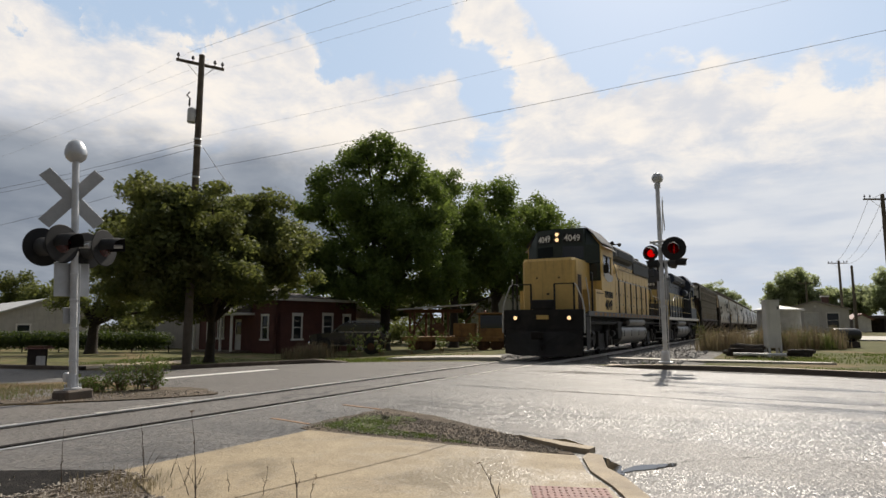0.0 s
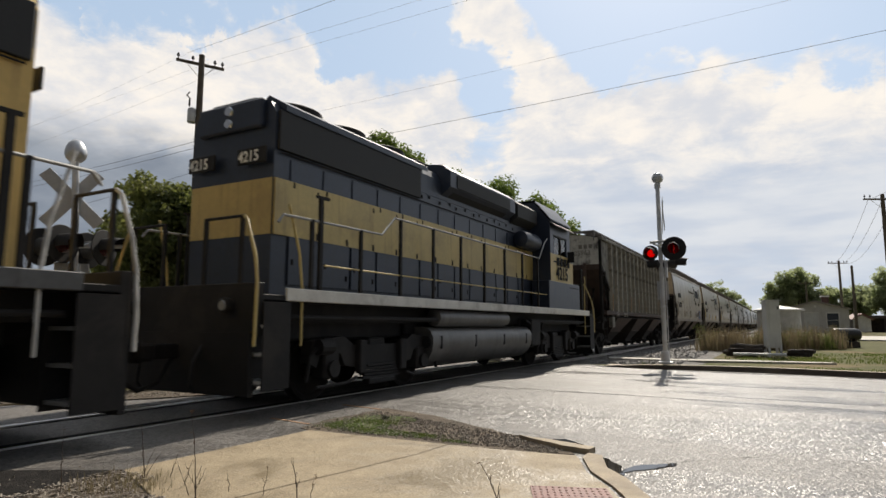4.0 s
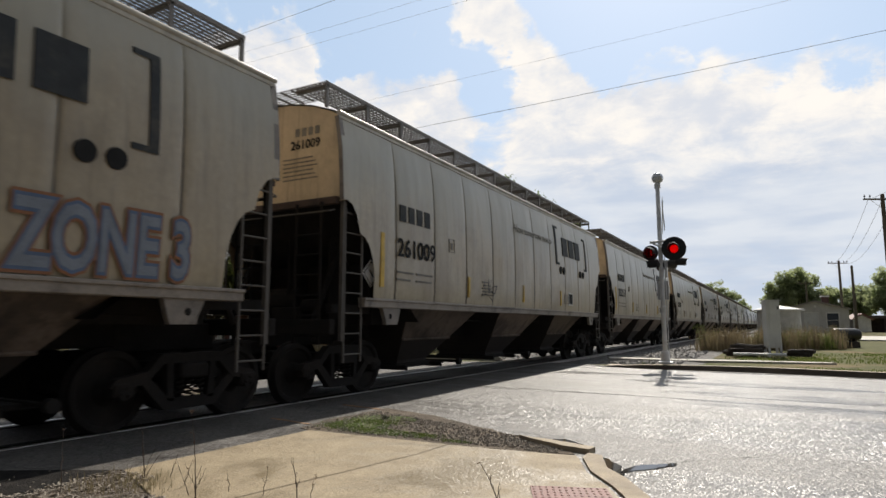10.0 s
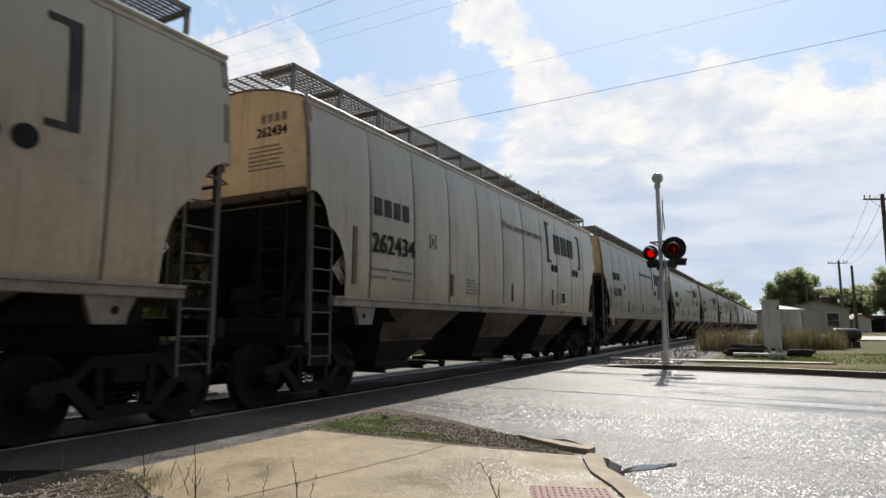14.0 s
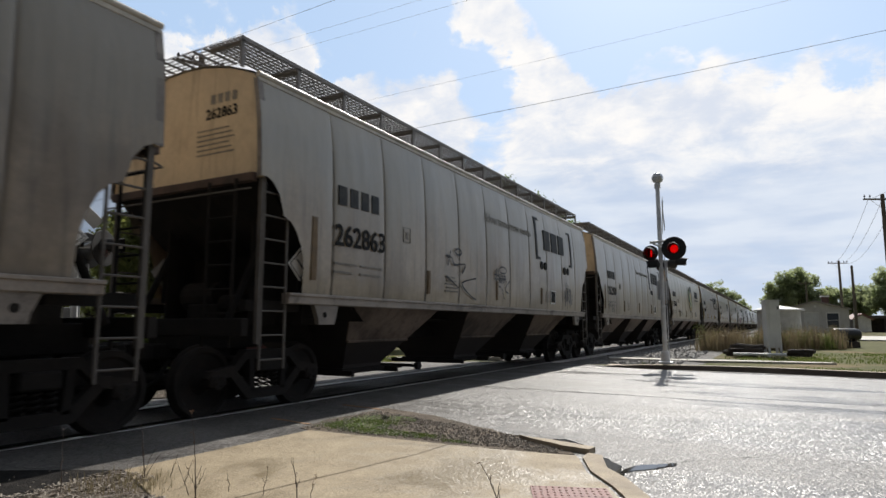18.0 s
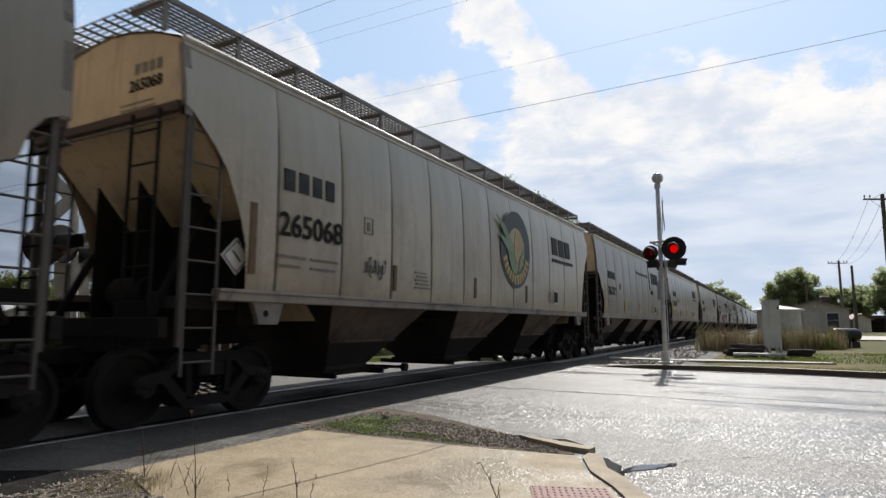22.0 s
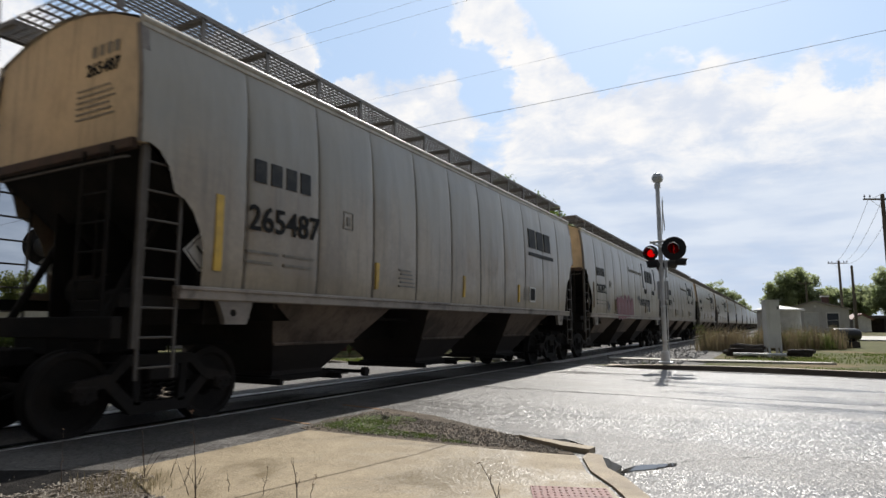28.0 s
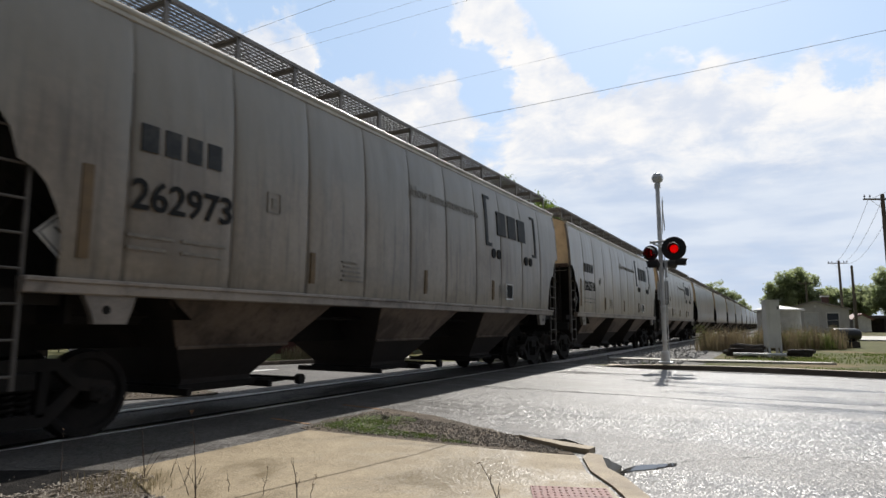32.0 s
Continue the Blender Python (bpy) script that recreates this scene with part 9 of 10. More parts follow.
    stalk(-3.95, 3.2, 0.22, 0.3, [(0.5, -0.3, 0.07)], 3, 0.0022)
    stalk(-2.99, 3.34, 0.30, -0.12, [(0.35, -0.3, 0.16), (0.35, 0.5, 0.05), (0.6, 0.2, 0.03)], 0)
    stalk(-3.27, 3.29, 0.22, 0.05, [(0.5, -0.4, 0.05)], 2, 0.0022)
    stalk(-3.54, 3.24, 0.17, -0.12, [], 2, 0.0022)
    stalk(-2.90, 3.39, 0.17, 0.05, [(0.5, 0.5, 0.05)], 4, 0.0022)
    stalk(-1.77, 3.99, 0.27, -0.4, [(0.4, -0.3, 0.03), (0.6, 0.3, 0.03), (0.2, 0.5, 0.06)], 3)
    stalk(-1.75, 4.0, 0.14, 0.05, [], 0)
    spots = [(q.uniform(-4.3, -3.4), q.uniform(2.6, 3.15), 0.10, 0.06, 8, 0.09) for _ in range(26)]
    blades("rust_tuft", spots, "tuft of rust-brown dry weeds in stones", STEM, 48, w=0.0014)
    # ragged moss among the gravel
    m = M()
    for x, y, r, e, n in ((-4.5, 6.35, 0.42, 0.16, 850), (-4.2, 5.85, 0.5, 0.13, 950), (-4.75, 6.0, 0.22, 0.2, 500), (-3.5, 5.86, 0.22, 0.08, 400), (-3.0, 5.72, 0.2, 0.05, 160)):
        for _ in range(n):
            a, b = x + q.gauss(0, r * 0.5), y + q.gauss(0, e * 0.55)
            leaves(m, (a, b, zg(a, b) + 0.014), 0.008, 1, 0.022, q, 0.5, -0.3)
    tagged(new("moss_tufts", plain_mesh("moss_tufts", m, LEAF_WEED)), "ragged low green moss in gravel", "moss", "", "stuff")
    spots = [(q.uniform(-4.7, -3.9), q.uniform(2.7, 3.3), 0.10, 0.08, 16, 0.16) for _ in range(26)]
    blades("dry_tuft", spots, "tuft of dry brown grass in stones", LEAF_DRY, 47, w=0.003)


def undergrowth():
    """Dark shrubs that close the yard behind the machines and the gap beyond the hedge."""
    q = random.Random(14)
    for x0, y0, x1, y1, n, h, r, mt in ((-33.0, 45.0, -15.5, 57.0, 30, 2.2, 1.5, LEAF_MAPLE), (-78.0, 36.0, -48.0, 46.0, 26, 2.0, 2.0, LEAF_MAPLE), (-46.0, 28.5, -43.0, 31.0, 4, 1.1, 1.0, LEAF_HEDGE)):
        t = thing("shrubs", "dense dark green shrubs along the yard edge", "shrubs", at=pose(0, 0, 0))
        m = M()
        for k in range(n):
            e = k / (n - 1)
            x, y = x0 + (x1 - x0) * e + q.uniform(-0.6, 0.6), y0 + (y1 - y0) * e + q.uniform(-0.8, 0.8)
            leaves(m, (x, y, zg(x, y) + h * q.uniform(0.35, 0.75)), r * q.uniform(0.8, 1.25), 260, 0.3, q, 0.9)
        part("foliage", plain_mesh("foliage", m, mt), mt, t)["kind"] = "stuff"


build_plants()
undergrowth()


# ---------------------------------------------------------------- houses and yard
def window(parent, u, w, z0, z1, face, name="window", arch=False):
    """Double-hung window on a wall; face(u, out, z) gives a point: u along the wall, out from its surface."""
    wn = new(name, M().mesh(name, TRIM))
    wn.parent = parent

    def bar(u0, u1, o0, o1, a, b):
        m = M().box(u0, u1, o0, o1, a, b)
        m.v = [tuple(face(*p)) for p in m.v]
        return m

    part("pane", bar(u - w / 2, u + w / 2, -0.05, -0.03, z0, (z0 + z1) / 2 - 0.02), PANE, wn)
    part("pane", bar(u - w / 2, u + w / 2, -0.03, -0.01, (z0 + z1) / 2 + 0.02, z1), PANE, wn)
    part("jamb", bar(u - w / 2 - 0.12, u - w / 2, -0.06, 0.05, z0 - 0.05, z1 + 0.05), TRIM, wn)
    part("jamb", bar(u + w / 2, u + w / 2 + 0.12, -0.06, 0.05, z0 - 0.05, z1 + 0.05), TRIM, wn)
    part("head", bar(u - w / 2 - 0.14, u + w / 2 + 0.14, -0.06, 0.06, z1, z1 + (0.22 if arch else 0.14)), TRIM, wn)
    part("sill", bar(u - w / 2 - 0.2, u + w / 2 + 0.2, -0.06, 0.10, z0 - 0.12, z0), TRIM, wn)
    part("meeting_rail", bar(u - w / 2, u + w / 2, -0.05, 0.0, (z0 + z1) / 2 - 0.03, (z0 + z1) / 2 + 0.03), TRIM, wn)
    return wn


def brick_house():
    c, l, r = Vector((-28.8, 29.8, 0)), Vector((-38.2, 31.5, 0)), Vector((-27.6, 36.75, 0))
    e1, e2 = (l - c), (r - c)
    n1, n2 = e1.length, e2.length
    e1.normalize(), e2.normalize()
    z0, h = -0.75, 3.72
    o1 = -e2
    o2 = -e1
    f1 = lambda u, o, z: c + e1 * u + o1 * o + Vector((0, 0, z0 + z))
    f2 = lambda u, o, z: c + e2 * u + o2 * o + Vector((0, 0, z0 + z))
    hs = thing("brick_house", "low dark red brick house with white window trim", "house")
    inner = M()
    p = [c, c + e1 * n1, c + e1 * n1 + e2 * n2, c + e2 * n2]
    ins = (e1 + e2).normalized() * 0.1
    q = [v + ins * (1 if i == 0 else 0.2) for i, v in enumerate(p)]

    # facade sheets with openings left for the windows
    def facade(face, n, holes):
        m = M()
        us = sorted({0.0, n, *[a for h_ in holes for a in h_[:2]]})
        zs = sorted({0.0, h, *[a for h_ in holes for a in h_[2:]]})
        for a, b in zip(us, us[1:]):
            for d, e in zip(zs, zs[1:]):
                if any(x0 <= a and b <= x1 and y0 <= d and e <= y1 for x0, x1, y0, y1 in holes):
                    continue
                k = M().box(a, b, -0.3, 0.0, d, e)
                m.add([face(*v) for v in k.v], k.f)
        return m

    w1 = [(1.25, 0.62, 1.05, 2.55), (6.6, 0.62, 1.05, 2.5)]
    w2 = [(1.65, 0.62, 1.05, 2.55), (4.3, 0.75, 1.1, 2.6), (6.1, 0.55, 1.1, 2.55)]
    door = (4.05, 4.95, 0.25, 2.35)
    holes1 = [(u - w / 2, u + w / 2, a, b) for u, w, a, b in w1] + [door]
    holes2 = [(u - w / 2, u + w / 2, a, b) for u, w, a, b in w2]
    part("front_wall", facade(f1, n1, holes1), BRICK, hs, "dark red brick front wall")
    part("side_wall", facade(f2, n2, holes2), BRICK, hs, "dark red brick side wall")
    back = M()
    k = M().box(0, n1, 0.1, 0.4, 0, h)
    back.add([c + e2 * (n2 - 0.0) + e1 * v[0] + e2 * (-v[1]) + Vector((0, 0, z0 + v[2])) for v in k.v], k.f)
    k = M().box(0, n2, 0.0, 0.3, 0, h)
    back.add([c + e1 * n1 + e2 * v[0] - e1 * v[1] + Vector((0, 0, z0 + v[2])) for v in k.v], k.f)
    part("rear_wall", back, BRICK, hs)
    for u, w, a, b in w1:
        window(hs, u, w, a, b, f1)
    for i, (u, w, a, b) in enumerate(w2):
        window(hs, u, w, a, b, f2, arch=True)
    # low roof with a white eave
    rf = M()
    corners = [c - e1 * 0.25 - e2 * 0.25, c + e1 * (n1 + 0.25) - e2 * 0.25, c + e1 * (n1 + 0.25) + e2 * (n2 + 0.25), c - e1 * 0.25 + e2 * (n2 + 0.25)]
    mid = (corners[0] + corners[2]) / 2
    zt = z0 + h
    rf.add([*[v + Vector((0, 0, zt + 0.02)) for v in corners], mid + Vector((0, 0, zt + 0.75))], [(0, 1, 4), (1, 2, 4), (2, 3, 4), (3, 0, 4)])
    part("roof", rf, SHINGLE, hs, "dark low-pitched roof")
    ev = M()
    for i in range(4):
        a, b = corners[i], corners[(i + 1) % 4]
        ev.add([a + Vector((0, 0, zt - 0.14)), b + Vector((0, 0, zt - 0.14)), b + Vector((0, 0, zt + 0.04)), a + Vector((0, 0, zt + 0.04))], [(0, 1, 2, 3)])
    ev.add([v + Vector((0, 0, zt - 0.14)) for v in corners], [(0, 1, 2, 3)])
    part("eave", ev, TRIM, hs, "white eave board")

    def slab(face, u0, u1, o0, o1, a, b, name, mat):
        m = M().box(u0, u1, o0, o1, a, b, 0.01)
        m.v = [tuple(face(*v)) for v in m.v]
        return part(name, m, mat, hs)

    slab(f1, *door[:2], -0.2, -0.1, *door[2:], "door", TRIM)
    slab(f1, 4.2, 4.8, -0.10, -0.085, 1.3, 2.15, "door_glass", PANE)
    slab(f1, 2.6, 7.6, 0.0, 1.7, 0.0, 0.22, "porch_deck", KERB_DARK)
    for u in (2.7, 4.0, 5.6, 7.4):
        slab(f1, u, u + 0.13, 1.5, 1.63, 0.2, 2.62, "porch_post", TRIM)
    slab(f1, 2.5, 7.7, 0.0, 1.75, 2.62, 2.78, "porch_beam", TRIM)
    m = M()
    m.add([f1(2.4, 1.9, 2.78), f1(7.8, 1.9, 2.78), f1(7.4, 0.0, 3.45), f1(2.8, 0.0, 3.45)], [(0, 1, 2, 3)])
    m.add([f1(2.4, 1.9, 2.78), f1(2.8, 0, 3.45), f1(2.8, 0, 2.78)], [(0, 1, 2)])
    m.add([f1(7.8, 1.9, 2.78), f1(7.4, 0, 3.45), f1(7.4, 0, 2.78)], [(0, 1, 2)])
    part("porch_roof", m, SHINGLE, hs, "dark porch roof")
    # lean-to at the back
    slab(f2, n2, n2 + 3.2, -3.0, -0.3, 0.0, 2.45, "lean_to", SIDING_GREY)
    m = M()
    m.add([f2(n2 - 0.1, 0.1, 3.55), f2(n2 + 3.9, 0.1, 2.35), f2(n2 + 3.9, -3.4, 2.35), f2(n2 - 0.1, -3.4, 3.55), f2(n2 - 0.1, 0.1, 3.40), f2(n2 + 3.9, 0.1, 2.22), f2(n2 + 3.9, -3.4, 2.22), f2(n2 - 0.1, -3.4, 3.40)], [(0, 1, 2, 3), (4, 5, 6, 7), (0, 1, 5, 4), (1, 2, 6, 5)])
    part("lean_to_roof", m, TRIM, hs)
    for u in (n2 + 2.2, n2 + 3.5):
        slab(f2, u, u + 0.12, -0.1, 0.02, 0, 2.35, "lean_to_post", TRIM)
    # bricks near the corner are picked out as courses
    course = shared("brick", lambda: M().box(-0.10, 0.10, -0.015, 0.006, -0.028, 0.028, 0.004), BRICK)
    for face, n, out, holes, e, count in ((f1, n1, o1, holes1, e1, 16), (f2, n2, o2, holes2, e2, 16)):
        ang = math.atan2(e.y, e.x)
        for i in range(9):
            for j in range(15):
                u, zc = 0.14 + j * 0.215 + (0.107 if i % 2 else 0), 2.72 + i * 0.075
                if u > n - 0.2:
                    continue
                b = part("brick", course, BRICK, hs)
                b.matrix_local = Matrix.Translation(face(u, 0.006, zc)) @ Matrix.Rotation(ang, 4, "Z")


brick_house()


def gable_house(name, label, cx, cy, yaw, w, d, h, rise, wall, roof, base, doors=(), windows=(), eave=0.3, category="house"):
    """A plain house: gable ends on local -y and +y, doors and windows (u, width, z0, z1) on the -y gable."""
    hs = thing(name, label, category, at=Matrix.Translation((cx, cy, base)) @ Matrix.Rotation(radians(yaw), 4, "Z"))
    holes = [(u - ww / 2, u + ww / 2, a, b) for u, ww, a, b in (*doors, *windows)]
    us = sorted({-w / 2, w / 2, *[a for h_ in holes for a in h_[:2]]})
    zs = sorted({0.0, h, *[a for h_ in holes for a in h_[2:]]})
    m = M()
    for a, b in zip(us, us[1:]):
        for e, f in zip(zs, zs[1:]):
            if not any(x0 <= a and b <= x1 and y0 <= e and f <= y1 for x0, x1, y0, y1 in holes):
                m.box(a, b, -d / 2, -d / 2 + 0.2, e, f)
    m.prism([(-w / 2, h), (w / 2, h), (0, h + rise)], -d / 2, -d / 2 + 0.2)
    part("front_wall", m, wall, hs)
    part("side_wall", M().box(-w / 2, -w / 2 + 0.2, -d / 2 + 0.2, d / 2, 0, h), wall, hs)
    part("side_wall", M().box(w / 2 - 0.2, w / 2, -d / 2 + 0.2, d / 2, 0, h), wall, hs)
    part("rear_wall", M().box(-w / 2 + 0.2, w / 2 - 0.2, d / 2 - 0.2, d / 2, 0, h).prism([(-w / 2, h), (w / 2, h), (0, h + rise)], d / 2 - 0.2, d / 2), wall, hs)
    k = rise / (w / 2)
    for s in (1, -1):
        x1 = s * (w / 2 + eave)
        part("roof_slope", M().prism([(0, h + rise + 0.02), (x1, h - k * eave + 0.02), (x1, h - k * eave + 0.16), (0, h + rise + 0.18)], -d / 2 - eave, d / 2 + eave), roof, hs)
    f = lambda u, o, z: Vector((u, -d / 2 - o, z))
    for u, ww, a, b in windows:
        window(hs, u, ww, a, b, f)
    for u, ww, a, b in doors:
        part("door", M().box(u - ww / 2, u + ww / 2, -d / 2 + 0.05, -d / 2 + 0.1, a, b, 0.01), CABINET, hs)
        part("door_frame", M().box(u - ww / 2 - 0.1, u - ww / 2, -d / 2 - 0.03, -d / 2 + 0.1, a, b + 0.1).box(u + ww / 2, u + ww / 2 + 0.1, -d / 2 - 0.03, -d / 2 + 0.1, a, b + 0.1).box(u - ww / 2, u + ww / 2, -d / 2 - 0.03, -d / 2 + 0.1, b, b + 0.1), TRIM, hs)
    return hs


def build_far_side():
    hs = gable_house("small_house", "small grey siding house with a grey door", 4.05, 99.5, 3, 7.6, 7, 3.15, 1.0, SIDING_GREY, SHINGLE_PALE, 0.15, [(-0.5, 1.5, 0.0, 2.7)], [(1.95, 1.3, 0.8, 2.6), (-2.75, 0.8, 0.8, 2.5)])
    part("gable_vent", M().cyl((0, -3.56, 3.55), (0, -3.49, 3.55), 0.16, n=14), TRIM, hs)
    part("chimney", M().box(1.25, 2.1, 0.5, 1.2, 3.2, 4.95, 0.02), MORTAR, hs)
    part("chimney_cap", M().box(1.15, 2.2, 0.4, 1.3, 4.95, 5.15, 0.02), TRIM, hs, "white chimney cap")
    gable_house("garage", "pale garage with brown roof beside the house", -42.6, 35.9, 20, 5.5, 6, 3.0, 1.4, SIDING, SHINGLE_RED, -0.85, category="garage")
    gable_house("back_house", "pale gabled house behind the garage", -46.0, 44.0, 20, 7, 9, 4.2, 2.0, SIDING, SHINGLE, -0.85)
    gable_house("barn", "long pale building with a low roof and small windows", -66.0, 33.0, 75, 9, 18, 2.6, 1.6, SIDING, METAL_SHED, -0.8, (), [(-1.6, 0.9, 0.9, 2.0)], category="building")
    gable_house("metal_shed", "pale sheet-metal shed in the yard", -17.4, 43.2, 10, 2.6, 3.0, 2.0, 0.45, METAL_SHED, METAL_SHED, -0.3, category="shed")
    gable_house("white_outbuilding", "white outbuilding behind the trees", -23.5, 58.0, 15, 8, 6, 3.4, 1.4, TRIM, SHINGLE, -0.2, category="outbuilding")
    # small round-roofed metal building by the track
    b = thing("metal_hut", "small pale metal hut with a bright shallow roof", "hut", at=pose(-0.1, 68.5, 0.1))
    part("wall", M().lathe([(1.9, -0.4), (1.9, 2.55)], n=24), METAL_SHED, b, "", True)
    part("roof", M().lathe([(2.25, 2.50), (2.2, 2.62), (0.3, 3.0), (0.02, 3.02)], n=24), TRIM, b, "bright white shallow roof", True)
    p = thing("dark_pavilion", "long low dark open shelter far off", "shelter", at=pose(15.5, 111, 0.1))
    part("roof", M().box(-5, 6, -3, 3, 2.1, 2.5, 0.03), SHINGLE, p)
    part("rear_wall", M().box(-5, 6, 2.6, 2.8, 0, 2.1), TIE, p)
    for k in range(5):
        part("post", shared("pav_post", lambda: M().box(-0.1, 0.1, -2.8, -2.6, 0, 2.1), TIE), TIE, p).location = (-4.8 + 2.6 * k, 0, 0)
    gable_house("red_roof_hut", "tiny white hut with a red roof", 9.3, 100, 20, 2.2, 2, 1.7, 0.6, TRIM, TACTILE, 0.3, category="hut")
    sheet("gravel_lot", [(3.5, 52), (14, 50), (40, 46), (40, 60), (16, 64), (5, 66)], 0.03, WALKWAY, "pale gravel lot beyond the lawn", "lot", 2.0, thick=0.03)
    # equipment cabinet on legs
    c = thing("signal_cabinet", "tall grey metal signal cabinet on short legs", "cabinet", at=pose(-0.30, 27.2, zg(-0.3, 27.2)) @ pose(0, 0, 0, 0, 0, 25))
    part("body", M().box(-0.26, 0.26, -0.20, 0.20, 0.30, 2.12, 0.02), CABINET, c)
    part("cap", M().box(-0.28, 0.28, -0.22, 0.22, 2.12, 2.16, 0.01), CABINET, c)
    part("door", M().box(-0.24, 0.24, -0.212, -0.20, 0.36, 2.08, 0.005), CABINET, c)
    part("latch", M().box(0.14, 0.19, -0.23, -0.212, 1.8, 1.9), BLACK, c)
    for x in (-0.22, 0.22):
        for y in (-0.16, 0.16):
            part("leg", shared("cab_leg", lambda: M().box(-0.04, 0.04, -0.04, 0.04, -0.05, 0.32), GALV), GALV, c).location = (x, y, 0)
    # stacks of timber and plate beside it
    q = random.Random(77)
    for i in range(12):
        x, y = q.uniform(-1.75, 0.75), q.uniform(26.6, 28.0)
        if -0.7 < x < 0.25 and y > 26.9:
            y = 26.5
        lvl = i % 3
        t = thing("timber", "dark creosoted timber lying in a pile", "timber", "pile of old ties", at=pose(-1.4 + 0.12 * (i // 3) + q.uniform(-0.1, 0.1), 26.9 + 0.28 * (i % 4), zg(-1.3, 27) + 0.07 + 0.135 * (i // 4)) @ pose(0, 0, 0, 0, q.uniform(-5, 5), q.uniform(-25, 40)))
        part("beam", shared("timber_beam", lambda: M().box(-0.62, 0.62, -0.085, 0.085, -0.065, 0.065, 0.012), TIE), TIE, t)
    t = thing("steel_plate", "flat pale steel plates on the ground", "plate", at=pose(-0.75, 26.3, zg(-0.7, 26.3) + 0.05))
    part("plate", M().box(-0.9, 0.9, -0.18, 0.18, 0, 0.08, 0.01), GALV, t)
    t = thing("timber_heap", "low heap of broken dark timber", "timber", at=pose(0.55, 27.0, zg(0.55, 27.0)))
    for k in range(6):
        o = part("beam", shared("short_beam", lambda: M().box(-0.45, 0.45, -0.08, 0.08, 0, 0.14, 0.015), TIE), TIE, t)
        o.matrix_local = pose(0.05 * k - 0.1, 0.1 * (k % 3), 0.12 * (k // 3), 0, 0, q.uniform(-30, 30))
    # black tank on a crate
    t = thing("black_tank", "long black plastic tank lying on a crate", "tank", at=pose(3.0, 38.6, zg(3, 38.6)) @ pose(0, 0, 0, 0, 0, 28))
    part("tank", M().lathe([(0.05, -0.70), (0.28, -0.66), (0.33, -0.52), (0.33, 0.52), (0.28, 0.66), (0.05, 0.70)], (0, 0, 0.62), "x", 20), PLASTIC_BLACK, t, "", True)
    part("crate", M().box(-0.35, 0.5, -0.35, 0.35, -0.05, 0.27, 0.02), TIE, t)
    for x in (-0.4, 0.4):
        part("cradle", M().box(x * 0.8 - 0.05, x * 0.8 + 0.05, -0.28, 0.28, 0.25, 0.40), TIE, t)


build_far_side()


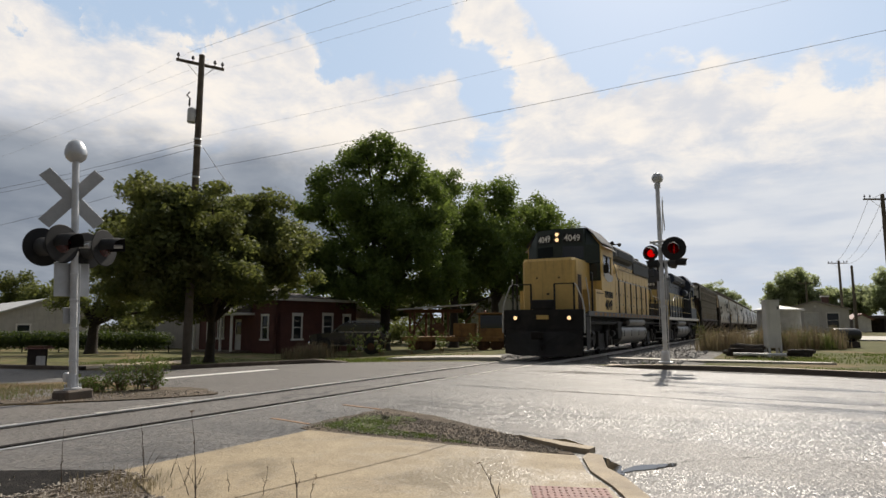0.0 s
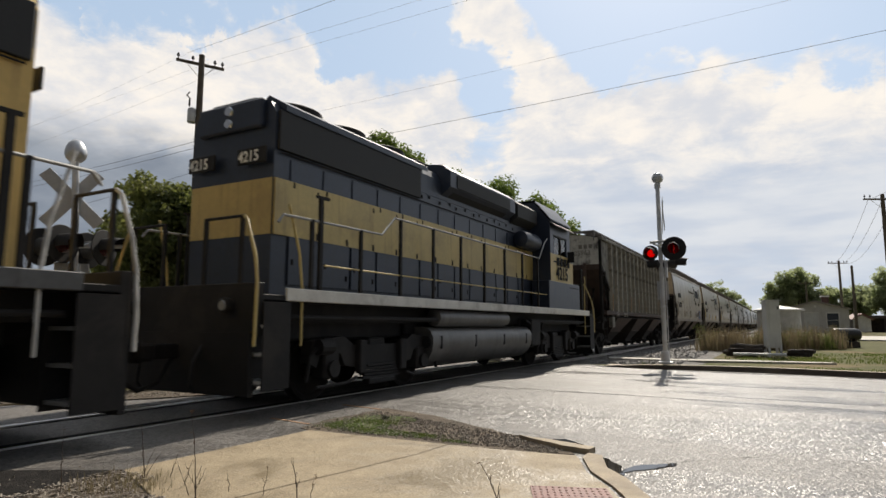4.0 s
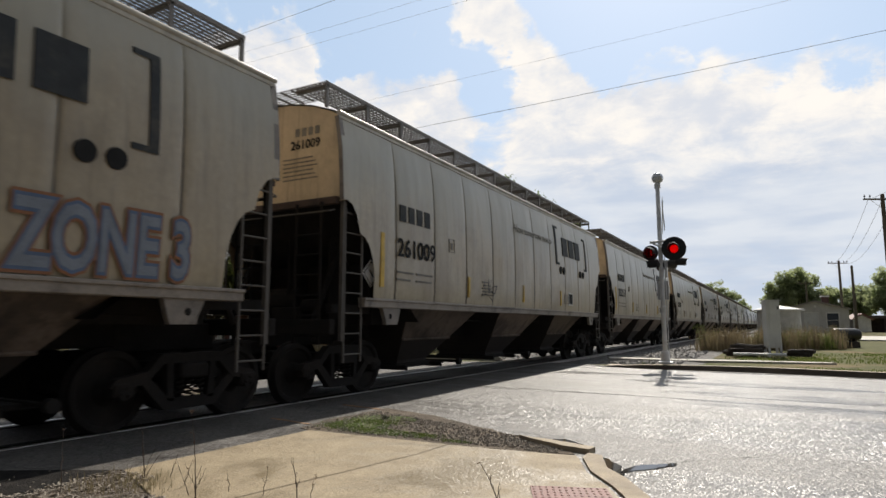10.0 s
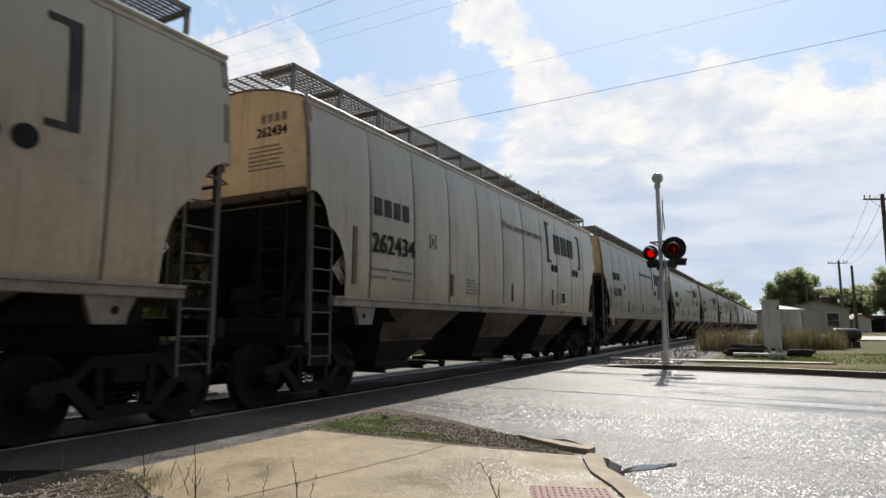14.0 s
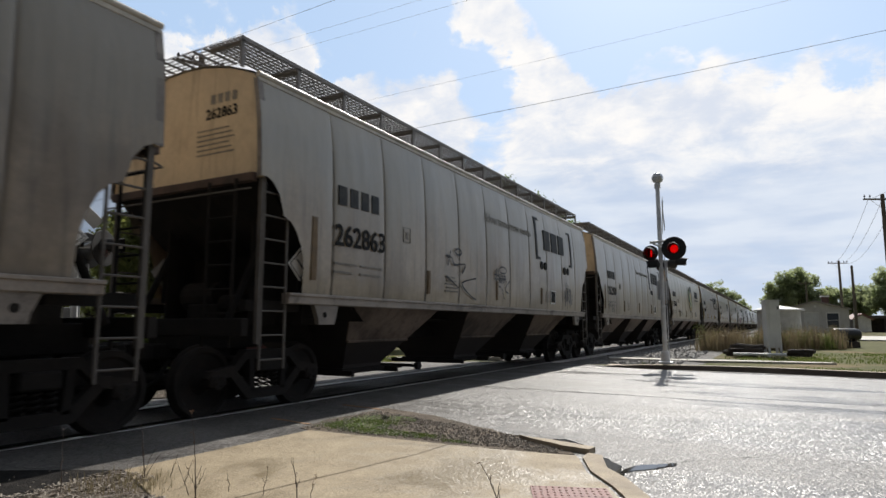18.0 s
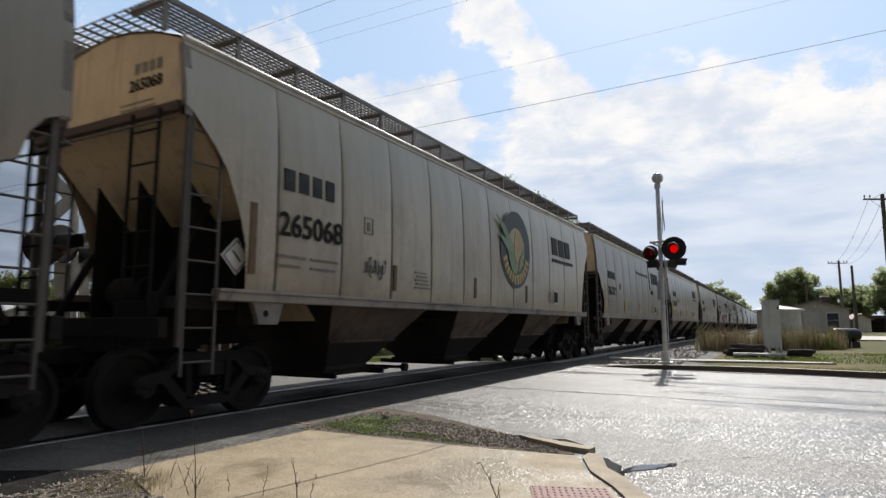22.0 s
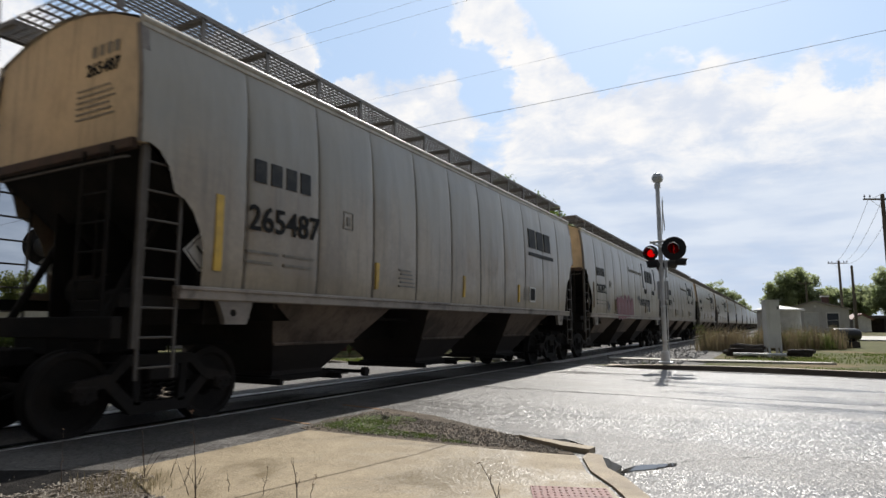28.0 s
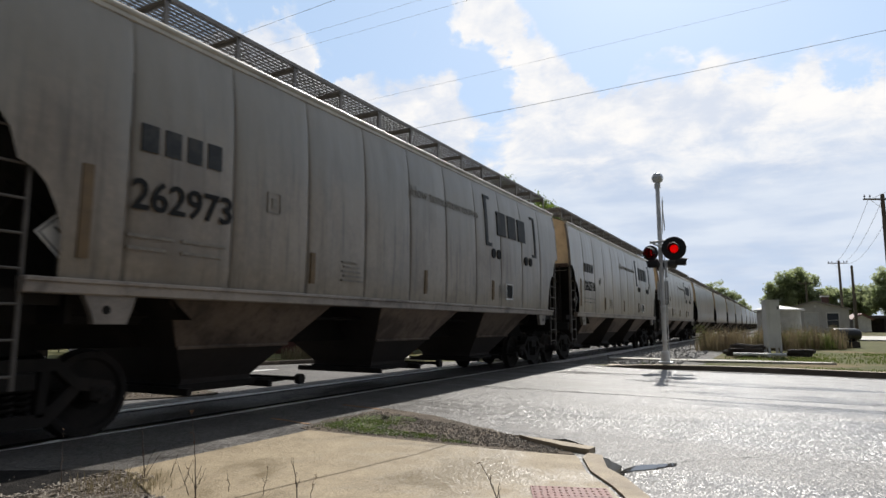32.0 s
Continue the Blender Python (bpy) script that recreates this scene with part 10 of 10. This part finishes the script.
def build_yard():
    # parked dark off-roader
    z = zg(-21.5, 29.3)
    v = thing("parked_suv", "black parked off-road vehicle with chrome trim in the yard", "car", at=pose(-22.2, 29.1, z + 0.12) @ pose(0, 0, 0, 0, 0, 24))
    prof = [(-2.2, 0.55), (-2.24, 0.80), (-2.18, 1.02), (-1.98, 1.10), (-1.4, 1.15), (-0.98, 1.18), (1.98, 1.20), (2.2, 1.12), (2.24, 0.6), (1.9, 0.42), (-1.95, 0.42)]
    part("body", M().prism([(a, b) for a, b in prof], -0.86, 0.86, "y"), CAR_PAINT, v, "", True)
    cabin = [(-0.98, 1.17), (-0.42, 1.66), (-0.2, 1.74), (1.6, 1.76), (1.82, 1.70), (2.02, 1.19)]
    part("cabin", M().prism([(a, b) for a, b in cabin], -0.74, 0.74, "y"), CAR_PAINT, v, "", True)
    part("windscreen", M().add([(-0.985, -0.68, 1.22), (-0.985, 0.68, 1.22), (-0.50, 0.64, 1.64), (-0.50, -0.64, 1.64), (-0.965, -0.68, 1.21), (-0.965, 0.68, 1.21), (-0.48, 0.64, 1.63), (-0.48, -0.64, 1.63)],
                               [(0, 1, 2, 3), (7, 6, 5, 4), (0, 4, 5, 1), (1, 5, 6, 2), (2, 6, 7, 3), (3, 7, 4, 0)]), PANE, v)
    for s in (-1, 1):
        for q in ([(-0.72, 1.24), (-0.36, 1.62), (0.28, 1.66), (0.28, 1.24)], [(0.36, 1.24), (0.36, 1.66), (1.05, 1.67), (1.05, 1.24)], [(1.13, 1.24), (1.13, 1.67), (1.6, 1.66), (1.78, 1.24)]):
            part("side_glass", M().prism(q, s * 0.742, s * 0.75, "y"), PANE, v)
        part("window_trim", M().box(-0.95, 1.98, s * 0.78 - 0.04, s * 0.78 + 0.04, 1.195, 1.225), CHROME, v, "chrome strip")
        part("roof_rail", M().tube([(-0.1, s * 0.62, 1.74), (0.0, s * 0.62, 1.82), (1.5, s * 0.62, 1.83), (1.6, s * 0.62, 1.75)], 0.02, 6), CHROME, v, "chrome rail")
        part("mirror", M().box(-0.78, -0.62, s * 0.95 - 0.09, s * 0.95 + 0.09, 1.17, 1.34, 0.02), CAR_PAINT, v)
        part("sill_step", M().box(-0.9, 0.9, s * 0.88 - 0.05, s * 0.88 + 0.05, 0.42, 0.48), CHROME, v, "chrome step")
        part("headlight", M().box(-2.26, -2.16, s * 0.66 - 0.15, s * 0.66 + 0.15, 0.78, 0.98, 0.03), CHROME, v)
        for x in (-0.15, 0.75):
            part("door_handle", M().box(x, x + 0.18, s * 0.865 - 0.012, s * 0.865 + 0.012, 1.02, 1.06), CHROME, v)
        for x in (-1.38, 1.38):
            part("wheel_arch", M().lathe([(0.41, s * 0.80), (0.47, s * 0.84), (0.47, s * 0.89), (0.41, s * 0.89)], (x, 0, 0.40), "y", 20), BLACK, v)
            w = part("wheel", M().lathe([(0.1, -0.12), (0.34, -0.12), (0.38, -0.08), (0.38, 0.08), (0.34, 0.12), (0.1, 0.12)], (0, 0, 0), "y", 20), RUBBER, v, "", True)
            w.location = (x, s * 0.80, 0.38)
            part("rim", M().lathe([(0.02, s * 0.10), (0.2, s * 0.11), (0.22, s * 0.125)], (0, 0, 0), "y", 14), RUST, w, "dull dusty rim")
    part("grille_frame", M().box(-2.27, -2.22, -0.48, 0.48, 0.72, 0.76).box(-2.27, -2.22, -0.48, 0.48, 0.98, 1.02).box(-2.27, -2.22, -0.50, -0.46, 0.72, 1.02).box(-2.27, -2.22, 0.46, 0.50, 0.72, 1.02), CHROME, v, "chrome frame")
    for k in range(3):
        part("grille_bar", M().box(-2.26, -2.23, -0.46, 0.46, 0.79 + 0.06 * k, 0.815 + 0.06 * k), CHROME, v)
    part("bumper", M().box(-2.36, -2.16, -0.84, 0.84, 0.46, 0.64, 0.04), CHROME, v, "chrome bumper")
    # rusty track machine
    z = zg(-17, 32)
    r = thing("track_machine", "rusty yellow track maintenance machine with a cab", "rail machine", at=pose(-16.6, 32.2, z) @ pose(0, 0, 0, 0, 0, 20))
    part("chassis", M().box(-3.3, 2.9, -0.9, 0.9, 0.55, 0.82, 0.03), MOW_YELLOW, r)
    part("cab", M().box(1.2, 1.3, -0.85, 0.85, 0.8, 2.1).box(2.6, 2.7, -0.85, 0.85, 0.8, 2.1).box(1.3, 2.6, -0.85, -0.78, 0.8, 1.3).box(1.3, 2.6, 0.78, 0.85, 0.8, 2.1), MOW_YELLOW, r, "yellow cab")
    part("cab_roof", M().box(1.05, 2.85, -0.95, 0.95, 2.1, 2.2, 0.03), MOW_YELLOW, r)
    part("cab_window", M().box(1.3, 2.6, -0.83, -0.81, 1.3, 2.05), PANE, r)
    part("beacon", M().lathe([(0.08, 2.2), (0.08, 2.32), (0.03, 2.36)], (1.5, 0, 0), n=10), TACTILE, r)
    part("engine_cover", M().box(-0.3, 1.0, -0.7, 0.7, 0.82, 1.6, 0.05), MOW_YELLOW, r)
    for k in range(6):
        x = -3.1 + 0.5 * k
        part("frame_post", shared("mow_post", lambda: M().box(-0.06, 0.06, -0.06, 0.06, 0.8, 2.25), RUST), RUST, r).location = (x, -0.6 if k % 2 else 0.5, 0)
    part("top_beam", M().box(-3.4, 0.2, -0.12, 0.12, 2.22, 2.42, 0.02), RUST, r)
    part("canopy", M().add([(-3.6, -0.9, 2.42), (0.9, -0.9, 2.72), (0.9, 0.9, 2.76), (-3.6, 0.9, 2.46), (-3.6, -0.9, 2.36), (0.9, -0.9, 2.66), (0.9, 0.9, 2.70), (-3.6, 0.9, 2.40)], [(0, 1, 2, 3), (4, 5, 6, 7), (0, 1, 5, 4), (1, 2, 6, 5), (2, 3, 7, 6), (3, 0, 4, 7)]), METAL_SHED, r)
    for a, b in (((-2.9, -0.7, 0.8), (-1.9, -0.7, 2.2)), ((-1.9, -0.7, 0.8), (-2.9, -0.7, 2.2)), ((-0.9, -0.7, 0.8), (-1.6, -0.7, 2.2)), ((0.4, -0.7, 1.6), (1.2, -0.6, 2.6))):
        part("brace", M().tube([a, b], 0.05, 6), RUST, r)
    part("hose_reel", M().lathe([(0.1, -0.8), (0.38, -0.8), (0.38, -0.72), (0.2, -0.7), (0.2, -0.5), (0.38, -0.48), (0.38, -0.4), (0.1, -0.4)], (-1.2, 0, 1.25), "y", 18), RUST, r)
    for x in (-2.6, -1.9, 1.4, 2.2):
        for s in (-1, 1):
            part("wheel", M().lathe([(0.06, s * 0.62), (0.32, s * 0.64), (0.36, s * 0.68), (0.32, s * 0.76), (0.06, s * 0.78)], (x, 0, 0.36), "y", 18), RUST, r)
    r2 = thing("rusty_cart", "rusty rail cart loaded with machinery", "rail cart", at=pose(-13.4, 33.4, zg(-13.4, 33.4)) @ pose(0, 0, 0, 0, 0, 20))
    part("bed", M().box(-1.2, 1.2, -0.8, 0.8, 0.5, 0.66, 0.02), RUST, r2)
    part("load", M().box(-0.8, 0.6, -0.6, 0.6, 0.66, 1.25, 0.08), MOW_YELLOW, r2)
    part("jib", M().tube([(0.3, 0, 1.2), (0.9, -0.2, 2.4), (1.5, -0.2, 2.9)], 0.06, 6), MOW_YELLOW, r2)
    for x in (-0.8, 0.8):
        for s in (-1, 1):
            part("wheel", M().lathe([(0.06, s * 0.62), (0.24, s * 0.64), (0.27, s * 0.7), (0.06, s * 0.76)], (x, 0, 0.27), "y", 14), RUST, r2)
    # post box stand at the kerb
    b = thing("notice_stand", "brown roofed notice stand with a white card", "stand", at=pose(-27.15, 14.4, zg(-27.15, 14.4)) @ pose(0, 0, 0, 0, 0, 30))
    part("body", M().box(-0.34, 0.20, -0.26, 0.26, 0, 0.80, 0.02), TIE, b)
    part("roof", M().box(-0.46, 0.40, -0.36, 0.36, 0.80, 0.85, 0.015), TACTILE, b)
    part("roof_cap", M().box(-0.36, 0.34, -0.28, 0.28, 0.85, 0.93, 0.02), RUST, b)
    part("card", M().box(0.08, 0.44, -0.30, -0.28, 0.04, 0.52), TRIM, b)
    part("card_leg", M().box(0.38, 0.42, -0.28, -0.24, 0, 0.5), TIE, b)


build_yard()


def run(t):
    """How far the train has come after t seconds: it picks up a little speed."""
    return 8.2 * t + 0.02 * t * t if t < 10 else 84 + 8.6 * (t - 10) + 0.0025 * (t - 10) ** 2


def motions():
    """The train runs past; its wheels roll."""
    for car, y0 in VEHICLES:
        turned = car.get("turned", 0)
        rows = []
        for k in range(33):
            m = pose(XC, y0 - run(k) + (16.3 if turned else 0), 0, 0, 0, 180 if turned else 0)
            rows.append((float(k), m))
        walk(car, rows)
    # the two crossing lamps flash by turns: each added glow disc swings to its glass and away again
    beat = 1.0887
    for lamp, first, swing in FLASHERS:
        at = lamp.location.copy()
        away = Matrix.Translation(at) @ Matrix.Rotation(radians(swing), 4, "Z")
        face = Matrix.Translation(at)
        rows, t, lit = [], 0.88 - beat * 1.25, first
        while t < 32.0 + beat:
            for e in (0.07, beat / 2 - 0.07):
                if 0.0 < t + e < 32.0:
                    rows.append((t + e, face if lit else away))
                elif t + e <= 0.0:
                    rows[:] = [(0.0, face if lit else away)]
            t, lit = t + beat / 2, not lit
        rows.append((32.0, rows[-1][1]))
        walk(lamp, rows)
    start = {car: y0 for car, y0 in VEHICLES}
    for wheel, r, car in ROLLERS:
        near = (start[car] + 8.0) / 8.45                  # when it is abreast of the crossing
        t0, t1 = max(0.0, near - 4.0), min(32.0, near + 1.5)
        if t1 <= t0:
            continue
        step, sign = 2 / FPS, -1 if car.get("turned", 0) else 1
        ts, t = [t0], t0
        while t < t1:
            t = round((t + step) * FPS) / FPS
            ts.append(min(t, t1))
        if ts[0] > 0:
            ts.insert(0, 0.0)
        if ts[-1] < 32:
            ts.append(32.0)
        p = wheel.location.copy()
        rows = []
        for t in ts:
            a = (run(min(max(t, t0), t1)) - run(t0)) / r * sign
            rows.append((t, Matrix.Translation(p) @ Matrix.Rotation(a, 4, "X")))
        walk(wheel, rows)


motions()
